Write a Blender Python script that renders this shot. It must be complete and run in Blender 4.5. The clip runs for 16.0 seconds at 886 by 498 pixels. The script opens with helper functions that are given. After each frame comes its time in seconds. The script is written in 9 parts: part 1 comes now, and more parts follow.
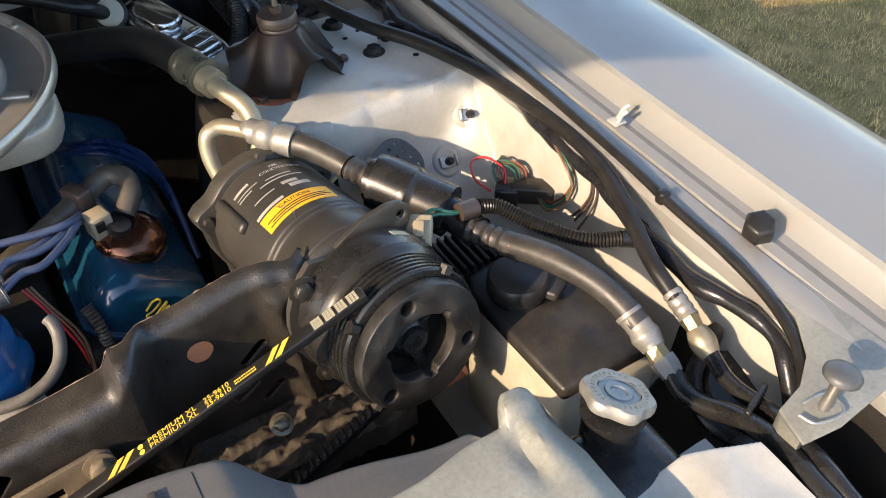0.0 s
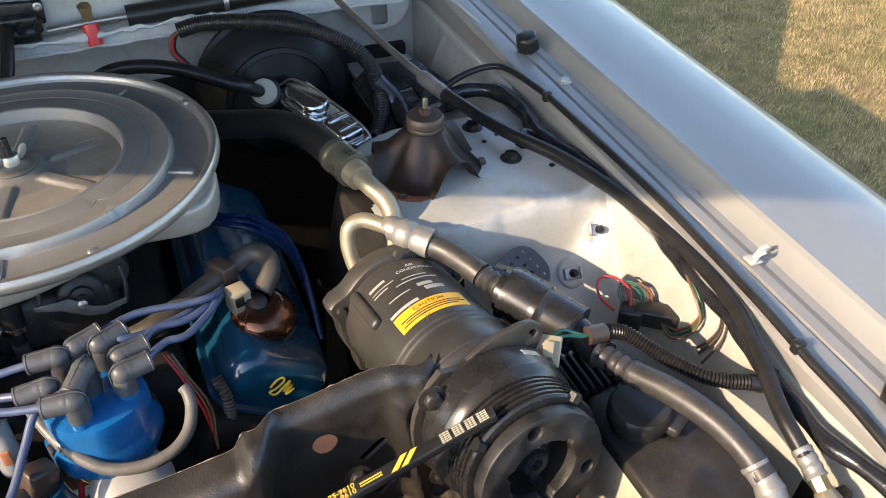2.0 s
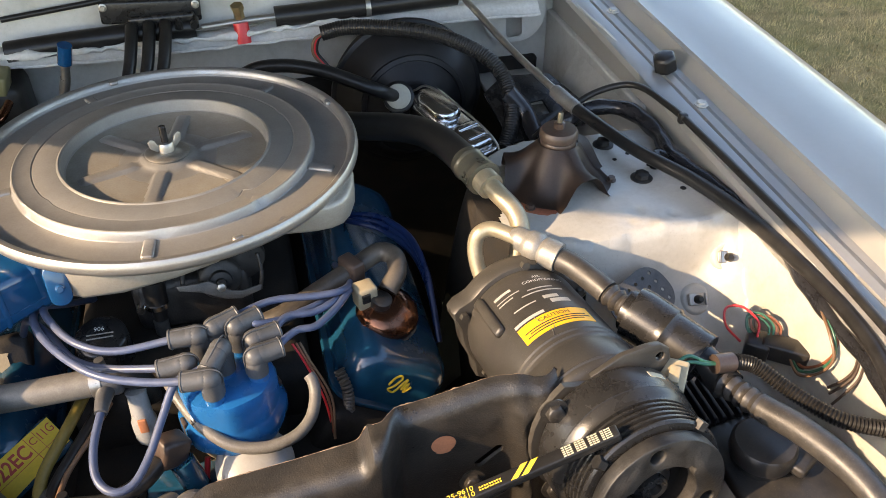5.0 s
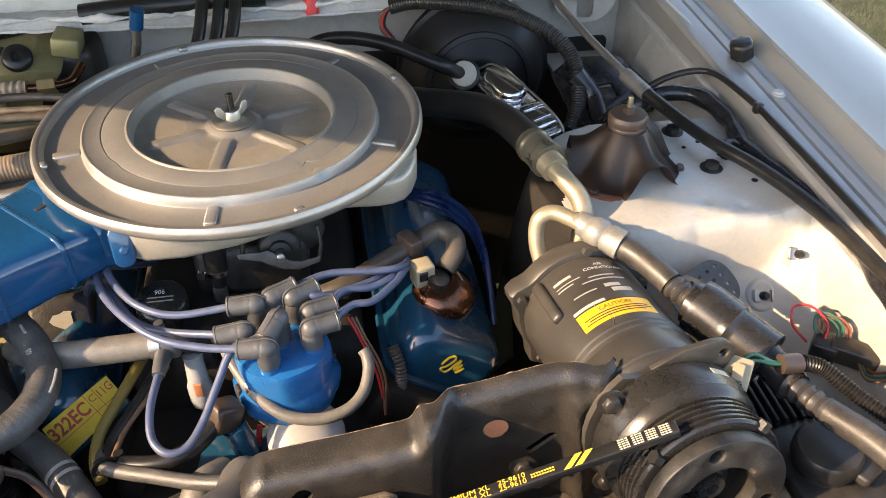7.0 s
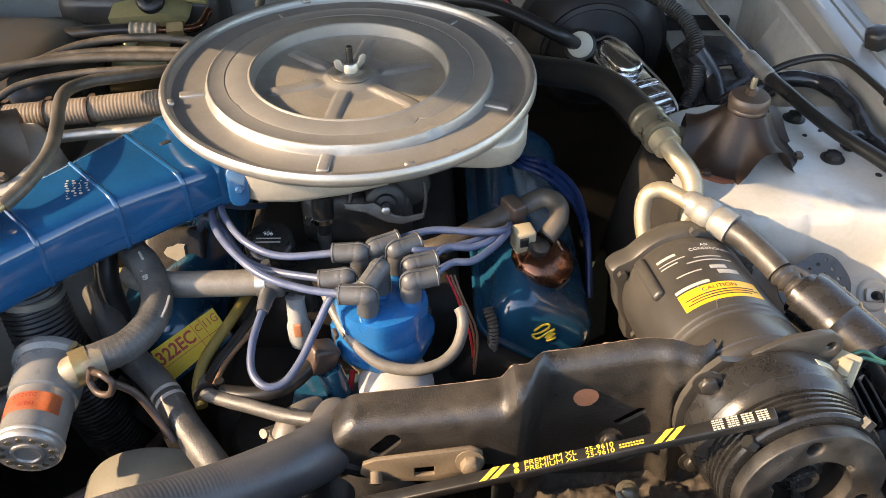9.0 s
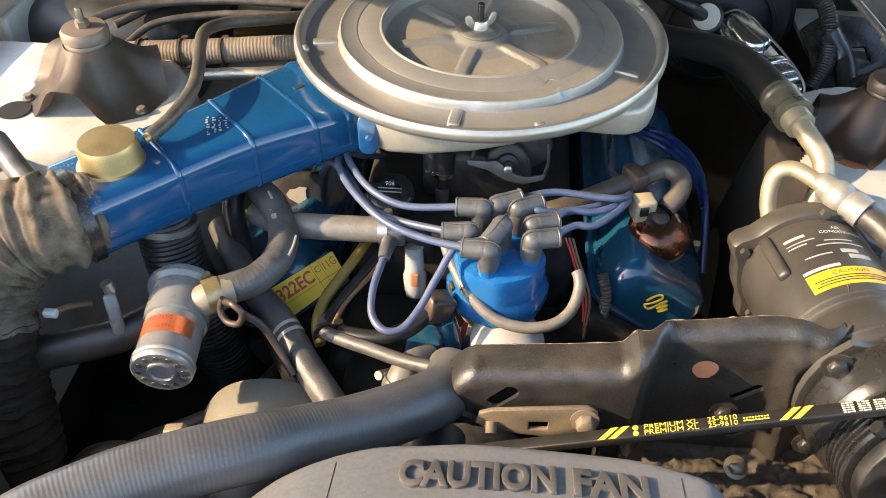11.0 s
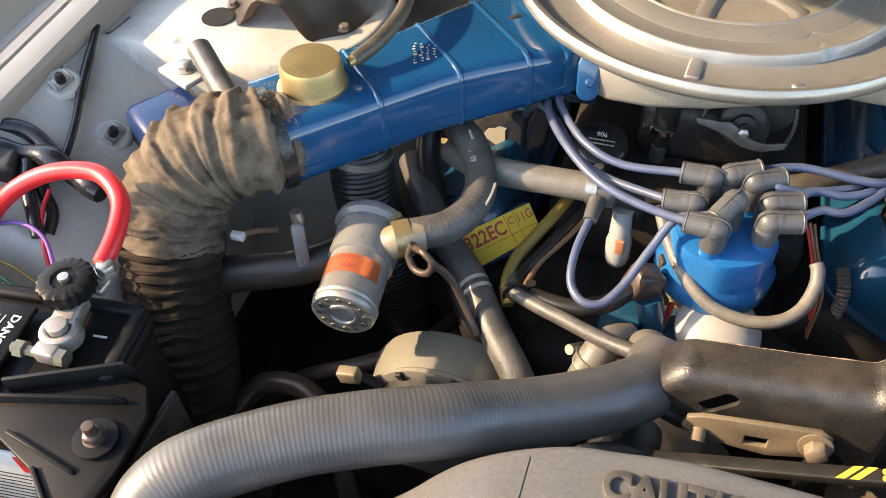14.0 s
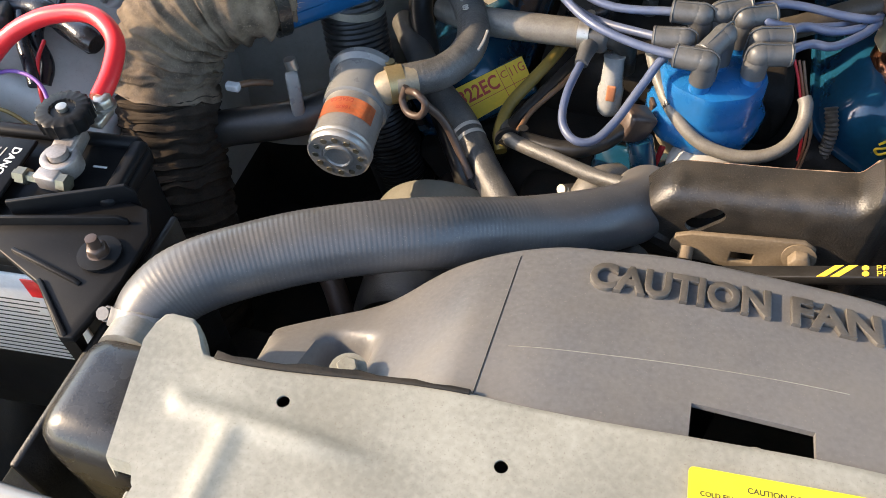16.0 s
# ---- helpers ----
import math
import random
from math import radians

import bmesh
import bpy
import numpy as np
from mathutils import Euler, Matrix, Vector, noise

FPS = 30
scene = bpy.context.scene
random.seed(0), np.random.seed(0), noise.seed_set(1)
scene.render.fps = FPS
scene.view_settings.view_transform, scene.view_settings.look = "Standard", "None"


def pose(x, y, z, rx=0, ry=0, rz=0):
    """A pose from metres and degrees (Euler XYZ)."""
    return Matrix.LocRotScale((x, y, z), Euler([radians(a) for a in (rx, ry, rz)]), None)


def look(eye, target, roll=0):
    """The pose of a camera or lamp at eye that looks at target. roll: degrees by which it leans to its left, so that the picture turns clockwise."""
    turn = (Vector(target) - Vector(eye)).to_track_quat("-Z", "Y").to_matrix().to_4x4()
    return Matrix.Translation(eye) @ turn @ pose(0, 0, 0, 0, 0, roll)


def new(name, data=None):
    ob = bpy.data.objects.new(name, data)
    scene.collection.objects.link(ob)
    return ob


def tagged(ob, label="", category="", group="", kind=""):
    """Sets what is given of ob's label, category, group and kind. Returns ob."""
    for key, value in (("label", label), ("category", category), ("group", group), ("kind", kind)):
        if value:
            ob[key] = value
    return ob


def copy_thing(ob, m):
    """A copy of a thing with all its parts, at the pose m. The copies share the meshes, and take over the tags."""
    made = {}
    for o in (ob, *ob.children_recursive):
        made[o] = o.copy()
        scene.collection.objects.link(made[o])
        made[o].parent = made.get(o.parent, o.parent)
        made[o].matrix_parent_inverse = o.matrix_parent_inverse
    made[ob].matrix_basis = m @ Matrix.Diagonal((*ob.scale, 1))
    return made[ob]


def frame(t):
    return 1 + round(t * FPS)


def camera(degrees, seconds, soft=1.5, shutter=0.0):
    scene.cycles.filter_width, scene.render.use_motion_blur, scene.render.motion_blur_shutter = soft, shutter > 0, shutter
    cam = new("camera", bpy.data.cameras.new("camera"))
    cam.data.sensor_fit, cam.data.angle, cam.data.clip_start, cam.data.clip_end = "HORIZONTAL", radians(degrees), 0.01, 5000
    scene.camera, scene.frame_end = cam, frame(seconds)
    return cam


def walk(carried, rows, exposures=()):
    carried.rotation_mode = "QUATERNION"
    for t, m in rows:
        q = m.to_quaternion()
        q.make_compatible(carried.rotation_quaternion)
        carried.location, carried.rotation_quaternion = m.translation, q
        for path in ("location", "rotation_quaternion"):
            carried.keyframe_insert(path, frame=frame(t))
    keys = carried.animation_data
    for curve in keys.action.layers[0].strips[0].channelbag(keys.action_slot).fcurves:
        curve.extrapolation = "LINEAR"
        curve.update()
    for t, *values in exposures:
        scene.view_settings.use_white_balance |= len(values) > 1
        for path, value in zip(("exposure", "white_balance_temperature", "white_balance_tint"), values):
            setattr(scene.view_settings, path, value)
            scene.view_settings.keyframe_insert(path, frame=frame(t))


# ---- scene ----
cam = camera(56.6, 16.0, soft=0.8)
PATH = [
    (0, (0.025, 0.024, 1.455), (0.76, 1.295, 0.097), -1.6),
    (0.5, (0.018, 0.028, 1.467), (0.732, 1.346, 0.142), -0.7),
    (1, (0.002, 0.042, 1.488), (0.684, 1.407, 0.195), 0.0),
    (1.5, (-0.007, 0.057, 1.497), (0.635, 1.47, 0.236), 0.4),
    (2, (-0.01, 0.06, 1.501), (0.595, 1.512, 0.266), 0.5),
    (2.5, (-0.014, 0.059, 1.505), (0.555, 1.543, 0.291), 0.3),
    (3, (-0.017, 0.062, 1.508), (0.518, 1.567, 0.304), 0.1),
    (3.5, (-0.024, 0.06, 1.508), (0.475, 1.582, 0.31), 0.0),
    (4, (-0.036, 0.058, 1.509), (0.425, 1.591, 0.309), -0.1),
    (6.5, (-0.047, 0.072, 1.498), (0.239, 1.61, 0.251), 0.1),
    (7, (-0.05, 0.073, 1.499), (0.207, 1.61, 0.245), 0.1),
    (7.5, (-0.047, 0.072, 1.498), (0.171, 1.61, 0.238), 0.3),
    (8, (-0.056, 0.072, 1.497), (0.107, 1.607, 0.225), 0.5),
    (8.2, (-0.061, 0.074, 1.489), (0.075, 1.607, 0.212), 0.6),
    (10.3, (-0.075, 0.037, 1.499), (-0.136, 1.52, 0.158), 0.0),
    (10.5, (-0.094, 0.04, 1.498), (-0.169, 1.518, 0.152), 0.2),
    (11, (-0.125, 0.045, 1.492), (-0.238, 1.504, 0.129), 1.0),
    (11.5, (-0.142, 0.083, 1.475), (-0.332, 1.502, 0.079), 1.6),
    (12, (-0.17, 0.14, 1.447), (-0.45, 1.498, 0.006), 1.9),
    (12.5, (-0.2, 0.156, 1.43), (-0.575, 1.455, -0.044), 0.8),
    (13, (-0.204, 0.154, 1.433), (-0.639, 1.412, -0.059), -0.8),
    (13.5, (-0.197, 0.13, 1.45), (-0.648, 1.384, -0.041), -1.9),
    (14, (-0.192, 0.115, 1.456), (-0.631, 1.378, -0.031), -2.5),
    (14.5, (-0.186, 0.105, 1.456), (-0.605, 1.37, -0.036), -2.6),
    (15, (-0.182, 0.094, 1.425), (-0.592, 1.333, -0.09), -2.6),
    (15.5, (-0.173, 0.064, 1.414), (-0.582, 1.264, -0.133), -2.9),
    (16, (-0.165, 0.037, 1.404), (-0.575, 1.203, -0.168), -3.4),
]
walk(cam, [(t, look(eye, target, roll)) for t, eye, target, roll in PATH], exposures=[(0.0, 1.10, 6950, 12), (1.2, 1.17, 6600, 12), (3.5, 1.34, 7050, 13), (7.0, 1.64, 7850, 16), (8.0, 1.69, 7850, 16), (10.5, 1.83, 7350, 11), (12.0, 1.84, 7450, 10), (13.5, 1.81, 7750, 12), (15.0, 1.82, 7550, 12), (16.0, 1.60, 7100, 11)])

# ---- light ----
world = bpy.data.worlds.new("world")
scene.world = world
world.use_nodes = True
wn = world.node_tree
sky = wn.nodes.new("ShaderNodeTexSky")
sky.sky_type = "NISHITA"
sky.sun_disc = False
SUN_EL, SUN_TRAVEL = radians(28.5), Vector((1.785, 0.458))
sky.sun_elevation = SUN_EL
sky.sun_rotation = math.atan2(-SUN_TRAVEL.x, -SUN_TRAVEL.y)
wn.links.new(sky.outputs[0], wn.nodes["Background"].inputs[0])
wn.nodes["Background"].inputs[1].default_value = 0.24
sky.ozone_density = 1.6
sun_data = bpy.data.lights.new("sun", "SUN")
sun_data.energy, sun_data.angle, sun_data.color = 3.4, radians(0.53), (1.0, 0.79, 0.56)
sun = new("sun", sun_data)
flat = SUN_TRAVEL.normalized() * math.cos(SUN_EL)
sun.matrix_world = look((0, 0, 6), (flat.x, flat.y, 6 - math.sin(SUN_EL)))

# ---- materials ----
def mat(name, color, rough=0.5, metal=0.0, var=0.15, scale=30.0, fine=300.0, bump=0.1, coat=0.0, dirt=None, dirt_amount=0.0, dirt_scale=12.0, rough_var=0.1, spec=0.5, rnd=0.0, specks=0.0, speck_col=(0.42, 0.35, 0.25)):
    m = bpy.data.materials.new(name)
    m.use_nodes = True
    nt = m.node_tree
    p = nt.nodes["Principled BSDF"]
    co = nt.nodes.new("ShaderNodeTexCoord")
    n1 = nt.nodes.new("ShaderNodeTexNoise")
    n1.inputs["Scale"].default_value, n1.inputs["Detail"].default_value = scale, 5
    n2 = nt.nodes.new("ShaderNodeTexNoise")
    n2.inputs["Scale"].default_value, n2.inputs["Detail"].default_value = fine, 3
    for n in (n1, n2):
        nt.links.new(co.outputs["Object"], n.inputs["Vector"])
    add = nt.nodes.new("ShaderNodeMath")
    add.operation = "MULTIPLY_ADD"
    add.inputs[1].default_value, add.inputs[2].default_value = 0.4, 0.0
    nt.links.new(n2.outputs[0], add.inputs[0])
    s = nt.nodes.new("ShaderNodeMath")
    s.operation = "MULTIPLY_ADD"
    s.inputs[1].default_value = 0.6
    nt.links.new(n1.outputs[0], s.inputs[0])
    nt.links.new(add.outputs[0], s.inputs[2])
    ramp = nt.nodes.new("ShaderNodeValToRGB")
    ramp.color_ramp.elements[0].position, ramp.color_ramp.elements[1].position = 0.35, 0.65
    c = Vector(color)
    lo, hi = c * (1 - var), c * (1 + var)
    ramp.color_ramp.elements[0].color = (*lo, 1)
    ramp.color_ramp.elements[1].color = (min(hi.x, 1), min(hi.y, 1), min(hi.z, 1), 1)
    nt.links.new(s.outputs[0], ramp.inputs[0])
    last = ramp.outputs[0]
    if rnd:
        info = nt.nodes.new("ShaderNodeObjectInfo")
        hsv = nt.nodes.new("ShaderNodeHueSaturation")
        mr = nt.nodes.new("ShaderNodeMapRange")
        mr.inputs["To Min"].default_value, mr.inputs["To Max"].default_value = 1 - rnd, 1 + rnd
        nt.links.new(info.outputs["Random"], mr.inputs["Value"])
        nt.links.new(mr.outputs[0], hsv.inputs["Value"])
        nt.links.new(last, hsv.inputs["Color"])
        last = hsv.outputs[0]
    mask = None
    if dirt:
        n3 = nt.nodes.new("ShaderNodeTexNoise")
        n3.inputs["Scale"].default_value, n3.inputs["Detail"].default_value, n3.inputs["Roughness"].default_value = dirt_scale, 8, 0.65
        nt.links.new(co.outputs["Object"], n3.inputs["Vector"])
        r3 = nt.nodes.new("ShaderNodeValToRGB")
        r3.color_ramp.elements[0].position = 0.55 - dirt_amount * 0.4
        r3.color_ramp.elements[1].position = 0.86 - dirt_amount * 0.2
        r3.color_ramp.elements[1].color = (0.6, 0.6, 0.6, 1)
        nt.links.new(n3.outputs[0], r3.inputs[0])
        mix = nt.nodes.new("ShaderNodeMix")
        mix.data_type = "RGBA"
        mix.inputs["B"].default_value = (*dirt, 1)
        nt.links.new(last, mix.inputs["A"])
        nt.links.new(r3.outputs[0], mix.inputs["Factor"])
        last = mix.outputs["Result"]
        mask = r3.outputs[0]
    if specks:
        n4 = nt.nodes.new("ShaderNodeTexNoise")
        n4.inputs["Scale"].default_value, n4.inputs["Detail"].default_value, n4.inputs["Roughness"].default_value = 700, 2, 0.8
        nt.links.new(co.outputs["Object"], n4.inputs["Vector"])
        r4 = nt.nodes.new("ShaderNodeValToRGB")
        r4.color_ramp.elements[0].position, r4.color_ramp.elements[1].position = 0.70 - 0.12 * specks, 0.78 - 0.12 * specks
        r4.color_ramp.elements[1].color = (0.45, 0.45, 0.45, 1)
        nt.links.new(n4.outputs[0], r4.inputs[0])
        mx4 = nt.nodes.new("ShaderNodeMix")
        mx4.data_type = "RGBA"
        mx4.inputs["B"].default_value = (*speck_col, 1)
        nt.links.new(last, mx4.inputs["A"])
        nt.links.new(r4.outputs[0], mx4.inputs["Factor"])
        last = mx4.outputs["Result"]
    nt.links.new(last, p.inputs["Base Color"])
    rr = nt.nodes.new("ShaderNodeMapRange")
    rr.inputs["To Min"].default_value, rr.inputs["To Max"].default_value = max(rough - rough_var, 0.03), min(rough + rough_var, 1)
    nt.links.new(n1.outputs[0], rr.inputs["Value"])
    if mask is not None:
        mx = nt.nodes.new("ShaderNodeMath")
        mx.operation = "MULTIPLY_ADD"
        mx.inputs[1].default_value = 0.35
        mx.use_clamp = True
        nt.links.new(mask, mx.inputs[0])
        nt.links.new(rr.outputs[0], mx.inputs[2])
        nt.links.new(mx.outputs[0], p.inputs["Roughness"])
    else:
        nt.links.new(rr.outputs[0], p.inputs["Roughness"])
    p.inputs["Metallic"].default_value = metal
    p.inputs["Coat Weight"].default_value = coat
    p.inputs["Coat Roughness"].default_value = 0.08
    p.inputs["Specular IOR Level"].default_value = spec
    if bump:
        b = nt.nodes.new("ShaderNodeBump")
        b.inputs["Strength"].default_value, b.inputs["Distance"].default_value = bump, 0.002
        nt.links.new(s.outputs[0], b.inputs["Height"])
        nt.links.new(b.outputs[0], p.inputs["Normal"])
    return m


DUST = (0.30, 0.24, 0.16)
RUST = (0.16, 0.07, 0.035)
M_PAINT = mat("cream_white_paint", (0.49, 0.476, 0.44), 0.30, 0, 0.02, 6, 120, 0.006, coat=1.0, rough_var=0.05)
M_BAY = mat("bay_paint", (0.46, 0.447, 0.40), 0.36, 0, 0.07, 9, 160, 0.10, coat=0.15, dirt=(0.25, 0.205, 0.145), dirt_amount=0.20, dirt_scale=17, specks=0.65, speck_col=(0.19, 0.15, 0.105))
M_SUPPORT = mat("weathered_support_paint", (0.242, 0.242, 0.212), 0.44, 0.0, 0.24, 16, 260, 0.16, dirt=(0.15, 0.143, 0.112), dirt_amount=0.50, dirt_scale=10, specks=0.8, rough_var=0.18, speck_col=(0.12, 0.10, 0.075))
M_SHROUD = mat("grey_shroud_plastic", (0.114, 0.115, 0.119), 0.36, 0, 0.22, 8, 300, 0.05, dirt=(0.185, 0.168, 0.142), dirt_amount=0.44, dirt_scale=7, specks=0.4, speck_col=(0.28, 0.255, 0.21))
M_BLACK = mat("black_enamel", (0.019, 0.0185, 0.018), 0.27, 0, 0.4, 40, 700, 0.10, specks=0.55, speck_col=(0.10, 0.085, 0.065), spec=0.45)
M_BRACKET = mat("dusty_black_steel", (0.024, 0.0222, 0.020), 0.33, 0, 0.4, 60, 620, 0.5, dirt=(0.078, 0.063, 0.046), dirt_amount=0.28, dirt_scale=26, specks=0.7, speck_col=(0.13, 0.11, 0.085), rough_var=0.16)
M_DIRTYBLK = mat("greasy_black_iron", (0.015, 0.0145, 0.014), 0.48, 0, 0.5, 40, 500, 0.45, dirt=(0.065, 0.056, 0.044), dirt_amount=0.28, dirt_scale=40)
M_RUBBER = mat("black_rubber", (0.018, 0.017, 0.016), 0.32, 0, 0.3, 60, 600, 0.06, spec=0.35, specks=0.15, speck_col=(0.10, 0.085, 0.06))
M_HOSE = mat("radiator_hose_rubber", (0.066, 0.066, 0.068), 0.34, 0, 0.16, 30, 400, 0.05, dirt=(0.15, 0.135, 0.118), dirt_amount=0.18, dirt_scale=12, specks=0.5, speck_col=(0.25, 0.23, 0.19), spec=0.6)
M_GREYHOSE = mat("faded_grey_hose", (0.064, 0.062, 0.058), 0.42, 0, 0.35, 60, 650, 0.45, dirt=(0.16, 0.15, 0.13), dirt_amount=0.24, dirt_scale=34, specks=0.5, speck_col=(0.22, 0.20, 0.17), spec=0.6)
M_TAN = mat("tan_plastic_tube", (0.32, 0.25, 0.17), 0.5, 0, 0.12, 60, 400, 0.06)
M_VINYL = mat("black_vinyl_tape", (0.018, 0.018, 0.020), 0.22, 0, 0.3, 60, 400, 0.3)
M_LID = mat("dusty_tin_lid", (0.395, 0.383, 0.36), 0.36, 0.65, 0.09, 9, 420, 0.07, dirt=(0.235, 0.21, 0.17), dirt_amount=0.40, dirt_scale=8, specks=0.6, speck_col=(0.42, 0.385, 0.32), rough_var=0.14)
M_CHROME = mat("bright_steel_roll", (0.78, 0.77, 0.74), 0.14, 1, 0.06, 30, 400, 0.03)
M_STEEL = mat("zinc_steel", (0.42, 0.40, 0.36), 0.36, 0.85, 0.12, 60, 600, 0.08, dirt=(0.25, 0.19, 0.11), dirt_amount=0.2, dirt_scale=60)
M_ALU = mat("aluminium_tube", (0.35, 0.305, 0.215), 0.34, 0.5, 0.12, 50, 400, 0.06, dirt=(0.24, 0.19, 0.115), dirt_amount=0.38, dirt_scale=35, specks=0.4)
M_GOLD = mat("gold_zinc_plate", (0.42, 0.32, 0.155), 0.36, 0.75, 0.16, 30, 500, 0.06, dirt=(0.26, 0.20, 0.115), dirt_amount=0.4, dirt_scale=22)
M_COPPER = mat("copper_cap", (0.22, 0.095, 0.055), 0.13, 0.9, 0.25, 50, 400, 0.08, dirt=(0.05, 0.03, 0.02), dirt_amount=0.5, dirt_scale=40)
M_ORANGE = mat("orange_primer", (0.52, 0.20, 0.095), 0.7, 0, 0.12, 60, 500, 0.1)
M_BLUE = mat("blue_engine_paint", (0.0038, 0.062, 0.165), 0.12, 0, 0.10, 12, 200, 0.03, coat=0.6, dirt=(0.008, 0.040, 0.092), dirt_amount=0.34, dirt_scale=9)
M_TEAL = mat("blue_valve_cover_paint", (0.007, 0.060, 0.115), 0.14, 0, 0.15, 14, 200, 0.04, coat=0.7, dirt=(0.006, 0.026, 0.045), dirt_amount=0.4, dirt_scale=9)
M_CAP = mat("bright_blue_cap_plastic", (0.007, 0.110, 0.30), 0.24, 0, 0.12, 30, 300, 0.05, dirt=(0.02, 0.09, 0.20), dirt_amount=0.25, dirt_scale=24)
M_WIRE = mat("blue_ignition_wire", (0.072, 0.095, 0.165), 0.34, 0, 0.12, 60, 500, 0.06, dirt=(0.115, 0.118, 0.125), dirt_amount=0.25, dirt_scale=40)
M_BOOT = mat("grey_rubber_boot", (0.072, 0.073, 0.074), 0.42, 0, 0.2, 50, 500, 0.12, dirt=(0.13, 0.123, 0.112), dirt_amount=0.2, dirt_scale=30)
M_WHITEPL = mat("white_plastic", (0.66, 0.65, 0.62), 0.45, 0, 0.06, 40, 400, 0.04, dirt=(0.35, 0.3, 0.24), dirt_amount=0.12, dirt_scale=40)
M_CREAMPL = mat("cream_tank_plastic", (0.50, 0.46, 0.36), 0.5, 0, 0.08, 20, 300, 0.04, dirt=(0.25, 0.2, 0.13), dirt_amount=0.25, dirt_scale=18)
M_DARKPL = mat("dark_grey_plastic", (0.022, 0.0215, 0.021), 0.34, 0, 0.3, 20, 400, 0.08, dirt=(0.10, 0.08, 0.056), dirt_amount=0.34, dirt_scale=14, specks=0.5, speck_col=(0.14, 0.12, 0.09))
M_BEIGEPL = mat("beige_connector_plastic", (0.34, 0.28, 0.18), 0.5, 0, 0.08, 60, 500, 0.05)
M_YELLOW = mat("yellow_label", (0.82, 0.42, 0.025), 0.45, 0, 0.05, 40, 400, 0.02, rough_var=0.05)
M_LABELY = mat("lemon_yellow_decal", (0.66, 0.58, 0.035), 0.4, 0, 0.05, 40, 400, 0.01)
M_OCHRE = mat("stained_yellow_label", (0.74, 0.51, 0.03), 0.6, 0, 0.08, 40, 400, 0.05, dirt=(0.38, 0.28, 0.06), dirt_amount=0.22, dirt_scale=40)
M_INK = mat("black_ink", (0.02, 0.02, 0.02), 0.6, 0, 0.1, 40, 400, 0)
M_REDINK = mat("red_ink", (0.45, 0.05, 0.03), 0.6, 0, 0.1, 40, 400, 0)
M_WHITEINK = mat("white_ink", (0.70, 0.70, 0.68), 0.6, 0, 0.06, 60, 500, 0)
M_YINK = mat("yellow_ink", (0.68, 0.45, 0.05), 0.5, 0, 0.12, 40, 400, 0)
M_FABRIC = mat("brown_duct_cloth", (0.090, 0.071, 0.054), 0.95, 0, 0.5, 60, 1100, 0.9, dirt=(0.31, 0.245, 0.175), dirt_amount=0.42, dirt_scale=40, spec=0.08)
M_REDW = mat("red_cable_jacket", (0.62, 0.025, 0.03), 0.35, 0, 0.06, 40, 400, 0.03)
M_GREENW = mat("green_wire", (0.028, 0.13, 0.078), 0.4, 0, 0.1, 40, 400, 0)
M_PURPLEW = mat("purple_wire", (0.22, 0.10, 0.36), 0.4, 0, 0.1, 40, 400, 0)
M_ORANGEW = mat("orange_wire", (0.24, 0.085, 0.042), 0.4, 0, 0.1, 40, 400, 0)
M_BROWNW = mat("brown_wire", (0.16, 0.09, 0.05), 0.45, 0, 0.1, 40, 400, 0)
M_YELLOWW = mat("yellow_wire", (0.17, 0.12, 0.025), 0.45, 0, 0.15, 40, 400, 0)
M_LEAD = mat("lead_clamp", (0.30, 0.27, 0.25), 0.45, 0.6, 0.2, 60, 500, 0.25)
M_RUSTY = mat("rusty_brown_steel", (0.075, 0.050, 0.038), 0.34, 0.15, 0.2, 20, 400, 0.10, dirt=(0.035, 0.027, 0.023), dirt_amount=0.4, dirt_scale=12)
M_SILVER = mat("silver_canister_paint", (0.36, 0.352, 0.33), 0.34, 0.5, 0.12, 30, 400, 0.06, dirt=(0.22, 0.19, 0.15), dirt_amount=0.34, dirt_scale=22, specks=0.5, speck_col=(0.2, 0.17, 0.13))
M_ORLAB = mat("faded_orange_label_paper", (0.62, 0.155, 0.05), 0.55, 0, 0.18, 40, 400, 0.02, dirt=(0.36, 0.28, 0.20), dirt_amount=0.35, dirt_scale=45)
M_BATT = mat("battery_black_plastic", (0.009, 0.009, 0.0095), 0.42, 0, 0.2, 30, 600, 0.06, specks=0.4, speck_col=(0.05, 0.045, 0.038), spec=0.13)
M_DARKBLUEPL = mat("dark_blue_plastic", (0.006, 0.022, 0.085), 0.28, 0, 0.1, 30, 400, 0.03)
M_BEIGE = mat("oxidised_beige_casting", (0.25, 0.21, 0.145), 0.5, 0.1, 0.2, 30, 400, 0.15, dirt=(0.10, 0.085, 0.06), dirt_amount=0.3, dirt_scale=25)
M_SEAL = mat("grey_seam_sealer", (0.58, 0.57, 0.535), 0.65, 0, 0.14, 30, 200, 0.5, dirt=(0.25, 0.22, 0.18), dirt_amount=0.24, dirt_scale=30)
# Flat black for the shade inside holes and openings.
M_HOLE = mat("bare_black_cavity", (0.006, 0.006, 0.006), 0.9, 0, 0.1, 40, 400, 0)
M_ZINC = mat("yellow_zinc_sheet", (0.30, 0.265, 0.125), 0.42, 0.35, 0.1, 20, 300, 0.05, dirt=(0.15, 0.125, 0.075), dirt_amount=0.3, dirt_scale=24)
M_WRAP = mat("brown_paper_wrap", (0.15, 0.118, 0.088), 0.65, 0, 0.15, 30, 300, 0.12, dirt=(0.22, 0.175, 0.13), dirt_amount=0.3, dirt_scale=30)
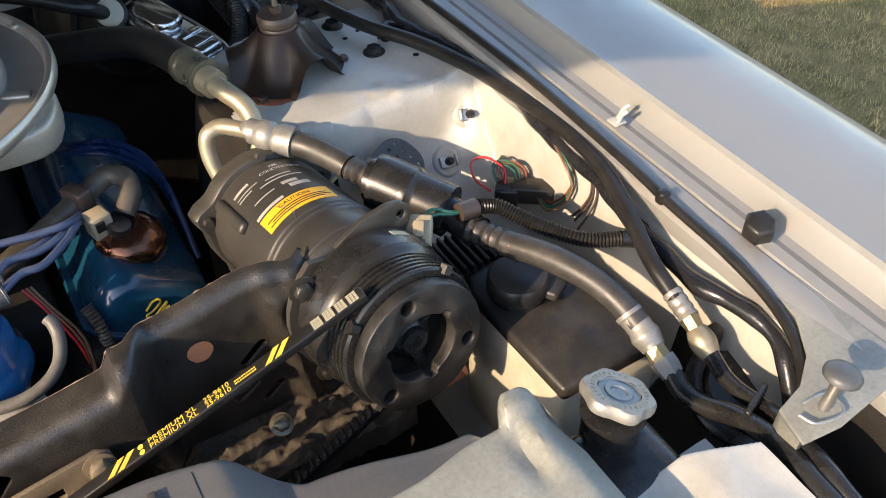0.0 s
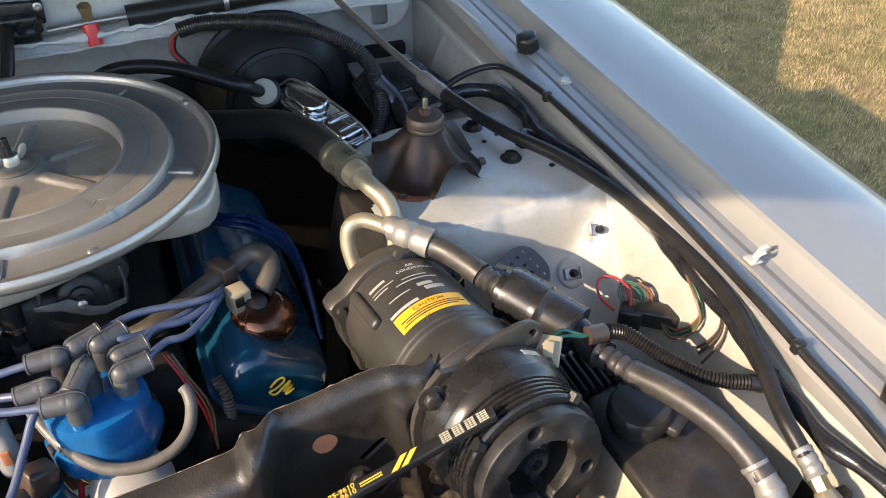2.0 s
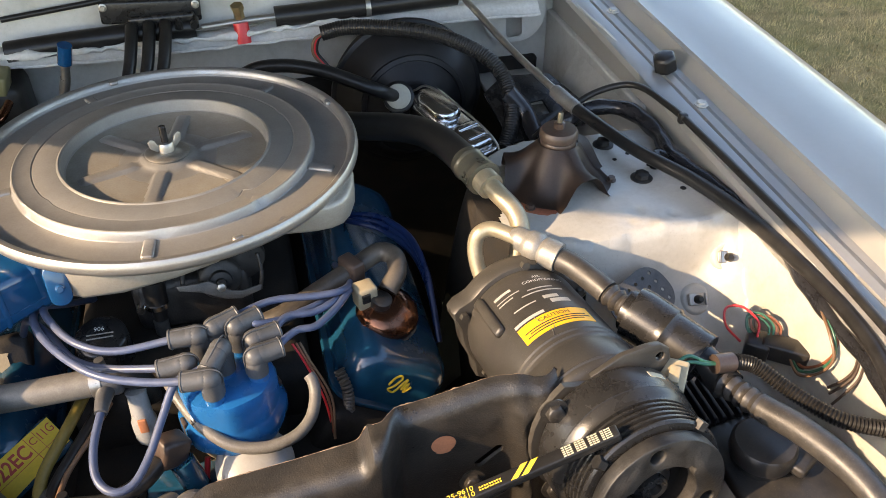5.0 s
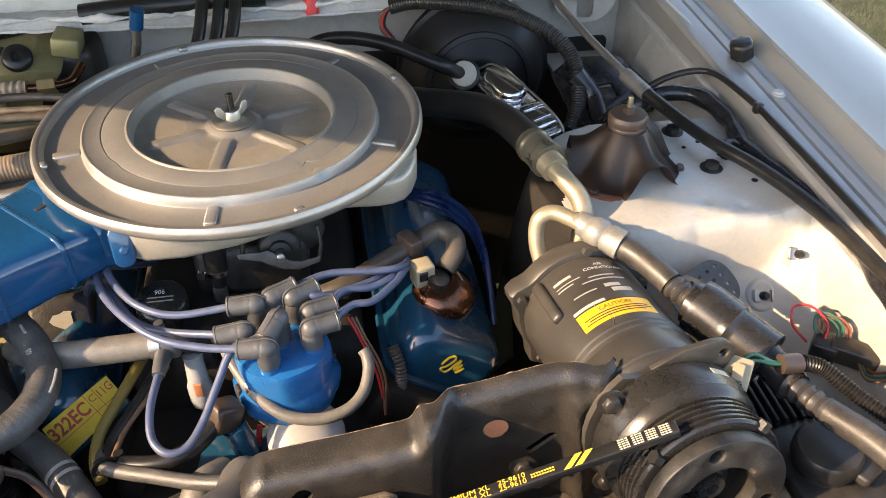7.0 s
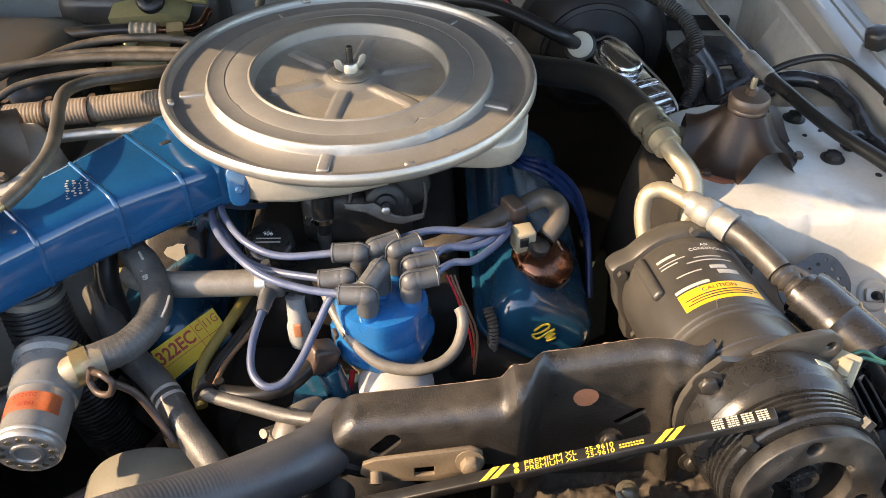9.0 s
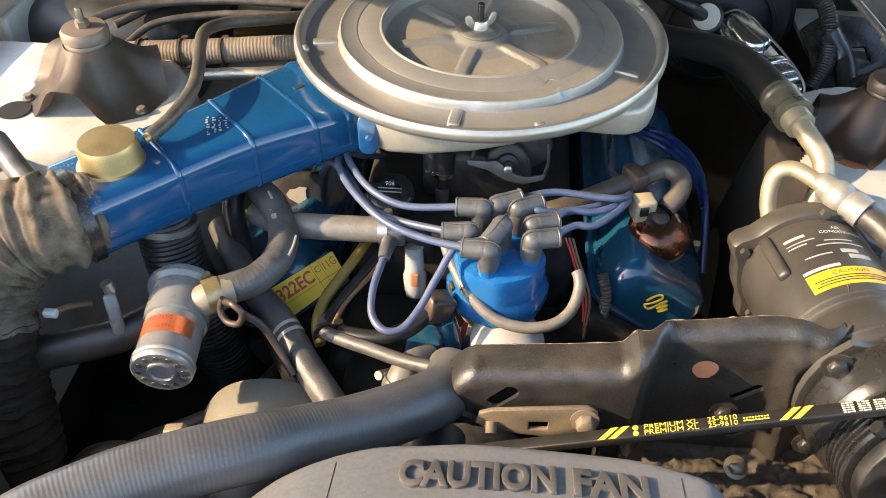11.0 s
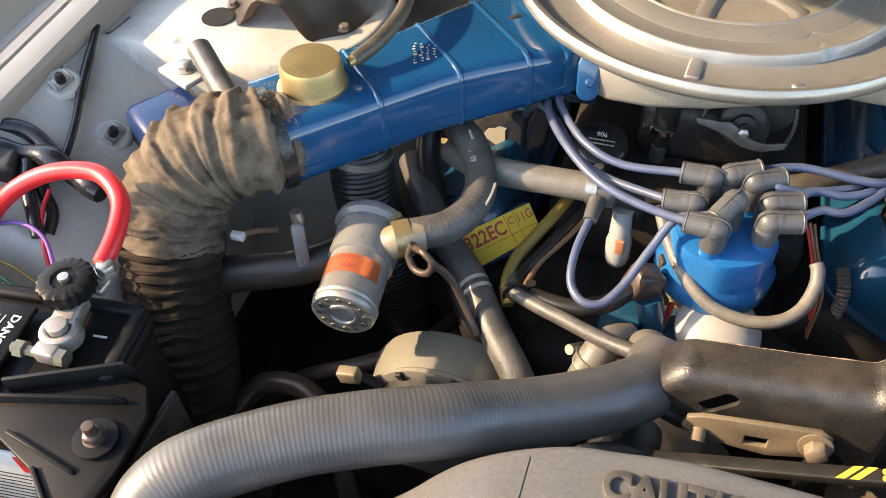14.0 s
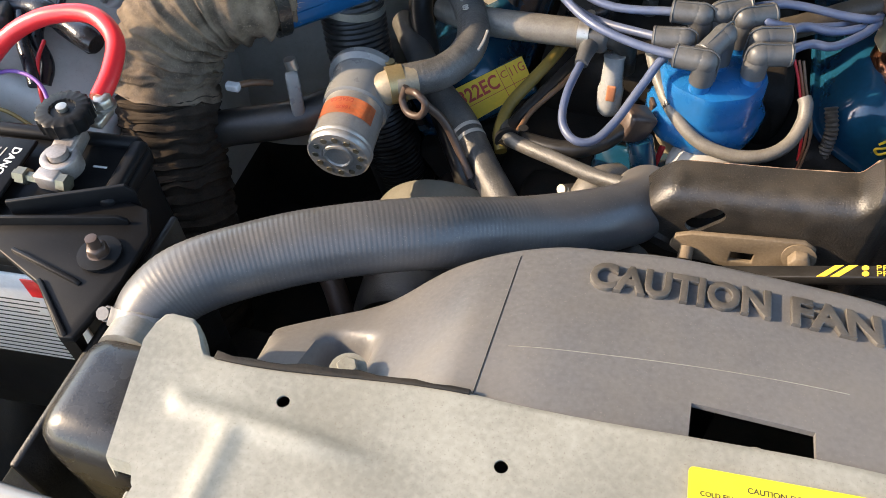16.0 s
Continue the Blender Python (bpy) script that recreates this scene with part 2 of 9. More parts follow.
# Near-black for grime and for deep shade put into the colour.
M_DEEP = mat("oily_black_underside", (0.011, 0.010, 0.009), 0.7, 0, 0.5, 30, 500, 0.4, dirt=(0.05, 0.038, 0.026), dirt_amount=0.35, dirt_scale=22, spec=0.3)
M_FUZZ = mat("tan_cloth_lint", (0.24, 0.19, 0.135), 0.9, 0, 0.4, 45, 900, 0, spec=0.05)
M_RIM = mat("rolled_tin_rim", (0.37, 0.36, 0.34), 0.32, 0.7, 0.12, 30, 400, 0.05, dirt=(0.25, 0.215, 0.165), dirt_amount=0.40, dirt_scale=14)
M_LETTER = mat("worn_raised_lettering", (0.070, 0.064, 0.057), 0.42, 0, 0.25, 40, 400, 0.05, dirt=(0.13, 0.115, 0.095), dirt_amount=0.25, dirt_scale=24)
M_BRACKETDUST = mat("tan_dusty_strap", (0.17, 0.13, 0.085), 0.6, 0, 0.25, 30, 500, 0.2, dirt=(0.065, 0.052, 0.038), dirt_amount=0.3, dirt_scale=30)
M_CREAMINK = mat("cream_ink", (0.55, 0.50, 0.36), 0.6, 0, 0.06, 60, 500, 0)
# Whiter than the body paint so the unseen hood bounces more light.
M_HOODWHITE = mat("white_hood_underside", (0.74, 0.73, 0.70), 0.4, 0, 0.04, 8, 120, 0.02)
M_VAC = mat("aged_vacuum_hose", (0.055, 0.047, 0.038), 0.45, 0, 0.25, 50, 500, 0.1, dirt=(0.17, 0.14, 0.10), dirt_amount=0.2, dirt_scale=45)
M_FERRULE = mat("olive_zinc_ferrule", (0.17, 0.16, 0.12), 0.3, 0.6, 0.2, 60, 600, 0.08, dirt=(0.25, 0.19, 0.11), dirt_amount=0.2, dirt_scale=60)
M_GREYINK = mat("faded_white_ink", (0.36, 0.34, 0.30), 0.6, 0, 0.15, 60, 500, 0)
M_TIN = mat("bright_tin_lid", (0.88, 0.88, 0.88), 0.2, 1, 0.05, 30, 400, 0.05)
# Darker copy of the duct cloth, mostly shade with some dirt.
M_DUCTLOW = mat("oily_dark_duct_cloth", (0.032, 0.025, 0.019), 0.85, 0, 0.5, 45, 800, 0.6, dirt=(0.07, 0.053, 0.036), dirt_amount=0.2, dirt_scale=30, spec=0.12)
M_CRIMP = mat("silver_crimp", (0.28, 0.272, 0.25), 0.40, 0.45, 0.18, 60, 600, 0.10, dirt=(0.19, 0.155, 0.11), dirt_amount=0.35, dirt_scale=45)
M_CHIP = mat("rusty_chipped_edge", (0.22, 0.15, 0.10), 0.7, 0, 0.35, 90, 600, 0.2)
M_DUSTHOSE = mat("dusty_black_hose", (0.036, 0.033, 0.030), 0.42, 0, 0.3, 60, 600, 0.16, dirt=(0.115, 0.099, 0.078), dirt_amount=0.18, dirt_scale=50, specks=0.45, speck_col=(0.17, 0.15, 0.12))
M_BOOSTER = mat("satin_black_booster", (0.009, 0.009, 0.010), 0.42, 0, 0.3, 30, 500, 0.08, dirt=(0.030, 0.026, 0.021), dirt_amount=0.3, dirt_scale=18, spec=0.3)
M_CAPALU = mat("worn_aluminium_cap", (0.27, 0.26, 0.235), 0.44, 0.45, 0.16, 50, 500, 0.10, dirt=(0.18, 0.158, 0.12), dirt_amount=0.35, dirt_scale=40)
M_CAPWELL = mat("blue_grey_cap_well", (0.15, 0.18, 0.20), 0.42, 0.3, 0.2, 60, 500, 0.10)
M_MILKY = mat("milky_translucent_plastic", (0.30, 0.31, 0.31), 0.24, 0, 0.12, 20, 300, 0.04, dirt=(0.20, 0.18, 0.15), dirt_amount=0.3, dirt_scale=30)
M_PAPER = mat("soiled_white_paper", (0.40, 0.375, 0.31), 0.7, 0, 0.12, 60, 400, 0.05, dirt=(0.20, 0.175, 0.13), dirt_amount=0.4, dirt_scale=60)
M_PAN = mat("stained_tin_pan", (0.34, 0.318, 0.275), 0.42, 0.45, 0.14, 14, 420, 0.08, dirt=(0.22, 0.185, 0.135), dirt_amount=0.40, dirt_scale=18, specks=0.5, speck_col=(0.19, 0.16, 0.12), rough_var=0.12)
M_PRIMER = mat("rust_red_primer", (0.30, 0.095, 0.045), 0.6, 0, 0.25, 50, 400, 0.12, dirt=(0.12, 0.06, 0.04), dirt_amount=0.35, dirt_scale=40)
M_DRUM = mat("greyed_white_plastic", (0.40, 0.395, 0.375), 0.45, 0, 0.08, 40, 400, 0.05, dirt=(0.24, 0.21, 0.17), dirt_amount=0.32, dirt_scale=40)
M_PUMP = mat("oxidised_olive_pump", (0.215, 0.203, 0.165), 0.42, 0.1, 0.10, 14, 300, 0.08, dirt=(0.10, 0.092, 0.075), dirt_amount=0.36, dirt_scale=14, specks=0.4)
M_CLOUDY = mat("cloudy_grey_plastic", (0.15, 0.155, 0.155), 0.26, 0, 0.12, 20, 300, 0.04, dirt=(0.23, 0.21, 0.17), dirt_amount=0.35, dirt_scale=20)
M_PALEHOSE = mat("pale_dusty_hose", (0.150, 0.140, 0.122), 0.44, 0, 0.25, 60, 600, 0.3, dirt=(0.085, 0.076, 0.063), dirt_amount=0.3, dirt_scale=34, specks=0.4, speck_col=(0.09, 0.08, 0.07))
M_GRIME = mat("brown_caked_grime", (0.052, 0.041, 0.030), 0.8, 0, 0.4, 40, 400, 0.4, dirt=(0.11, 0.085, 0.058), dirt_amount=0.25, dirt_scale=30)
M_COMP = mat("dusty_compressor_black", (0.036, 0.0335, 0.030), 0.38, 0, 0.22, 24, 500, 0.14, dirt=(0.09, 0.078, 0.061), dirt_amount=0.3, dirt_scale=10, specks=0.45, speck_col=(0.16, 0.14, 0.11))
M_FELT = mat("dark_hood_insulation", (0.045, 0.044, 0.042), 0.95, 0, 0.2, 40, 400, 0.3, spec=0.1)
M_TYRE = mat("tyre_rubber", (0.025, 0.025, 0.025), 0.7, 0, 0.2, 40, 400, 0.2)


# ---- geometry ----
def done(name, bm, material, loc=(0, 0, 0), sharp=47, smooth=True):
    me = bpy.data.meshes.new(name)
    bmesh.ops.recalc_face_normals(bm, faces=bm.faces[:])
    bm.to_mesh(me)
    bm.free()
    if any(loc):
        me.transform(Matrix.Translation(-Vector(loc)))
    if smooth:
        me.polygons.foreach_set("use_smooth", [True] * len(me.polygons))
        me.set_sharp_from_angle(angle=radians(sharp))
    me.materials.append(material)
    return me


def thing(name, loc, label, category, group="", kind=""):
    ob = new(name)
    ob.location = loc
    return tagged(ob, label, category, group, kind)


def base_of(ob):
    v = Vector((0, 0, 0))
    while ob is not None:
        v += ob.location
        ob = ob.parent
    return v


def part(name, bm, material, parent, label="", sharp=47):
    """Links a bmesh in world metres as one mesh under a thing or a part."""
    ob = new(name, done(name, bm, material, base_of(parent), sharp))
    ob.parent = parent
    return tagged(ob, label)


def solo(name, bm, material, loc, label, category, group="", kind="", sharp=47):
    ob = new(name, done(name, bm, material, loc, sharp))
    ob.location = loc
    return tagged(ob, label, category, group, kind)


def spline(pts, n=6):
    P = [Vector(p) for p in pts]
    if len(P) == 2:
        return [P[0].lerp(P[1], i / n) for i in range(n + 1)]
    P = [P[0] * 2 - P[1]] + P + [P[-1] * 2 - P[-2]]
    out = []
    for i in range(1, len(P) - 2):
        a, b, c, d = P[i - 1:i + 3]
        for k in range(n):
            t = k / n
            out.append(0.5 * ((2 * b) + (c - a) * t + (2 * a - 5 * b + 4 * c - d) * t * t + (3 * b - a - 3 * c + d) * t ** 3))
    out.append(P[-2])
    return out


def tube(pts, r, seg=12, n=6, smooth=True, bm=None, step=0.0):
    """A round bar swept along a line; r is a radius or a function of the metres along it."""
    bm = bm or bmesh.new()
    line = spline(pts, n) if smooth else [Vector(p) for p in pts]
    if step:
        even, acc = [line[0]], 0.0
        for a, b in zip(line, line[1:]):
            d = (b - a).length
            while acc + d >= step and d > 1e-9:
                a = a.lerp(b, (step - acc) / d)
                even.append(a.copy())
                d, acc = (b - a).length, 0.0
            acc += d
        line = even + [line[-1]]
    t0 = (line[1] - line[0]).normalized()
    u = t0.orthogonal().normalized()
    s, rings = 0.0, []
    for i, p in enumerate(line):
        if i:
            s += (p - line[i - 1]).length
        t = (line[min(i + 1, len(line) - 1)] - line[max(i - 1, 0)])
        t = t.normalized() if t.length > 1e-9 else t0
        u = (u - t * u.dot(t)).normalized()
        v = t.cross(u)
        rad = r(s) if callable(r) else r
        rings.append([bm.verts.new(p + (u * math.cos(a) + v * math.sin(a)) * rad) for a in [2 * math.pi * k / seg for k in range(seg)]])
    for a, b in zip(rings, rings[1:]):
        for k in range(seg):
            bm.faces.new((a[k], a[(k + 1) % seg], b[(k + 1) % seg], b[k]))
    bm.faces.new(rings[0][::-1])
    bm.faces.new(rings[-1])
    return bm


def frame_to(origin, axis, spin=0):
    """A matrix whose z points along axis."""
    q = Vector(axis).normalized().to_track_quat("Z", "Y")
    return Matrix.Translation(origin) @ q.to_matrix().to_4x4() @ Matrix.Rotation(radians(spin), 4, "Z")


def lathe(prof, m=Matrix(), seg=32, bm=None, wave=None, caps=True):
    """A turned body: prof is a run of (radius, height); wave changes the radius by angle."""
    bm = bm or bmesh.new()
    rings = []
    for r, h in prof:
        if r < 1e-6:
            rings.append([bm.verts.new(m @ Vector((0, 0, h)))])
        else:
            rings.append([bm.verts.new(m @ Vector((r * math.cos(a) * (wave(a, h) if wave else 1), r * math.sin(a) * (wave(a, h) if wave else 1), h)))
                          for a in [2 * math.pi * k / seg for k in range(seg)]])
    for a, b in zip(rings, rings[1:]):
        if len(a) == 1 and len(b) == 1:
            continue
        for k in range(seg):
            j = (k + 1) % seg
            if len(a) == 1:
                bm.faces.new((a[0], b[j], b[k]))
            elif len(b) == 1:
                bm.faces.new((a[k], a[j], b[0]))
            else:
                bm.faces.new((a[k], a[j], b[j], b[k]))
    for ring in (rings[0], rings[-1]):
        if len(ring) > 1 and caps:
            bm.faces.new(ring)
    return bm


def box(c, size, bevel=0.003, rot=None, bm=None, seg=2):
    bm2 = bmesh.new()
    bmesh.ops.create_cube(bm2, size=1, matrix=Matrix.Diagonal((*size, 1)))
    if bevel:
        bmesh.ops.bevel(bm2, geom=bm2.edges[:], offset=bevel, segments=seg, affect="EDGES", profile=0.5)
    m = Matrix.Translation(c) @ (rot.to_4x4() if rot is not None else Matrix())
    bmesh.ops.transform(bm2, matrix=m, verts=bm2.verts[:])
    return join(bm, bm2)


def join(bm, bm2):
    if bm is None:
        return bm2
    me = bpy.data.meshes.new("scratch")
    bm2.to_mesh(me)
    bm2.free()
    bm.from_mesh(me)
    bpy.data.meshes.remove(me)
    return bm


def plate(outline, thick, m=Matrix(), holes=(), bevel=0.0, bm=None):
    """A sheet cut from an outline in its own xy, with holes right through it."""
    b = bmesh.new()
    edges = []
    for loop in (outline, *holes):
        vs = [b.verts.new((x, y, 0)) for x, y in loop]
        edges += [b.edges.new((vs[i], vs[(i + 1) % len(vs)])) for i in range(len(vs))]
    bmesh.ops.triangle_fill(b, edges=edges, use_beauty=True)
    geom = bmesh.ops.extrude_face_region(b, geom=b.faces[:])
    bmesh.ops.translate(b, vec=(0, 0, thick), verts=[v for v in geom["geom"] if isinstance(v, bmesh.types.BMVert)])
    bmesh.ops.dissolve_limit(b, angle_limit=radians(2), verts=b.verts[:], edges=b.edges[:])
    if bevel:
        bmesh.ops.bevel(b, geom=[e for e in b.edges if len(e.link_faces) == 2 and e.calc_face_angle(0) > 1], offset=bevel, segments=2, affect="EDGES", profile=0.5)
    bmesh.ops.transform(b, matrix=m, verts=b.verts[:])
    return join(bm, b)


def rounded(w, h, r, n=5, cx=0, cy=0):
    out = []
    for sx, sy, a0 in ((1, 1, 0), (-1, 1, 90), (-1, -1, 180), (1, -1, 270)):
        for k in range(n + 1):
            a = radians(a0 + 90 * k / n)
            out.append((cx + sx * (w / 2 - r) + r * math.cos(a), cy + sy * (h / 2 - r) + r * math.sin(a)))
    return out


def disc(r, n=16, cx=0, cy=0):
    return [(cx + r * math.cos(2 * math.pi * k / n), cy + r * math.sin(2 * math.pi * k / n)) for k in range(n)]


def grid(fn, xs, ys, keep=None, thick=0.0):
    """A sheet z = fn(x, y) over the given lines."""
    bm = bmesh.new()
    vs = [[bm.verts.new((x, y, fn(x, y))) for x in xs] for y in ys]
    for j in range(len(ys) - 1):
        for i in range(len(xs) - 1):
            if keep is None or keep((xs[i] + xs[i + 1]) / 2, (ys[j] + ys[j + 1]) / 2):
                bm.faces.new((vs[j][i], vs[j][i + 1], vs[j + 1][i + 1], vs[j + 1][i]))
    bmesh.ops.delete(bm, geom=[v for v in bm.verts if not v.link_faces], context="VERTS")
    if thick:
        geom = bmesh.ops.extrude_face_region(bm, geom=bm.faces[:])
        bmesh.ops.translate(bm, vec=(0, 0, -thick), verts=[v for v in geom["geom"] if isinstance(v, bmesh.types.BMVert)])
    return bm


def lines(a, b, n):
    return [a + (b - a) * i / n for i in range(n + 1)]


def ss(a, b, x):
    t = min(max((x - a) / (b - a), 0), 1)
    return t * t * (3 - 2 * t)


def text_bm(string, size, m, extrude=0.0003, align="LEFT", squeeze=1.0, bold=0.0, bevel=0.0):
    cu = bpy.data.curves.new("t", "FONT")
    cu.body, cu.size, cu.extrude, cu.align_x = string, size, extrude, align
    cu.resolution_u, cu.offset, cu.bevel_depth, cu.bevel_resolution = 3, bold, bevel, 1
    ob = bpy.data.objects.new("t", cu)
    scene.collection.objects.link(ob)
    bpy.context.view_layer.update()
    me = bpy.data.meshes.new_from_object(ob.evaluated_get(bpy.context.evaluated_depsgraph_get()))
    bpy.data.objects.remove(ob)
    bpy.data.curves.remove(cu)
    me.transform(m @ Matrix.Diagonal((squeeze, 1, 1, 1)))
    bm = bmesh.new()
    bm.from_mesh(me)
    bpy.data.meshes.remove(me)
    return bm


def hexbolt(m, r=0.008, h=0.006, washer=1.55, bm=None):
    bm = lathe([(r * washer, 0), (r * washer, 0.0015), (r * 1.05, 0.0022)], m, 20, bm)
    b2 = lathe([(r, 0.002), (r, h - 0.001), (r * 0.86, h), (0, h)], m, 6)
    return join(bm, b2)


def clamp_bm(p, axis, r, w=0.012):
    """A worm-drive hose clamp with its screw."""
    m = frame_to(p, axis)
    bm = lathe([(r, -w / 2), (r + 0.0015, -w / 2), (r + 0.0015, w / 2), (r, w / 2)], m, 24)
    bm = join(bm, lathe([(0.005, -0.011), (0.005, 0.011), (0.0035, 0.013), (0, 0.013)], m @ Matrix.Translation((r + 0.005, 0, 0)) @ Matrix.Rotation(radians(90), 4, "X"), 10))
    return join(bm, _moved(box((0, 0, 0), (0.008, 0.014, w * 0.9), 0.001), m @ Matrix.Translation((r + 0.003, 0, 0))))


def _moved(bm, m):
    bmesh.ops.transform(bm, matrix=m, verts=bm.verts[:])
    return bm


def ribbed(r, amp, pitch):
    return lambda s: r + amp * math.sin(2 * math.pi * s / pitch)


CX = -0.157

# ---- ground ----
g = grid(lambda x, y: 0.0, [-400, -60, -12, -4, 0, 2, 4, 8, 20, 80, 400], [-400, -60, -12, -4, 0, 2, 4, 8, 20, 80, 400])
M_LAWN = mat("dry_lawn_soil", (0.20, 0.15, 0.07), 0.95, 0, 0.45, 12, 110, 0.5, dirt=(0.09, 0.11, 0.03), dirt_amount=0.5, dirt_scale=3.2, spec=0.1)
M_GRASS = mat("dry_grass_blade", (0.43, 0.32, 0.15), 0.8, 0, 0.55, 9, 60, 0, dirt=(0.18, 0.19, 0.05), dirt_amount=0.30, dirt_scale=3.2, spec=0.2)
solo("ground", g, M_LAWN, (0, 0, 0), "", "", kind="structure")
rng = np.random.default_rng(4)
N = 340000
gx, gy = rng.uniform(1.15, 5.2, N), rng.uniform(0.3, 7.5, N)
ga, gl, gw, gt = rng.uniform(0, 6.28, N), rng.uniform(0.008, 0.024, N), rng.uniform(0.0007, 0.0017, N), rng.uniform(0.2, 1.3, N)
gv = np.zeros((N, 3, 3))
gv[:, 0] = np.stack([gx - np.sin(ga) * gw, gy + np.cos(ga) * gw, 0 * gx], 1)
gv[:, 1] = np.stack([gx + np.sin(ga) * gw, gy - np.cos(ga) * gw, 0 * gx], 1)
gv[:, 2] = np.stack([gx + np.cos(ga) * gl * gt, gy + np.sin(ga) * gl * gt, gl], 1)
me = bpy.data.meshes.new("grass")
me.from_pydata(gv.reshape(-1, 3).tolist(), [], np.arange(3 * N).reshape(-1, 3).tolist())
me.materials.append(M_GRASS)
tagged(new("grass", me), "short dry yellow-green lawn grass beside the car", "grass", kind="stuff")

# ---- car body ----
car = thing("car_body", (CX, 0.6, 0.0), "white sedan front end, hood raised, on a dry lawn", "car")


def fz(y):
    return 0.965 + 0.035 * (y - 0.36)


FENDER = [(0.497, -0.075), (0.498, -0.016), (0.502, -0.010), (0.514, -0.007), (0.531, -0.009), (0.533, -0.0125), (0.536, -0.0085), (0.548, -0.008), (0.558, -0.012),
          (0.568, -0.011), (0.576, -0.002), (0.581, 0.010), (0.586, 0.0135), (0.592, 0.0125), (0.62, 0.012), (0.68, 0.0085), (0.73, 0.001), (0.759, -0.0078), (0.766, -0.0115), (0.772, -0.018), (0.779, -0.034),
          (0.792, -0.07), (0.806, -0.12), (0.815, -0.25), (0.815, -0.42), (0.79, -0.62)]


def fender(side, y0, y1, first):
    bm = bmesh.new()
    ys = lines(y0, y1, max(6, int((y1 - y0) * 18)))
    rows = []
    for y in ys:
        rows.append([bm.verts.new((x if side > 0 else 2 * CX - x, y, fz(y) + dz)) for x, dz in FENDER[first:]])
    for a, b in zip(rows, rows[1:]):
        for i in range(len(FENDER) - first - 1):
            bm.faces.new((a[i], a[i + 1], b[i + 1], b[i]))
    for f in list(bm.faces):
        c = f.calc_center_median()
        d = math.hypot(c.y - 0.25, c.z - 0.32)
        if d < 0.35 and abs(c.x - CX) > 0.9:
            bm.faces.remove(f)
    bmesh.ops.solidify(bm, geom=bm.faces[:], thickness=0.0012)
    return bm


fen_l = part("fender", fender(1, 0.165, 1.75, 0), M_PAINT, car, "white fender with a gutter along its inner edge", 24)
fen_r = part("fender", fender(-1, -0.12, 1.75, 0), M_PAINT, car, "white fender with a gutter along its inner edge", 24)

part("fender_nose", fender(1, -0.12, 0.165, 14), M_PAINT, car, "", 24)


def rib(y0, y1, x, w, h, parent):
    bm = bmesh.new()
    pts = [(x, y0 + (y1 - y0) * k / 10, fz(y0 + (y1 - y0) * k / 10) - 0.010) for k in range(11)]
    tube(pts, lambda s: w * (0.35 + 0.65 * min(1, s / 0.02, (y1 - y0 - s) / 0.02 if y1 - y0 > s else 0.01)), 10, 1, False, bm)
    for v in bm.verts:
        v.co.z = fz(v.co.y) - 0.010 + (v.co.z - fz(v.co.y) + 0.010) * h / w
    return part("pressed_rib", bm, M_BAY, parent)




def tower_mask(x, y, cx):
    """1 on the shock tower's flat top, falling away round it."""
    u = (x - cx) if cx > 0 else (cx - x)
    d1 = math.hypot(u, y - 0.872) - 0.118
    dx, dy = abs(u - 0.11) - 0.11, abs(y - 0.872) - 0.112
    d2 = math.hypot(max(dx, 0), max(dy, 0)) + min(max(dx, dy), 0)
    return min(d1, d2)


DENTS = ((0.384, 0.80, 0.007, -0.003), (0.424, 0.785, 0.007, -0.003), (0.40, 0.765, 0.010, 0.003), (0.365, 0.78, 0.008, -0.002), (0.45, 0.755, 0.012, 0.003), (0.43, 0.69, 0.016, -0.004), (0.46, 0.66, 0.012, 0.003), (0.39, 0.71, 0.014, -0.003))


def apron_l(x, y):
    d = tower_mask(x, y, 0.318)
    top = 0.938
    wall = 0.45 + 0.50 * ss(0.435, 0.505, x)
    ramp = 0.75 + 0.188 * ss(0.57, 0.86, y) + 0.05 * ss(0.43, 0.50, x) * (1 - ss(0.7, 0.85, y))
    k = ss(0.27, 0.37, x)
    steep = top - 40 * max(d, 0) ** 1.6
    if y < 0.872:
        z = max(wall, steep, ramp * k + (1 - k) * 0.45)
    else:
        z = max(0.845 * ss(0.34, 0.38, x) + 0.1 * ss(0.44, 0.5, x), steep)
    z = min(z, top + 0.02 * ss(0.47, 0.5, x)) if d > 0 else top
    pk = math.exp(-(((x - 0.487) / 0.022) ** 2 + ((y - 0.752) / 0.03) ** 2)) * 0.012
    for dx, dy, dr, dh in DENTS:
        z += dh * math.exp(-((x - dx) ** 2 + (y - dy) ** 2) / dr ** 2)
    return z + pk + 0.0018 * noise.noise(Vector((x * 18, y * 18, 0)))


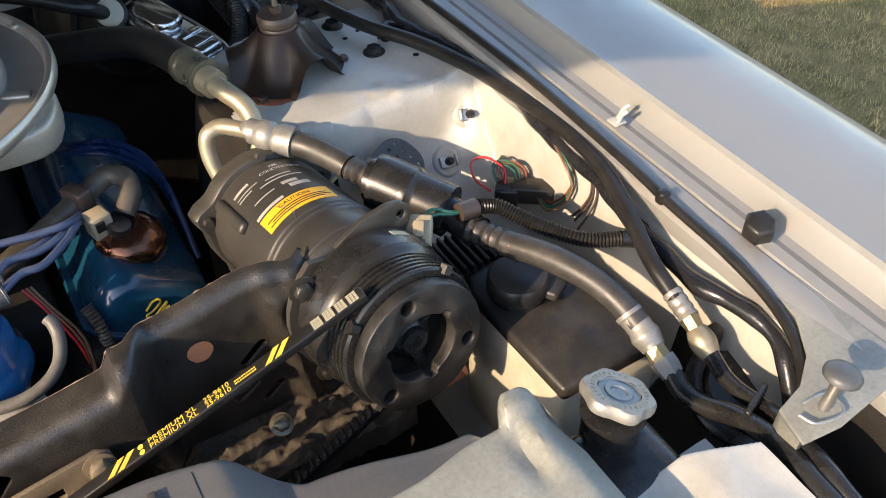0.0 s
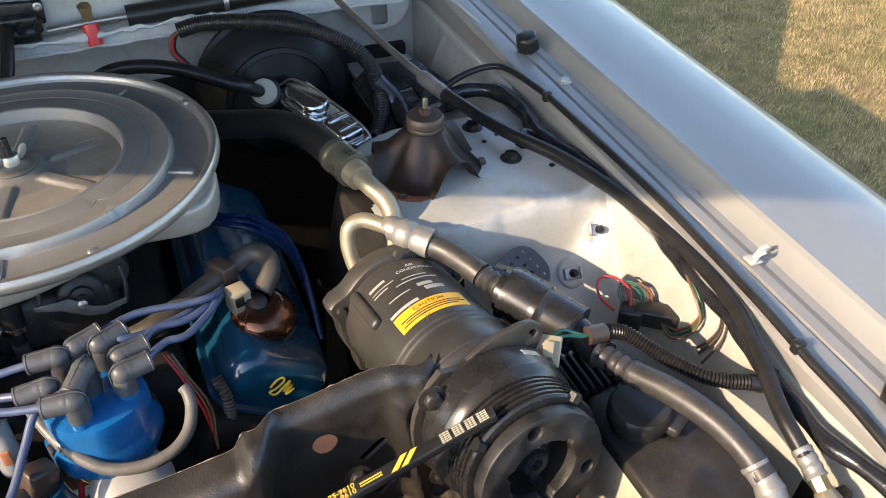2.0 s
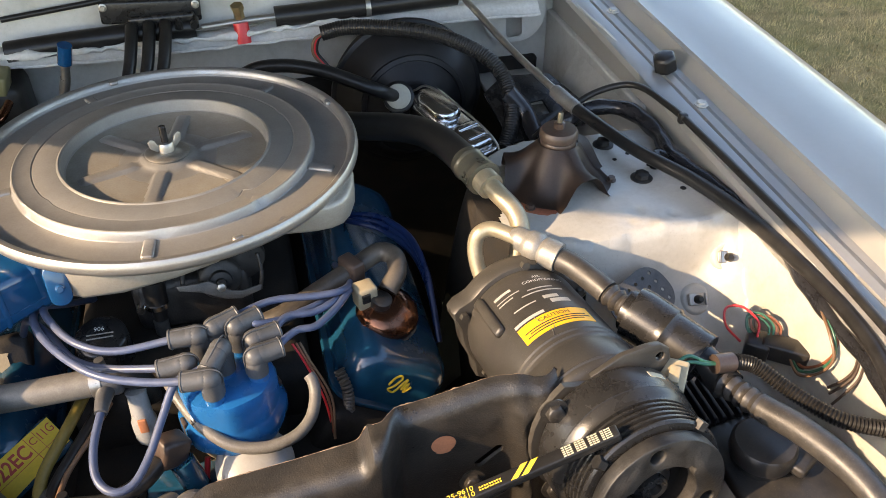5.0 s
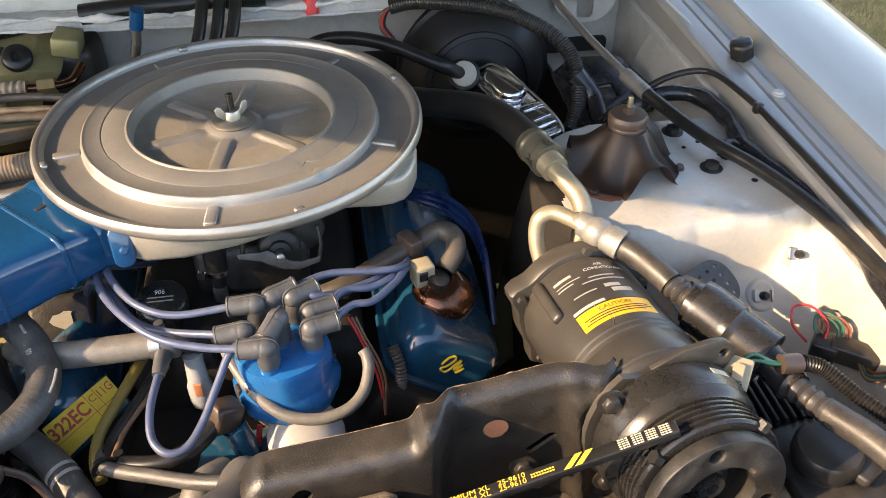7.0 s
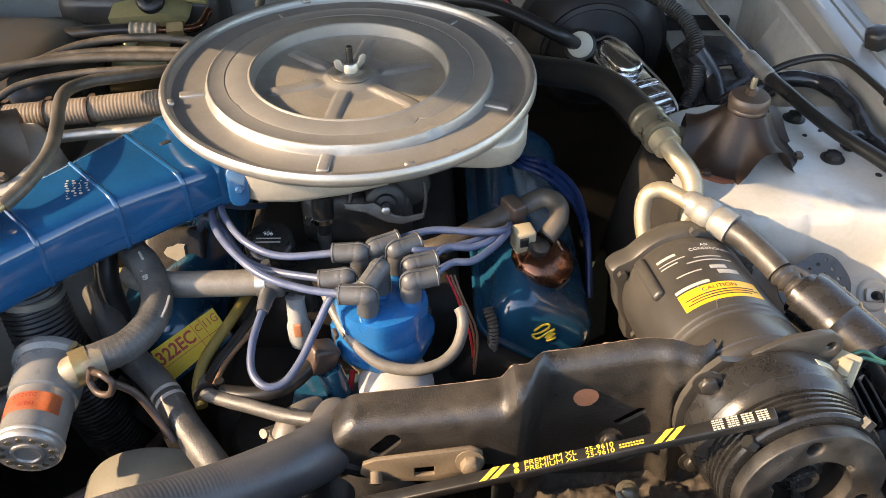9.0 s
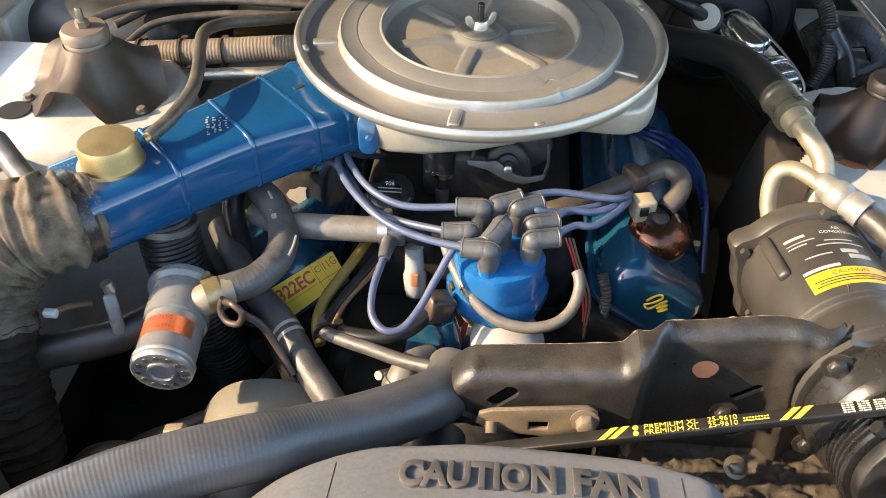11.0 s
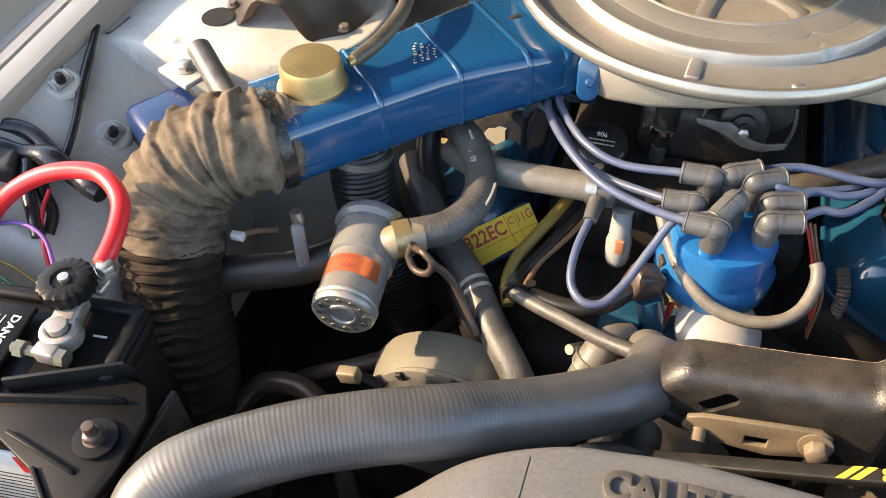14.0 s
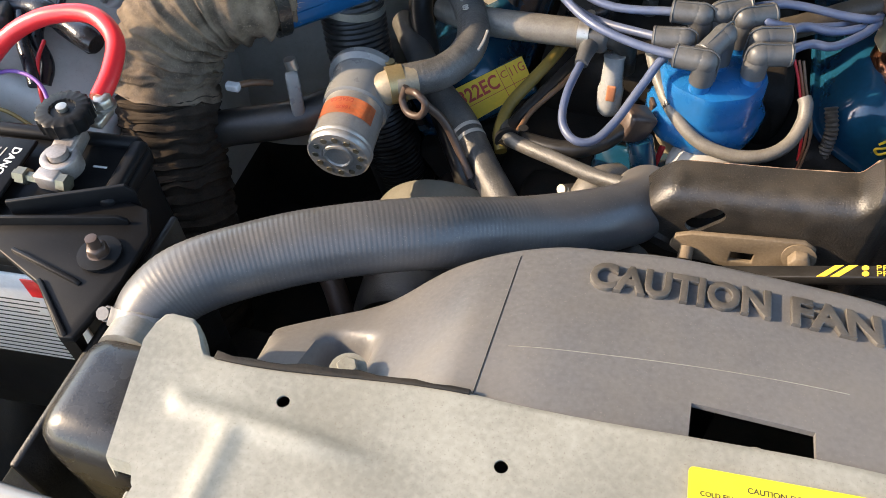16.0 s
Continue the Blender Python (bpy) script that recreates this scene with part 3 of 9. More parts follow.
def apron_r(x, y):
    u = 2 * CX - x
    d = tower_mask(x, y, -0.632)
    top = 0.938
    wall = 0.55 + 0.28 * ss(0.30, 0.42, u) * ss(0.25, 0.55, y + 0.3 * ss(0.40, 0.48, u))
    # Tilted past the sun's height, so shade comes from the shape here.
    ramp = 0.946 - min(0.62 * max(0, x + 0.815), 0.10)
    k = ss(0.30, 0.355, u)
    steep = top - 40 * max(d, 0) ** 1.6
    if y < 0.872:
        z = max(wall * ss(0.1, 0.5, y) + 0.4 * (1 - ss(0.1, 0.5, y)), steep, ramp * k * ss(0.36, 0.5, y) + 0.4 * (1 - k * ss(0.36, 0.5, y)))
    else:
        z = max(0.80, steep)
    z = min(z, top + 0.02 * ss(0.47, 0.5, u)) if d > 0 else top
    z -= 0.004 * math.exp(-((x + 0.719) ** 2 + (y - 0.774) ** 2) / 0.006 ** 2)
    z += 0.006 * math.exp(-((x + 0.735) ** 2 + (y - 0.645) ** 2) / 0.022 ** 2) + 0.006 * math.exp(-((x + 0.797) ** 2 + (y - 0.665) ** 2) / 0.022 ** 2)
    return z + 0.0015 * noise.noise(Vector((x * 18, y * 18, 3)))


def level_cut(bm, z, upper):
    """Keep what lies above (or below) one level, with a clean edge."""
    bmesh.ops.bisect_plane(bm, geom=bm.verts[:] + bm.edges[:] + bm.faces[:], dist=1e-6, plane_co=(0, 0, z), plane_no=(0, 0, 1), clear_inner=upper, clear_outer=not upper)
    return bm


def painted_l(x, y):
    """True where the paint stays white; elsewhere tower grime and painted-in deep shade."""
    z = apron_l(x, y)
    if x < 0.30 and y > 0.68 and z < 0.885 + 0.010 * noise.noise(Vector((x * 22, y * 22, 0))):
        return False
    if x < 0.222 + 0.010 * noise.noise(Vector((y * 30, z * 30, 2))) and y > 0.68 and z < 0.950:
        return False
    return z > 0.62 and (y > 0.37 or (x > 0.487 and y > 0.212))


part("inner_apron", grid(apron_l, lines(0.17, 0.503, 100), lines(-0.02, 1.26, 260), keep=painted_l), M_BAY, car, "white inner wing panel with a domed shock tower", 50)
part("inner_apron", level_cut(grid(apron_r, lines(2 * CX - 0.503, 2 * CX - 0.16, 100), lines(-0.02, 1.26, 260)), 0.65, True), M_BAY, car, "dusty white inner wing panel with a domed shock tower", 50)
# Lower panels repeat the aprons in near-black, deep shade as colour.
part("lower_apron", grid(lambda x, y: apron_l(x, y) - 0.006, lines(0.17, 0.503, 100), lines(-0.02, 1.26, 260), keep=lambda x, y: apron_l(x, y) <= 0.64 or not painted_l(x, y)), M_DEEP, car, "near-black lower wing panel, grime with deep shade painted in", 50)
part("lower_apron", level_cut(grid(lambda x, y: apron_r(x, y) - 0.006, lines(2 * CX - 0.503, 2 * CX - 0.10, 110), lines(-0.02, 1.26, 260)), 0.655, False), M_DEEP, car, "near-black lower wing panel, grime with deep shade painted in", 50)

# firewall, its seam ledge and the cowl
fw = part("firewall", box((CX, 1.425, 0.66), (1.32, 0.03, 0.66), 0.002), M_BAY, car)
led = grid(lambda x, y: 0.985 + 0.004 * math.sin(7 * x) - 0.014 * ss(1.362, 1.345, y) + 0.003 * noise.noise(Vector((x * 40, y * 40, 0))), lines(-0.815, 0.45, 180), lines(1.342, 1.41, 10), thick=0.004)
part("seam_ledge", led, M_SEAL, fw, "crinkled grey seam sealer along the firewall ledge", 60)
bead = tube([(x, 1.346 + 0.004 * math.sin(23 * x), 0.986 + 0.004 * math.sin(7 * x)) for x in lines(-0.55, 0.16, 40)], lambda q: 0.0042 + 0.0025 * math.sin(q * 61) * math.sin(q * 23), 12, 3, step=0.003)
for v in bead.verts:
    v.co += Vector((noise.noise(v.co * 55), noise.noise(v.co * 55 + Vector((3, 0, 0))), noise.noise(v.co * 70))) * 0.004
part("sealer_bead", bead, M_SEAL, fw, "torn bead of pale seam sealer", 60)
part("cowl_panel", grid(lambda x, y: 0.985 + 0.085 * ss(1.385, 1.41, y) + 0.006 * ss(1.41, 1.7, y), lines(-0.815, 0.50, 50), [1.378, 1.385, 1.39, 1.395, 1.4, 1.405, 1.41, 1.42, 1.5, 1.75], thick=0.002), M_BAY, car, "white cowl panel above the firewall", 30)
part("cowl_lip", tube([(-0.82, 1.41, 1.072), (0.5, 1.41, 1.072)], 0.005, 8, 30), M_BAY, fw)
hp = plate(rounded(0.115, 0.11, 0.05, 8), 0.003, frame_to((0.415, 1.385, 0.965), (0, -1, 0.15), 180), holes=[rounded(0.03, 0.07, 0.008, 4, 0, 0.012)])
hpo = part("hinge_plate", hp, M_BAY, car, "round-cornered white hinge plate with two bolts", 30)
for dx in (-0.032, 0.032):
    part("bolt", hexbolt(frame_to((0.415 + dx, 1.381, 0.975), (0, -1, 0.15)), 0.008, 0.006, 1.8), M_BAY, hpo)

# gusset box where the wing rail meets the cowl
gus = bmesh.new()
outline = [(0.500, 1.36), (0.511, 1.19), (0.517, 1.176), (0.534, 1.172), (0.534, 1.42), (0.498, 1.42)]
plate(outline, 0.16, Matrix.Translation((0, 0, 0.825)), bevel=0.004, bm=gus)
gob = part("gusset", gus, M_BAY, car, "white boxed gusset between wing rail and cowl", 30)
part("gusset_lip", tube([(0.505, 1.39, 0.987), (0.508, 1.28, 0.987), (0.513, 1.186, 0.985), (0.517, 1.10, 0.975), (0.524, 1.0, 0.972)], 0.0028, 8, 5), M_SEAL, gob)
part("rear_tray", box((0.41, 1.25, 0.845), (0.12, 0.28, 0.01), 0.002), M_BAY, car)
# Black sheet put where the lower firewall lies in shade.
part("insulation_pad", box((CX, 1.400, 0.59), (1.25, 0.02, 0.56), 0.004), M_DEEP, fw, "black sheet low on the firewall, standing in for deep shade")
for x, y in ((0.547, 0.962), (0.553, 1.28)):
    part("bolt", hexbolt(frame_to((x, y, fz(y) - 0.0085), (0, 0, 1)), 0.0075, 0.005, 1.35), M_BAY, fen_l)

# rubber hood bumpers in the gutter
bum = bmesh.new()
lathe([(0.006, -0.012), (0.006, 0.0), (0.017, 0.002), (0.0195, 0.008), (0.0195, 0.024), (0.016, 0.031), (0, 0.032)], Matrix(), 6, bum)
bmesh.ops.bevel(bum, geom=[e for e in bum.edges if e.calc_length() > 0.012], offset=0.0022, segments=2, affect="EDGES", profile=0.5)
bumper = new("hood_bumper", done("hood_bumper", bum, M_RUBBER))
tagged(bumper, "six-sided black rubber hood bumper in the fender gutter", "bumper", "hood bumpers")
bumper.matrix_basis = pose(0.545, 1.066, fz(1.066) - 0.010, 0, -18, 10) @ Matrix.Scale(0.92, 4)
copy_thing(bumper, pose(0.545, 0.357, fz(0.357) - 0.010, 0, -22, 35) @ Matrix.Scale(0.85, 4))

# spring clip on the rail
clip = bmesh.new()
box((0.545, 0.553, 0.9655), (0.015, 0.015, 0.003), 0.001, bm=clip)
tube([(0.543, 0.549, 0.966), (0.545, 0.547, 0.976), (0.549, 0.543, 0.982)], 0.0024, 8, 4, bm=clip)
tube([(0.548, 0.555, 0.966), (0.552, 0.553, 0.978), (0.557, 0.550, 0.983)], 0.0024, 8, 4, bm=clip)
solo("rail_clip", clip, M_BAY, (0.545, 0.553, 0.962), "white-painted forked metal clip on the fender rail", "clip")

# ---- shock tower caps ----
M_TANCAP = mat("dusty_tan_steel", (0.145, 0.112, 0.085), 0.40, 0.15, 0.15, 14, 300, 0.06, dirt=(0.27, 0.215, 0.155), dirt_amount=0.36, dirt_scale=9)


def tower_cap():
    bm = bmesh.new()
    prof = [(0.084, 0.000), (0.077, 0.0015), (0.067, 0.005), (0.0575, 0.014), (0.050, 0.025), (0.0430, 0.037), (0.0365, 0.048), (0.0310, 0.056), (0.0270, 0.062)]
    seg = 72
    rings = []
    for r, h in prof:
        ring = []
        for k in range(seg):
            a = 2 * math.pi * k / seg
            near = min(abs((a - radians(60 + 120 * q) + math.pi) % (2 * math.pi) - math.pi) for q in range(3))
            low = 1 - h / 0.062
            arch = math.exp(-(near / 0.42) ** 4)
            foot = math.exp(-((abs(near - math.pi / 3)) / 0.34) ** 2)
            rr = r * (1 - 0.13 * low * arch + 0.05 * low ** 3 * foot)
            lift = 0.040 * low ** 1.1 * arch
            ring.append(bm.verts.new((rr * math.cos(a), rr * math.sin(a), h + lift)))
        rings.append(ring)
    for a, b in zip(rings, rings[1:]):
        for k in range(seg):
            bm.faces.new((a[k], a[(k + 1) % seg], b[(k + 1) % seg], b[k]))
    bmesh.ops.solidify(bm, geom=bm.faces[:], thickness=0.003)
    return bm


def make_tower(label, material, m):
    root = thing("shock_tower_cap", (0, 0, 0), label, "shock mount", "shock tower caps")
    part("dome", tower_cap(), material, root, "", 50)
    part("rubber_bushing", lathe([(0.0235, 0.056), (0.0250, 0.058), (0.0250, 0.064), (0.0240, 0.066), (0.0262, 0.068), (0.0262, 0.076), (0.0235, 0.080), (0.010, 0.081), (0, 0.081)], seg=32), material, root)
    part("nut", lathe([(0.0078, 0.080), (0.0078, 0.088), (0.0065, 0.089), (0, 0.089)], seg=6), material, root)
    part("stud", lathe([(0.0040, 0.085), (0.0040, 0.101), (0.0030, 0.103), (0, 0.103)], seg=12), M_FERRULE, root)
    for a in (0, 120, 240):
        c = Vector((0.080 * math.cos(radians(a)), 0.080 * math.sin(radians(a)), 0.003))
        part("foot_nut", hexbolt(Matrix.Translation(c), 0.0055, 0.006, 1.3), material, root)
    root.matrix_basis = m
    return root


make_tower("rusty brown pressed-steel shock tower cap with a rubber bushing", M_RUSTY, pose(0.309, 0.886, 0.936, 0, 0, -14) @ Matrix.Diagonal((0.90, 0.90, 0.97, 1)))
part("primer_flange", plate([(0.309 + q * math.cos(radians(a)), 0.886 + q * math.sin(radians(a))) for q, arc in ((0.081, range(-152, -104, 6)), (0.066, range(-104, -152, -6))) for a in arc], 0.005, Matrix.Translation((0, 0, 0.934)), bevel=0.001), M_PRIMER, car, "rust-red primer showing on the tower flange")
make_tower("tan dusty shock tower cap with a rubber bushing", M_TANCAP, pose(-0.617, 0.886, 0.937, 0, 0, 205) @ Matrix.Scale(1.05, 4))
# Black disc paints the shade of a hole in the tower.
part("tower_hole", lathe([(0.019, 0), (0.019, 0.0006), (0, 0.0006)], Matrix.Translation((-0.700, 0.826, 0.9390)), 24), M_HOLE, car)
for x, y in ((0.405, 0.956), (0.42, 0.866), (-0.796, 0.874)):
    solo("tower_bolt", hexbolt(frame_to((x, y, 0.937), (0, 0, 1)), 0.0095, 0.009, 1.5), M_DIRTYBLK, (x, y, 0.937), "dark hex bolt on the white shock tower", "bolt", "tower bolts")
# Drain holes are discs as well, their shade painted on.
for i, (x, y, r) in enumerate(((0.427, 0.925, 0.003), (0.44, 0.905, 0.0035), (0.447, 0.885, 0.0065), (0.404, 0.915, 0.003), (0.46, 0.83, 0.004))):
    part("drain_hole", lathe([(r, 0), (r, 0.0006), (0, 0.0006)], Matrix.Translation((x, y, 0.9385)), 14), M_HOLE, car)

# ---- radiator support ----
def sup_back(x):
    y = 0.256 - 0.022 * ss(-0.408, -0.388, x) + 0.018 * ss(-0.385, -0.22, x) + 0.013 * ss(-0.22, 0.0, x) + 0.018 * ss(0.02, 0.14, x) + 0.007 * ss(0.15, 0.20, x) + 0.017 * ss(0.220, 0.233, x) - 0.055 * ss(0.250, 0.266, x) ** 2
    return y - 0.02 * max(0, (-0.420 - x) / 0.012) ** 2


def sup_front(x):
    return 0.150 + 0.012 * ss(-0.395, -0.412, x)


def sup_z(x, y):
    z = 0.9815
    yl = 0.2040 - 0.038 * (x + 0.40)
    z += 0.0038 * math.exp(-((y - yl) / (0.0072 - 0.02 * max(0, x + 0.33))) ** 2 if x < -0.25 else -99) * ss(-0.405, -0.388, x) * (1 - ss(-0.315, -0.262, x))
    z += 0.0032 * math.exp(-((x + 0.3543) / 0.0070) ** 2) * ss(0.203, 0.19, y)
    z += 0.006 * math.exp(-(((x - 0.236) / 0.010) ** 2 + ((y - 0.275) / 0.03) ** 2)) + 0.009 * ss(0.284, 0.298, y) * ss(0.218, 0.230, x) - 0.006 * math.exp(-(((x - 0.226) / 0.008) ** 2 + ((y - 0.262) / 0.02) ** 2))
    z -= 0.014 * ss(0.245, 0.268, x) + 0.010 * ss(0.04, 0.0, y)
    return z + 0.0006 * noise.noise(Vector((x * 16, y * 16, 5)))


bs = bmesh.new()
cols = []
for x in lines(-0.432, 0.266, 170):
    y0, y1 = sup_front(x), sup_back(x)
    col = [(x, y0 - 0.002, sup_z(x, y0) - 0.014)]
    col += [(x, y0 + (y1 - y0) * k / 60, sup_z(x, y0 + (y1 - y0) * k / 60)) for k in range(61)]
    col += [(x, y1 + 0.0022, sup_z(x, y1) - 0.0012), (x, y1 + 0.0034, sup_z(x, y1) - 0.004), (x, y1 + 0.0036, sup_z(x, y1) - 0.016)]
    cols.append([bs.verts.new((px + 0.24 * (0.236 - py) * ss(-0.38, -0.43, px), py, pz)) for px, py, pz in col])
edge = []
for c, dx in ((cols[0], -0.003), (cols[-1], 0.003)):
    edge.append([bs.verts.new((v.co.x + dx, v.co.y, v.co.z - 0.012)) for v in c])
cols = [edge[0]] + cols + [edge[1]]
for a, b in zip(cols, cols[1:]):
    for k in range(len(a) - 1):
        bs.faces.new((a[k], b[k], b[k + 1], a[k + 1]))
bmesh.ops.recalc_face_normals(bs, faces=bs.faces[:])
bmesh.ops.solidify(bs, geom=bs.faces[:], thickness=0.0018)
sup_low = grid(sup_z, lines(-0.391, 0.266, 130), lines(-0.08, 0.1503, 40), thick=0.002)
sup = part("radiator_support", bs, M_SUPPORT, car, "weathered grey radiator support panel", 40)
part("front_lip", sup_low, M_SUPPORT, sup, "", 40)
part("end_flange", box((-0.3925, 0.03, 0.962), (0.003, 0.236, 0.036), 0.001), M_SUPPORT, sup)
SUP_HOLES = ((-0.332, 0.2198), (-0.202, 0.2155))
# A black disc under each cut hole gives it its shade.
for x, y in SUP_HOLES:
    part("hole_shadow", lathe([(0.0075, 0), (0.0075, 0.001), (0, 0.001)], Matrix.Translation((x, y, 0.962)), 16), M_HOLE, sup)
part("support_skirt", box((-0.06, 0.02, 0.86), (0.63, 0.16, 0.22), 0.01), M_SUPPORT, car)
part("header_panel", box((-0.575, 0.080, 0.905), (0.36, 0.135, 0.05), 0.012), M_PAINT, car, "white header panel ahead of the battery")
# lower cross panel, latch corner and its bumper
part("cross_panel", grid(lambda x, y: 0.936 + 0.010 * ss(0.30, 0.34, x) + 0.005 * noise.noise(Vector((x * 25, y * 25, 1))) - 0.05 * ss(0.224, 0.236, y + 0.40 * max(0, x - 0.335)), lines(0.265, 0.388, 60), lines(-0.06, 0.245, 180), thick=0.002), M_BAY, car, "crumpled pale cross panel", 60)
corner = bmesh.new()
plate([(0.416, 0.213), (0.407, 0.183), (0.442, 0.179), (0.497, 0.184), (0.536, 0.190), (0.536, 0.40), (0.515, 0.36), (0.498, 0.27), (0.474, 0.238), (0.446, 0.220)], 0.003, Matrix.Translation((0, 0, 0.950)), bevel=0.001, bm=corner)
plate([(0.416, 0.213), (0.446, 0.220), (0.448, 0.217), (0.412, 0.186), (0.407, 0.186), (0.411, 0.205)], 0.085, Matrix.Translation((0, 0, 0.866)), bm=corner)
part("support_corner", corner, M_SUPPORT, car, "weathered pale corner plate beside the fender")
# Front block in near-black: the dark gap's shade is in its colour.
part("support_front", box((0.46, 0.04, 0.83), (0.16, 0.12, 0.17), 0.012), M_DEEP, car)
st = thing("bump_stop", (0.437, 0.196, 0.955), "grey rubber hood stop on a threaded bolt", "bump stop")
part("head", lathe([(0.005, 0.030), (0.010, 0.031), (0.0140, 0.0335), (0.0140, 0.0365), (0.0115, 0.0395), (0.006, 0.041), (0, 0.0412)], Matrix.Translation((0.442, 0.196, 0.955)) @ Matrix.Rotation(radians(9), 4, "Y"), 28), M_BOOT, st)
part("bolt", lathe([(0.0040, 0.0)] + [(0.0040 + 0.0006 * (k % 2), 0.001 + 0.002 * k) for k in range(15)] + [(0.004, 0.033)], Matrix.Translation((0.442, 0.196, 0.955)) @ Matrix.Rotation(radians(9), 4, "Y"), 14), M_STEEL, st)
part("clip", tube([(0.42, 0.20, 0.9575), (0.425, 0.188, 0.958), (0.45, 0.185, 0.958), (0.452, 0.203, 0.9575), (0.43, 0.206, 0.9575)], 0.0012, 6, 4), M_STEEL, st)

# hood, raised over the bay, and the nose
h0 = Vector((CX, 1.42, 1.055))
dirh = Vector((0, -math.cos(radians(38)), math.sin(radians(38))))
nrm = Vector((0, dirh.z, -dirh.y))
mh = Matrix((( 1, 0, 0, h0.x), (0, dirh.y, nrm.y, h0.y), (0, dirh.z, nrm.z, h0.z), (0, 0, 0, 1)))
W, L = 0.715, 1.62
hood = thing("hood", tuple(h0), "white hood propped open over the engine bay", "hood")
hpts = [(-W, 0.0), (W, 0.0), (W, 0.5), (W, 0.9), (W, L - 0.10), (W - 0.06, L - 0.03), (W - 0.14, L), (-W + 0.14, L), (-W + 0.06, L - 0.03), (-W, L - 0.10), (-W, 0.9), (-W, 0.5)]
part("skin", plate(hpts, 0.012, mh, bevel=0.003), M_HOODWHITE, hood)
for x in (-0.45, 0.0, 0.45):
    part("brace", _moved(box((x, L / 2, -0.01), (0.07, L - 0.2, 0.02), 0.004), mh), M_HOODWHITE, hood)
# Unseen pad, added dark so less light reaches the lid below.
part("insulation_pad", _moved(plate(rounded(2 * W - 0.07, L - 0.16, 0.06, 5, 0, L / 2), 0.008, Matrix.Translation((0, 0, -0.030))), mh), M_FELT, hood, "unseen dark felt pad added under the hood to cut bounced light")
# Unseen flanges added to shape the hood's shadow; the deep one sets its edge.
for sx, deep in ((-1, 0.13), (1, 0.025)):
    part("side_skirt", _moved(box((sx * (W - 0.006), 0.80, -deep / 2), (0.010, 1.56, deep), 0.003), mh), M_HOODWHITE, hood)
for sx in (-1, 1):
    part("hinge_panel", box((CX + sx * 0.655, 1.24, 0.72), (0.02, 0.44, 0.46), 0.004), M_BAY, car)
part("grille_panel", box((CX, -0.16, 0.62), (1.4, 0.10, 0.42), 0.02), M_PAINT, car)
part("bumper_bar", box((CX, -0.26, 0.50), (1.75, 0.10, 0.13), 0.03), M_CHROME, car)
part("cabin", plate([(1.72, 0.40), (1.72, 1.01), (1.88, 1.02), (2.36, 1.37), (2.60, 1.42), (3.50, 1.42), (4.0, 1.12), (4.65, 1.06), (4.70, 0.40)], 1.50, Matrix(((0, 0, 1, CX - 0.75), (1, 0, 0, 0), (0, 1, 0, 0), (0, 0, 0, 1))), bevel=0.02), M_PAINT, car)
# Tray and rails drawn near-black, with the depth's shade in their colour.
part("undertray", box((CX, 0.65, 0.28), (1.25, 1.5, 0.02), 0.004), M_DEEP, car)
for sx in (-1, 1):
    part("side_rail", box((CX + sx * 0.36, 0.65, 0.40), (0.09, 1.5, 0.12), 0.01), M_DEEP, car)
    wh = part("wheel", lathe([(0.0, -0.09), (0.26, -0.09), (0.31, -0.07), (0.325, 0), (0.31, 0.07), (0.26, 0.09), (0, 0.09)], frame_to((CX + sx * 0.76, 0.27, 0.325), (1, 0, 0)), 40), M_TYRE, car)
    part("wheel", lathe([(0.0, -0.09), (0.26, -0.09), (0.31, -0.07), (0.325, 0), (0.31, 0.07), (0.26, 0.09), (0, 0.09)], frame_to((CX + sx * 0.76, 3.0, 0.325), (1, 0, 0)), 40), M_TYRE, car)

# ---- engine ----
eng = thing("engine_block", (CX, 0.85, 0.45), "greasy dark blue V8 engine block, painted near-black for deep shade", "engine")
# Block, manifold, cover and gearbox are blackened to hold deep shade.
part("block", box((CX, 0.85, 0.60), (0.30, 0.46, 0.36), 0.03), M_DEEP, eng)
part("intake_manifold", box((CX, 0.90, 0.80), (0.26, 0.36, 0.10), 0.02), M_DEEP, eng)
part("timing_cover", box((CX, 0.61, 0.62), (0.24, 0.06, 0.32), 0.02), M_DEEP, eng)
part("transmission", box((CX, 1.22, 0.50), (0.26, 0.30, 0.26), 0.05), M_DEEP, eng)


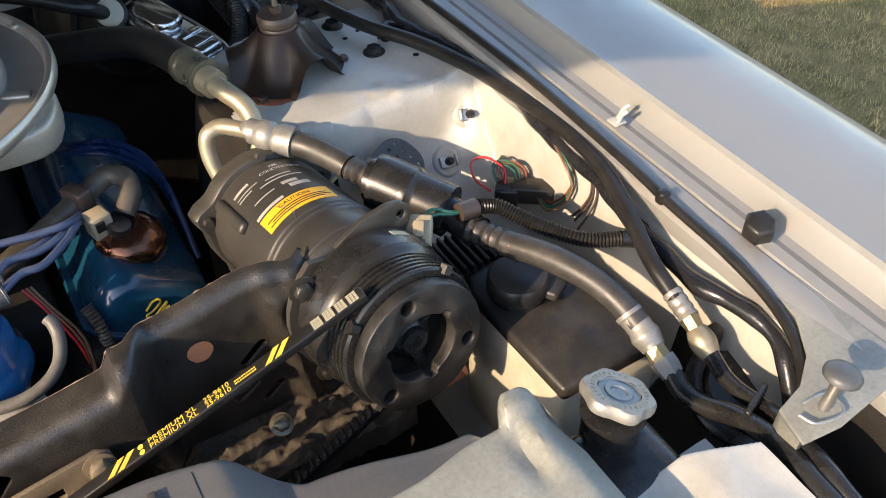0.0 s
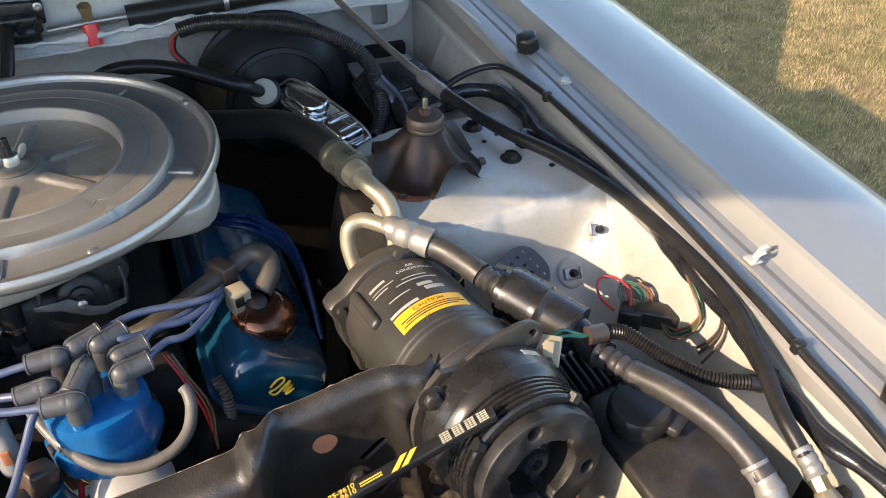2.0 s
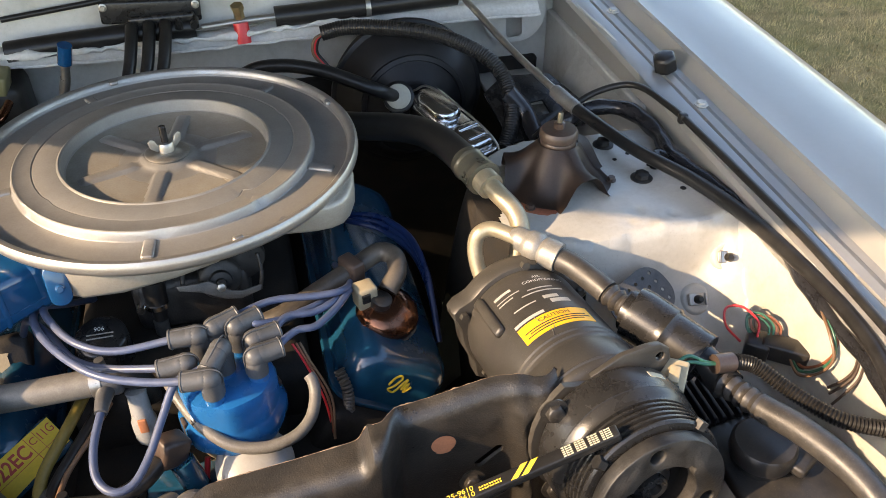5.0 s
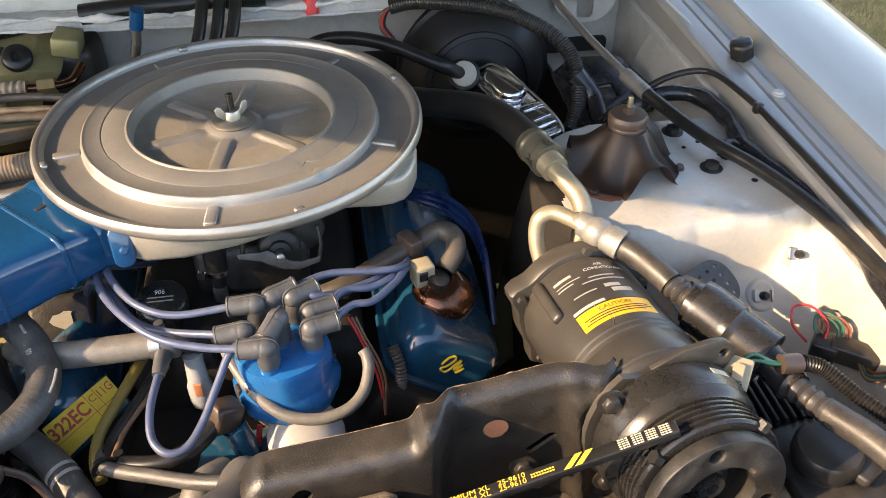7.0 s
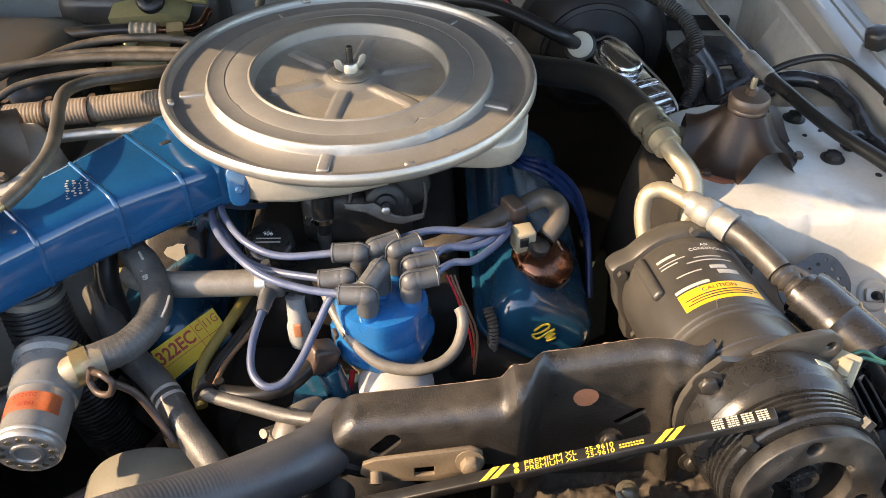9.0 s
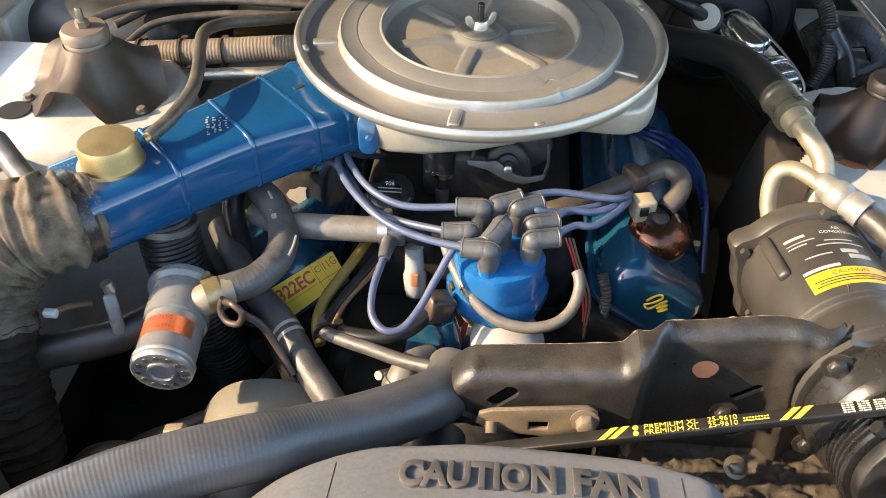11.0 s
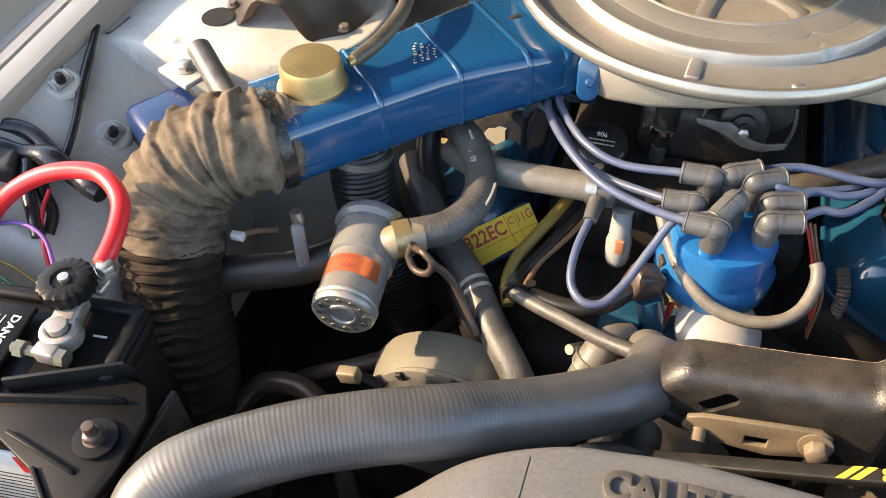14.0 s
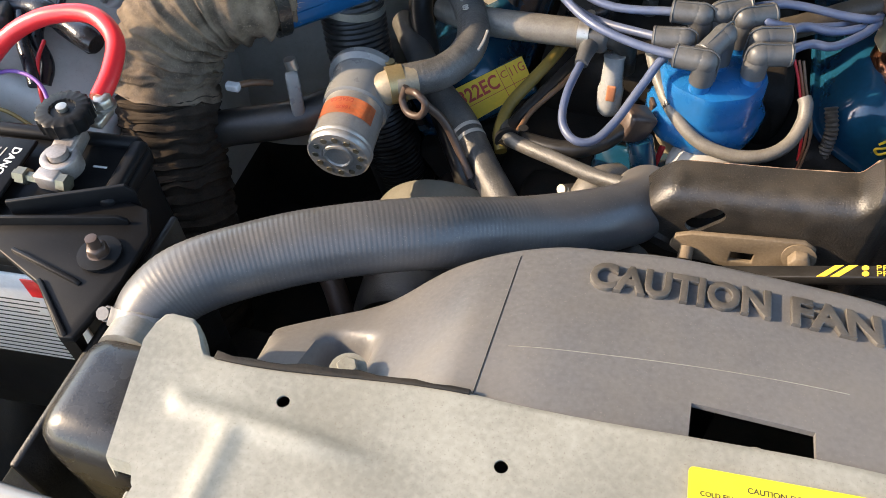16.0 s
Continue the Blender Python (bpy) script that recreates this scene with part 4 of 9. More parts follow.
def valve_cover(side, name_label):
    x0 = CX + side * 0.205
    rot = Matrix.Rotation(radians(side * 32), 3, "Y")
    zc = 0.80 if side > 0 else 0.768
    root = thing("valve_cover", (x0, 0.88, zc), name_label, "valve cover", "valve covers")
    bm = bmesh.new()
    prof = [(0.062, 0.0), (0.0615, 0.030), (0.0595, 0.044), (0.0545, 0.0535), (0.047, 0.0590), (0.036, 0.0605), (0.0, 0.061)]
    rings = []
    for r, h in prof:
        w, l, rr = 2 * r if r else 0.02, 0.405 - 2 * (0.062 - r) if r else 0.30, max(0.026 - 0.25 * (0.062 - r), 0.009)
        rings.append([bm.verts.new((x, y, h)) for x, y in rounded(w, l, min(rr, w / 2.001), 9)])
    for a, b in zip(rings, rings[1:]):
        for k in range(len(a)):
            bm.faces.new((a[k], a[(k + 1) % len(a)], b[(k + 1) % len(a)], b[k]))
    bm.faces.new(rings[-1])
    bm.faces.new(rings[0])
    _moved(bm, Matrix.Translation((x0, 0.8925, zc)) @ rot.to_4x4())
    part("cover", bm, M_TEAL, root, "", 40)
    fl = plate(rounded(0.14, 0.42, 0.03, 6), 0.006, Matrix.Translation((x0, 0.8925, zc)) @ rot.to_4x4() @ Matrix.Translation((0, 0, -0.004)), bevel=0.001)
    part("flange", fl, M_TEAL, root)
    # Head box takes the same near-black with shade in it.
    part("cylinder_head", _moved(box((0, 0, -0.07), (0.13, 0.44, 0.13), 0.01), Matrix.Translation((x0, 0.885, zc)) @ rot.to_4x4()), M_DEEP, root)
    return root


vc_l = valve_cover(1, "blue painted valve cover with an oil filler breather")
vc_r = valve_cover(-1, "blue painted valve cover with a yellow sticker")

# ---- air cleaner ----
AC = Vector((-0.155, 0.962, 0.0))
air = thing("air_cleaner", (AC.x, AC.y, 0.93), "round dusty silver air cleaner housing with a wing nut", "air cleaner")
mA = Matrix.Translation((AC.x, AC.y, 0))
lid_prof = [(0.2138, 1.0032), (0.2118, 1.0004), (0.206, 0.9998),
            (0.1740, 1.0000), (0.1730, 1.0008), (0.1712, 1.0088), (0.1704, 1.0104), (0.1690, 1.0112), (0.1672, 1.0106), (0.1655, 1.0098), (0.150, 1.0104), (0.1485, 1.0096), (0.147, 1.0104), (0.1225, 1.0113), (0.1215, 1.0122), (0.1200, 1.0128), (0.1188, 1.0122), (0.1180, 1.0112), (0.1168, 0.9985), (0.1150, 0.9965), (0.108, 0.9962)]
def dinged(a, h):
    """Small dings hammered into the step of the lid."""
    if not 1.003 < h < 1.01115:
        return 1.0
    return 1 - sum(d * math.exp(-((a - c) / w) ** 2) for c, w, d in ((5.33, 0.035, 0.045), (3.75, 0.05, 0.012), (4.72, 0.04, 0.010), (0.4, 0.04, 0.014)))


lid = part("lid", lathe(lid_prof, mA, 192, wave=lambda a, h: dinged(a, h) * (1 + 0.0012 * noise.noise(Vector((math.cos(a) * 3, math.sin(a) * 3, h * 60)))), caps=False), M_LID, air, "", 28)
part("rolled_edge", lathe([(0.2130, 0.9975), (0.2165, 0.9935), (0.2222, 0.9948), (0.2255, 1.0000), (0.2252, 1.0062), (0.2222, 1.0102), (0.2180, 1.0106), (0.2150, 1.0080), (0.2135, 1.0030)], mA, 128, caps=False), M_RIM, lid, "bright rolled rim")
bmr = bmesh.new()
rad_rows = [0.108, 0.104, 0.098, 0.09, 0.08, 0.07, 0.06, 0.05, 0.042, 0.036, 0.032, 0.029, 0.026, 0.012, 0.002]
rows = []
for r in rad_rows:
    row = []
    for k in range(180):
        a = 2 * math.pi * k / 180
        near = min(abs((math.degrees(a) - 20 - 60 * j + 180) % 360 - 180) for j in range(6)) * math.pi / 180 * r
        h = 0.0042 * (1 - ss(0.0055, 0.0105, near)) * ss(0.106, 0.100, r) * ss(0.034, 0.04, r)
        h += 0.0052 * (1 - ss(0.027, 0.036, r)) + 0.0012 * (1 - ss(0.03, 0.1, r))
        row.append(bmr.verts.new((AC.x + r * math.cos(a), AC.y + r * math.sin(a), 0.9962 + h)))
    rows.append(row)
for a, b in zip(rows, rows[1:]):
    for k in range(180):
        bmr.faces.new((a[k], a[(k + 1) % 180], b[(k + 1) % 180], b[k]))
part("centre_disc", bmr, M_LID, lid, "ribbed sunken centre of the lid", 60)
for k in range(5):
    a = radians(-95 + 72 * k)
    b = box((0.188, 0, 1.0005), (0.030, 0.013, 0.0050), 0.0022)
    _moved(b, mA @ Matrix.Rotation(a, 4, "Z"))
    part("pressed_tab", b, M_LID, lid)
for k in range(4):
    a = radians(-70 + 90 * k)
    b = box((0.2130, 0, 1.0075), (0.008, 0.012, 0.006), 0.0028)
    part("edge_dimple", _moved(b, mA @ Matrix.Rotation(a, 4, "Z")), M_RIM, lid)
part("pot", lathe([(0.06, 0.950), (0.12, 0.958), (0.180, 0.976), (0.196, 0.981), (0.2015, 0.985), (0.2035, 0.991), (0.212, 0.997)], mA, 96), M_PAN, air, "dull silver pan under the lid", 40)
part("pan_lobe", plate([(-0.060, 0.822), (-0.036, 0.8145), (0.0, 0.812), (0.018, 0.8135), (0.032, 0.820), (0.042, 0.833), (0.050, 0.855), (0.054, 0.882), (0.050, 0.920), (-0.02, 0.96), (-0.10, 0.90)], 0.034, Matrix.Translation((0, 0, 0.9635)), bevel=0.006), M_PAN, air, "bulge of the pan past the rim")
wedge = plate([(-0.372, 0.930), (-0.318, 0.858), (-0.270, 0.795), (-0.258, 0.779), (-0.246, 0.772), (-0.205, 0.763), (-0.150, 0.764), (-0.105, 0.772), (-0.09, 0.80), (-0.155, 0.90), (-0.26, 0.99)], 0.046, Matrix.Translation((0, 0, 0.950)), bevel=0.007)
for v in wedge.verts:
    if v.co.z < 0.972:
        v.co.z += 0.15 * max(0.0, v.co.x + 0.245)
part("inlet_mouth", wedge, M_PAN, air, "flared dull silver mouth that takes the snorkel")
wing = thing("wing_nut", (AC.x, AC.y, 1.0035), "zinc wing nut on a threaded stud over a washer", "wing nut")
mW = Matrix.Translation((AC.x, AC.y, 1.0035))
part("washer", lathe([(0.0255, 0), (0.0265, 0.0015), (0.024, 0.0035), (0.013, 0.004), (0.0, 0.004)], mW, 36), M_STEEL, wing)
part("nut", lathe([(0.010, 0.004), (0.0095, 0.012), (0.008, 0.0145), (0, 0.0145)], mW, 20), M_STEEL, wing)
for s in (-1, 1):
    w = plate([(0.005, 0.004), (0.012, 0.005), (0.019, 0.012), (0.0205, 0.020), (0.017, 0.0235), (0.0125, 0.021), (0.010, 0.014), (0.005, 0.013)], 0.004, mW @ Matrix.Rotation(radians(25 if s > 0 else 205), 4, "Z") @ Matrix.Rotation(radians(90), 4, "X") @ Matrix.Translation((0, 0, -0.002)), bevel=0.001)
    part("wing", w, M_STEEL, wing)
part("stud", lathe([(0.0038 + 0.0005 * (k % 2), 0.012 + 0.0013 * k) for k in range(19)] + [(0, 0.037)], mW, 12), M_BLACK, wing)
# carburettor below
carb = thing("carburettor", (CX, 0.93, 0.86), "dark grey cast carburettor under the air cleaner", "carburettor")
part("body", box((CX + 0.01, 0.90, 0.885), (0.13, 0.16, 0.07), 0.012), M_DIRTYBLK, carb)
part("throat", lathe([(0.07, 0.90), (0.07, 0.94), (0.09, 0.945)], Matrix.Translation((CX, 0.94, 0)), 28), M_DIRTYBLK, carb)
boss = part("throttle_boss", lathe([(0.024, -0.02), (0.024, 0.0), (0.021, 0.003), (0.013, 0.004), (0.012, 0.009), (0.006, 0.010), (0.005, 0.013), (0, 0.013)], frame_to((-0.112, 0.812, 0.920), (0.1, -1, 0.25)), 28), M_DIRTYBLK, carb)
part("shaft_nut", lathe([(0.0052, 0.008), (0.0052, 0.012), (0.003, 0.0135), (0, 0.0135)], frame_to((-0.112, 0.803, 0.9205), (0.1, -1, 0.25)), 6), M_STEEL, boss)
part("choke_lever", plate([(-0.046, 0.010), (-0.044, 0.004), (-0.022, -0.002), (0.002, -0.015), (0.020, -0.018), (0.042, -0.012), (0.044, -0.005), (0.022, -0.009), (0.010, -0.006), (-0.012, 0.010), (-0.024, 0.009)], 0.003, frame_to((-0.112, 0.799, 0.920), (0.05, -1, 0.25), 180) @ Matrix.Rotation(radians(180), 4, "Z"), bevel=0.0008), M_GREYHOSE, carb)
part("choke_housing", lathe([(0.026, -0.03), (0.027, -0.004), (0.024, 0.003), (0.010, 0.006), (0, 0.006)], frame_to((-0.085, 0.835, 0.925), (0.25, -1, 0.1)), 30), M_DIRTYBLK, carb)
part("link_rod", tube([(-0.07, 0.799, 0.908), (-0.066, 0.803, 0.93), (-0.068, 0.81, 0.95)], 0.0022, 8, 4), M_DIRTYBLK, carb)
part("link_rod", tube([(-0.153, 0.801, 0.921), (-0.150, 0.806, 0.94), (-0.152, 0.812, 0.955)], 0.0025, 8, 4), M_DIRTYBLK, carb)


def cut(ob, cutter):
    """Cuts a closed shape, given in world metres, right through a part."""
    tool = new("tool", done("tool", cutter, M_HOLE))
    tool.matrix_world = Matrix.Translation(Vector((0, 0, 0)))
    bpy.context.view_layer.update()
    md = ob.modifiers.new("cut", "BOOLEAN")
    md.operation, md.solver, md.object = "DIFFERENCE", "EXACT", tool
    bpy.context.view_layer.update()
    old = ob.data
    me = bpy.data.meshes.new_from_object(ob.evaluated_get(bpy.context.evaluated_depsgraph_get()))
    ob.modifiers.clear()
    ob.data = me
    me.name = old.name
    bpy.data.meshes.remove(old)
    bpy.data.objects.remove(tool)
    me.polygons.foreach_set("use_smooth", [True] * len(me.polygons))
    me.set_sharp_from_angle(angle=radians(35))
    while len(me.materials) > 1:
        me.materials.pop()


for x, y in SUP_HOLES:
    cut(sup, lathe([(0.0039, 0.965), (0.0039, 1.0)], Matrix.Translation((x, y, 0)), 20))

# ---- air conditioning compressor ----
A0, A1 = Vector((0.232, 0.430, 0.928)), Vector((0.200, 0.735, 0.886))
AX = (A1 - A0).normalized()
mC = frame_to(A0, AX)
comp = thing("compressor", (0.22, 0.55, 0.82), "black air conditioning compressor with a yellow caution label and belt pulley", "compressor")
body = part("body", lathe([(0.050, 0.088), (0.062, 0.094), (0.0655, 0.10), (0.0655, 0.135), (0.0648, 0.137), (0.0655, 0.139), (0.0655, 0.262), (0.064, 0.268), (0.060, 0.270)], mC, 72), M_COMP, comp, "", 40)
part("rear_head", lathe([(0.060, 0.268), (0.068, 0.270), (0.070, 0.273), (0.070, 0.290), (0.066, 0.297), (0.052, 0.300), (0.050, 0.308), (0, 0.309)], mC, 72,
                        wave=lambda a, h: 1 + 0.20 * max(0, math.cos(2.5 * (a - 0.35))) ** 10 if 0.268 < h < 0.299 else 1), M_COMP, comp, "", 40)
for a in (20, 164, 236, 308, 92):
    c = mC @ Vector((0.072 * math.cos(radians(a)), 0.072 * math.sin(radians(a)), 0.268))
    part("head_bolt", lathe([(0.005, 0), (0.005, -0.006), (0, -0.006)], frame_to(c, AX), 6), M_COMP, comp)
lug = box((0, 0, 0), (0.013, 0.010, 0.062), 0.0035)
part("cast_lug", _moved(lug, mC @ Matrix.Rotation(radians(38), 4, "Z") @ Matrix.Translation((0.0665, 0, 0.232)) @ Matrix.Rotation(radians(90), 4, "Z")), M_COMP, comp)
for z in (0.103, 0.142, 0.150):
    part("body_bead", lathe([(0.0655, z - 0.0015), (0.0668, z), (0.0655, z + 0.0015)], mC, 72), M_COMP, body)
for ang, z0, z1 in ((72, 0.15, 0.19), (76, 0.16, 0.18)):
    pts = [mC @ Vector((0.0658 * math.cos(radians(ang + 3 * math.sin(k))), 0.0658 * math.sin(radians(ang + 3 * math.sin(k))), z0 + (z1 - z0) * k / 5)) for k in range(6)]
    part("scratch", tube(pts, 0.0005, 4, 3), M_STEEL, body)


def wrap(a0, a1, z0, z1, r=0.0661, n=14):
    """A label bent round the compressor's body."""
    bm = bmesh.new()
    rows = []
    for z in (z0, z1):
        rows.append([[bm.verts.new(mC @ Vector((rr * math.cos(radians(a)), rr * math.sin(radians(a)), z))) for a in lines(a0, a1, n)] for rr in (r, r - 0.0006)])
    (o0, i0), (o1, i1) = rows
    for k in range(n):
        bm.faces.new((o0[k], o0[k + 1], o1[k + 1], o1[k]))
        bm.faces.new((i0[k], i1[k], i1[k + 1], i0[k + 1]))
        bm.faces.new((o0[k], i0[k], i0[k + 1], o0[k + 1]))
        bm.faces.new((o1[k], o1[k + 1], i1[k + 1], i1[k]))
    bm.faces.new((o0[0], o1[0], i1[0], i0[0]))
    bm.faces.new((o0[n], i0[n], i1[n], o1[n]))
    return bm


def wrap_text(string, size, a0, z, material, parent, r=0.0664):
    """Lettering bent round the body, read from the front of the car."""
    b = text_bm(string, size, Matrix(), 0.0)
    for v in b.verts:
        a = radians(a0) + v.co.x / r
        v.co = mC @ Vector((r * math.cos(a), r * math.sin(a), z + v.co.y))
    part("lettering", b, material, parent)


lab = part("label", wrap(50, 118, 0.162, 0.186, 0.0660), M_YELLOW, comp, "yellow caution label")
wrap_text("CAUTION", 0.0075, 70, 0.1775, M_INK, lab)
for k, (a0, a1) in enumerate(((54, 112), (58, 115), (54, 108))):
    part("print_line", wrap(a0, a1, 0.1735 - 0.0035 * k, 0.1748 - 0.0035 * k, 0.0663, 10), M_INK, lab)
lab2 = part("data_plate", wrap(48, 122, 0.188, 0.256, 0.0657), M_COMP, comp, "dark data plate with white print")
part("print_line", wrap(50, 80, 0.1885, 0.1925, 0.0662, 8), M_GREYINK, lab2)
wrap_text("AIR", 0.0062, 92, 0.2475, M_WHITEINK, lab2)
wrap_text("CONDITIONING", 0.0062, 80, 0.2405, M_WHITEINK, lab2)
part("print_line", wrap(50, 68, 0.241, 0.2445, 0.0662, 8), M_GREYINK, lab2)
part("print_line", wrap(50, 74, 0.2345, 0.2355, 0.0662, 8), M_GREYINK, lab2)
part("print_line", wrap(50, 66, 0.2295, 0.2308, 0.0662, 8), M_GREYINK, lab2)
part("print_box", wrap(92, 110, 0.1995, 0.2055, 0.0662, 8), M_GREYINK, lab2)
part("print_box", wrap(88, 102, 0.2085, 0.2135, 0.0662, 8), M_GREYINK, lab2)
part("print_line", wrap(58, 80, 0.2085, 0.2098, 0.0662, 8), M_GREYINK, lab2)
part("print_line", wrap(72, 112, 0.2225, 0.2238, 0.0662, 8), M_GREYINK, lab2)
part("print_line", wrap(80, 104, 0.2285, 0.2298, 0.0662, 8), M_GREYINK, lab2)

groove = []
for k in range(5):
    z = 0.008 + 0.0056 * k
    groove += [(0.0668, z), (0.0668, z + 0.0014), (0.0625, z + 0.0026), (0.0625, z + 0.0036), (0.0668, z + 0.0048)]
pul = part("pulley", lathe([(0.041, 0.022), (0.041, 0.004), (0.0650, 0.006)] + groove + [(0.0672, 0.0385), (0.0690, 0.041), (0.0708, 0.047), (0.0702, 0.0475), (0.0708, 0.048), (0.0715, 0.0535), (0.0725, 0.058), (0.0725, 0.074), (0.069, 0.080), (0.050, 0.084), (0.050, 0.09)], mC, 96), M_BLACK, comp, "ribbed black belt pulley", 30)
def notched(r, n, deep):
    """A round opening with three square notches."""
    return [((r + deep * (min(abs((2 * math.pi * k / n - q + math.pi) % (2 * math.pi) - math.pi) for q in (0.35, 2.44, 4.54)) < 0.17)) * math.cos(2 * math.pi * k / n),
             (r + deep * (min(abs((2 * math.pi * k / n - q + math.pi) % (2 * math.pi) - math.pi) for q in (0.35, 2.44, 4.54)) < 0.17)) * math.sin(2 * math.pi * k / n)) for k in range(n)]


front = part("clutch_plate", plate(disc(0.0605, 72), 0.013, mC @ Matrix.Translation((0, 0, -0.010)),
                                   holes=[disc(0.0070, 18, 0.0485 * math.cos(a), 0.0485 * math.sin(a)) for a in (1.4, 3.5, 5.6)] + [notched(0.0325, 72, 0.0045)], bevel=0.0012), M_DIRTYBLK, comp, "dusty round clutch plate with three holes")
part("recess", lathe([(0.040, 0.0), (0.040, 0.020), (0.034, 0.021), (0, 0.021)], mC, 40, caps=False), M_DEEP, comp)
hub = part("hub", lathe([(0.022, 0.018), (0.020, 0.010), (0.013, 0.006), (0.012, 0.001), (0.006, 0.000), (0.005, 0.006), (0, 0.006)], mC, 28), M_BLACK, comp)
for a in (20, 140, 260):
    part("hub_spoke", _moved(box((0.024, 0, 0.011), (0.022, 0.012, 0.005), 0.0015), mC @ Matrix.Rotation(radians(a), 4, "Z")), M_BLACK, hub)
for a in (40, 130, 220, 310):
    c = mC @ Vector((0.066 * math.cos(radians(a)), 0.066 * math.sin(radians(a)), 0.008))
    part("pulley_bolt", lathe([(0.006, -0.004), (0.006, 0.004), (0, 0.004)], frame_to(c, (c - A0).normalized()), 6), M_DIRTYBLK, comp)
part("coil_label", wrap(112, 126, 0.060, 0.067, 0.0729), M_CREAMINK, comp, "worn white print on the coil")
ear = plate([(0.076 * math.cos(radians(a)), 0.076 * math.sin(radians(a))) for a in range(150, 420, 12)], 0.007, mC @ Matrix.Translation((0, 0, 0.082)))
part("front_flange", ear, M_COMP, comp)
earm = plate([(0.02, 0.066), (-0.010, 0.080), (-0.036, 0.083), (-0.048, 0.082), (-0.058, 0.074), (-0.060, 0.062), (-0.052, 0.050), (-0.02, 0.04)], 0.006, mC @ Matrix.Translation((0, 0, 0.080)), holes=[disc(0.0045, 14, -0.049, 0.068)], bevel=0.001)
part("mounting_ear", earm, M_COMP, comp)
con = thing("wire_connector", (0.287, 0.522, 0.955), "beige plastic plug with green wires at the compressor", "connector")
rc = Matrix.Rotation(radians(-35), 3, "Z") @ Matrix.Rotation(radians(25), 3, "X")
part("shell", box((0.287, 0.520, 0.957), (0.024, 0.030, 0.020), 0.002, rc), M_BEIGEPL, con)
for dx in (-0.005, 0.005):
    part("slot", _moved(box((dx, -0.0135, 0.0085), (0.004, 0.006, 0.006), 0.0006), Matrix.Translation((0.287, 0.520, 0.957)) @ rc.to_4x4()), M_INK, con)
part("latch", box((0.283, 0.513, 0.969), (0.010, 0.016, 0.005), 0.001, rc), M_BEIGEPL, con)
for k in range(2):
    part("wire", tube([(0.297, 0.530 + 0.004 * k, 0.960), (0.312, 0.533 + 0.004 * k, 0.958 + 0.004 * k), (0.328, 0.530 + 0.003 * k, 0.954), (0.342, 0.531, 0.951)], 0.0018, 8, 4), M_GREENW, con)
cw = thing("corrugated_conduit", (0.40, 0.50, 0.93), "thin black corrugated wire conduit with a taped end", "wire conduit")
part("conduit", tube([(0.345, 0.531, 0.950), (0.362, 0.532, 0.947), (0.380, 0.528, 0.941), (0.394, 0.511, 0.934), (0.407, 0.490, 0.930), (0.425, 0.465, 0.927), (0.445, 0.452, 0.924), (0.476, 0.440, 0.921)], ribbed(0.0072, 0.0009, 0.0034), 12, 6, step=0.00085), M_RUBBER, cw)
part("taped_end", tube([(0.336, 0.531, 0.951), (0.356, 0.532, 0.948)], 0.0095, 12, 4), M_RUSTY, cw)
part("taped_tip", tube([(0.465, 0.444, 0.922), (0.482, 0.437, 0.920), (0.492, 0.446, 0.924)], 0.0085, 12, 4), M_VINYL, cw)

# ---- compressor bracket ----
def zt(x):
    z = 0.922 + 0.13 * (x + 0.13) - 0.030 * max(0, (-0.128 - x) / 0.03) ** 2
    if x < -0.003:
        return z + 0.10 * max(0, x + 0.06) ** 1.4
    return float(np.interp(x, (-0.003, 0.002, 0.0075, 0.024, 0.040, 0.067, 0.107, 0.142, 0.158, 0.179), (0.9408, 0.946, 0.9615, 0.9632, 0.9590, 0.9635, 0.9722, 0.9780, 0.9755, 0.9760)))


def zb(x):
    return 0.868 + 0.016 * max(0, (-0.128 - x) / 0.03) ** 2 - 0.066 * ss(-0.012, 0.03, x)


def by(x, z):
    y = 0.494 + 0.034 * ss(0.012, 0.040, x) - 0.012 * math.exp(-((x - 0.140 - 0.129 * (0.976 - z)) / 0.010) ** 2) * ss(0.975, 0.94, z)
    y -= 0.016 * math.exp(-(((x - 0.165) / 0.014) ** 2 + ((z - 0.950) / 0.016) ** 2))
    return y + 0.05 * ss(0.175, 0.195, x) * 0.3


xs = lines(-0.158, 0.179, 100)
bk = bmesh.new()
cols = []
for x in xs:
    a, b = zb(x), zt(x)
    col = []
    for k in range(21):
        z = a + (b - 0.017 - a) * k / 20
        col.append((x, by(x, z), z))
    y0 = by(x, b - 0.017)
    for k in range(1, 8):
        t = radians(90 * k / 7)
        col.append((x, y0 + 0.017 * (1 - math.cos(t)), b - 0.017 + 0.017 * math.sin(t)))
    fl = 0.022 - 0.0212 * ss(0.0, 0.042, x)
    for k in (0.4, 1.0):
        col.append((x, y0 + 0.017 + fl * k, b - 0.001 * k))
    cols.append([bk.verts.new(p) for p in col])
for a, b in zip(cols, cols[1:]):
    for k in range(len(a) - 1):
        bk.faces.new((a[k], b[k], b[k + 1], a[k + 1]))
bmesh.ops.recalc_face_normals(bk, faces=bk.faces[:])
bmesh.ops.solidify(bk, geom=bk.faces[:], thickness=0.004)
brk = thing("compressor_bracket", (0.02, 0.53, 0.80), "dusty black pressed-steel compressor bracket with slots", "bracket")
bro = new("plate", done("plate", bk, M_BRACKET))
bro.matrix_world = Matrix()


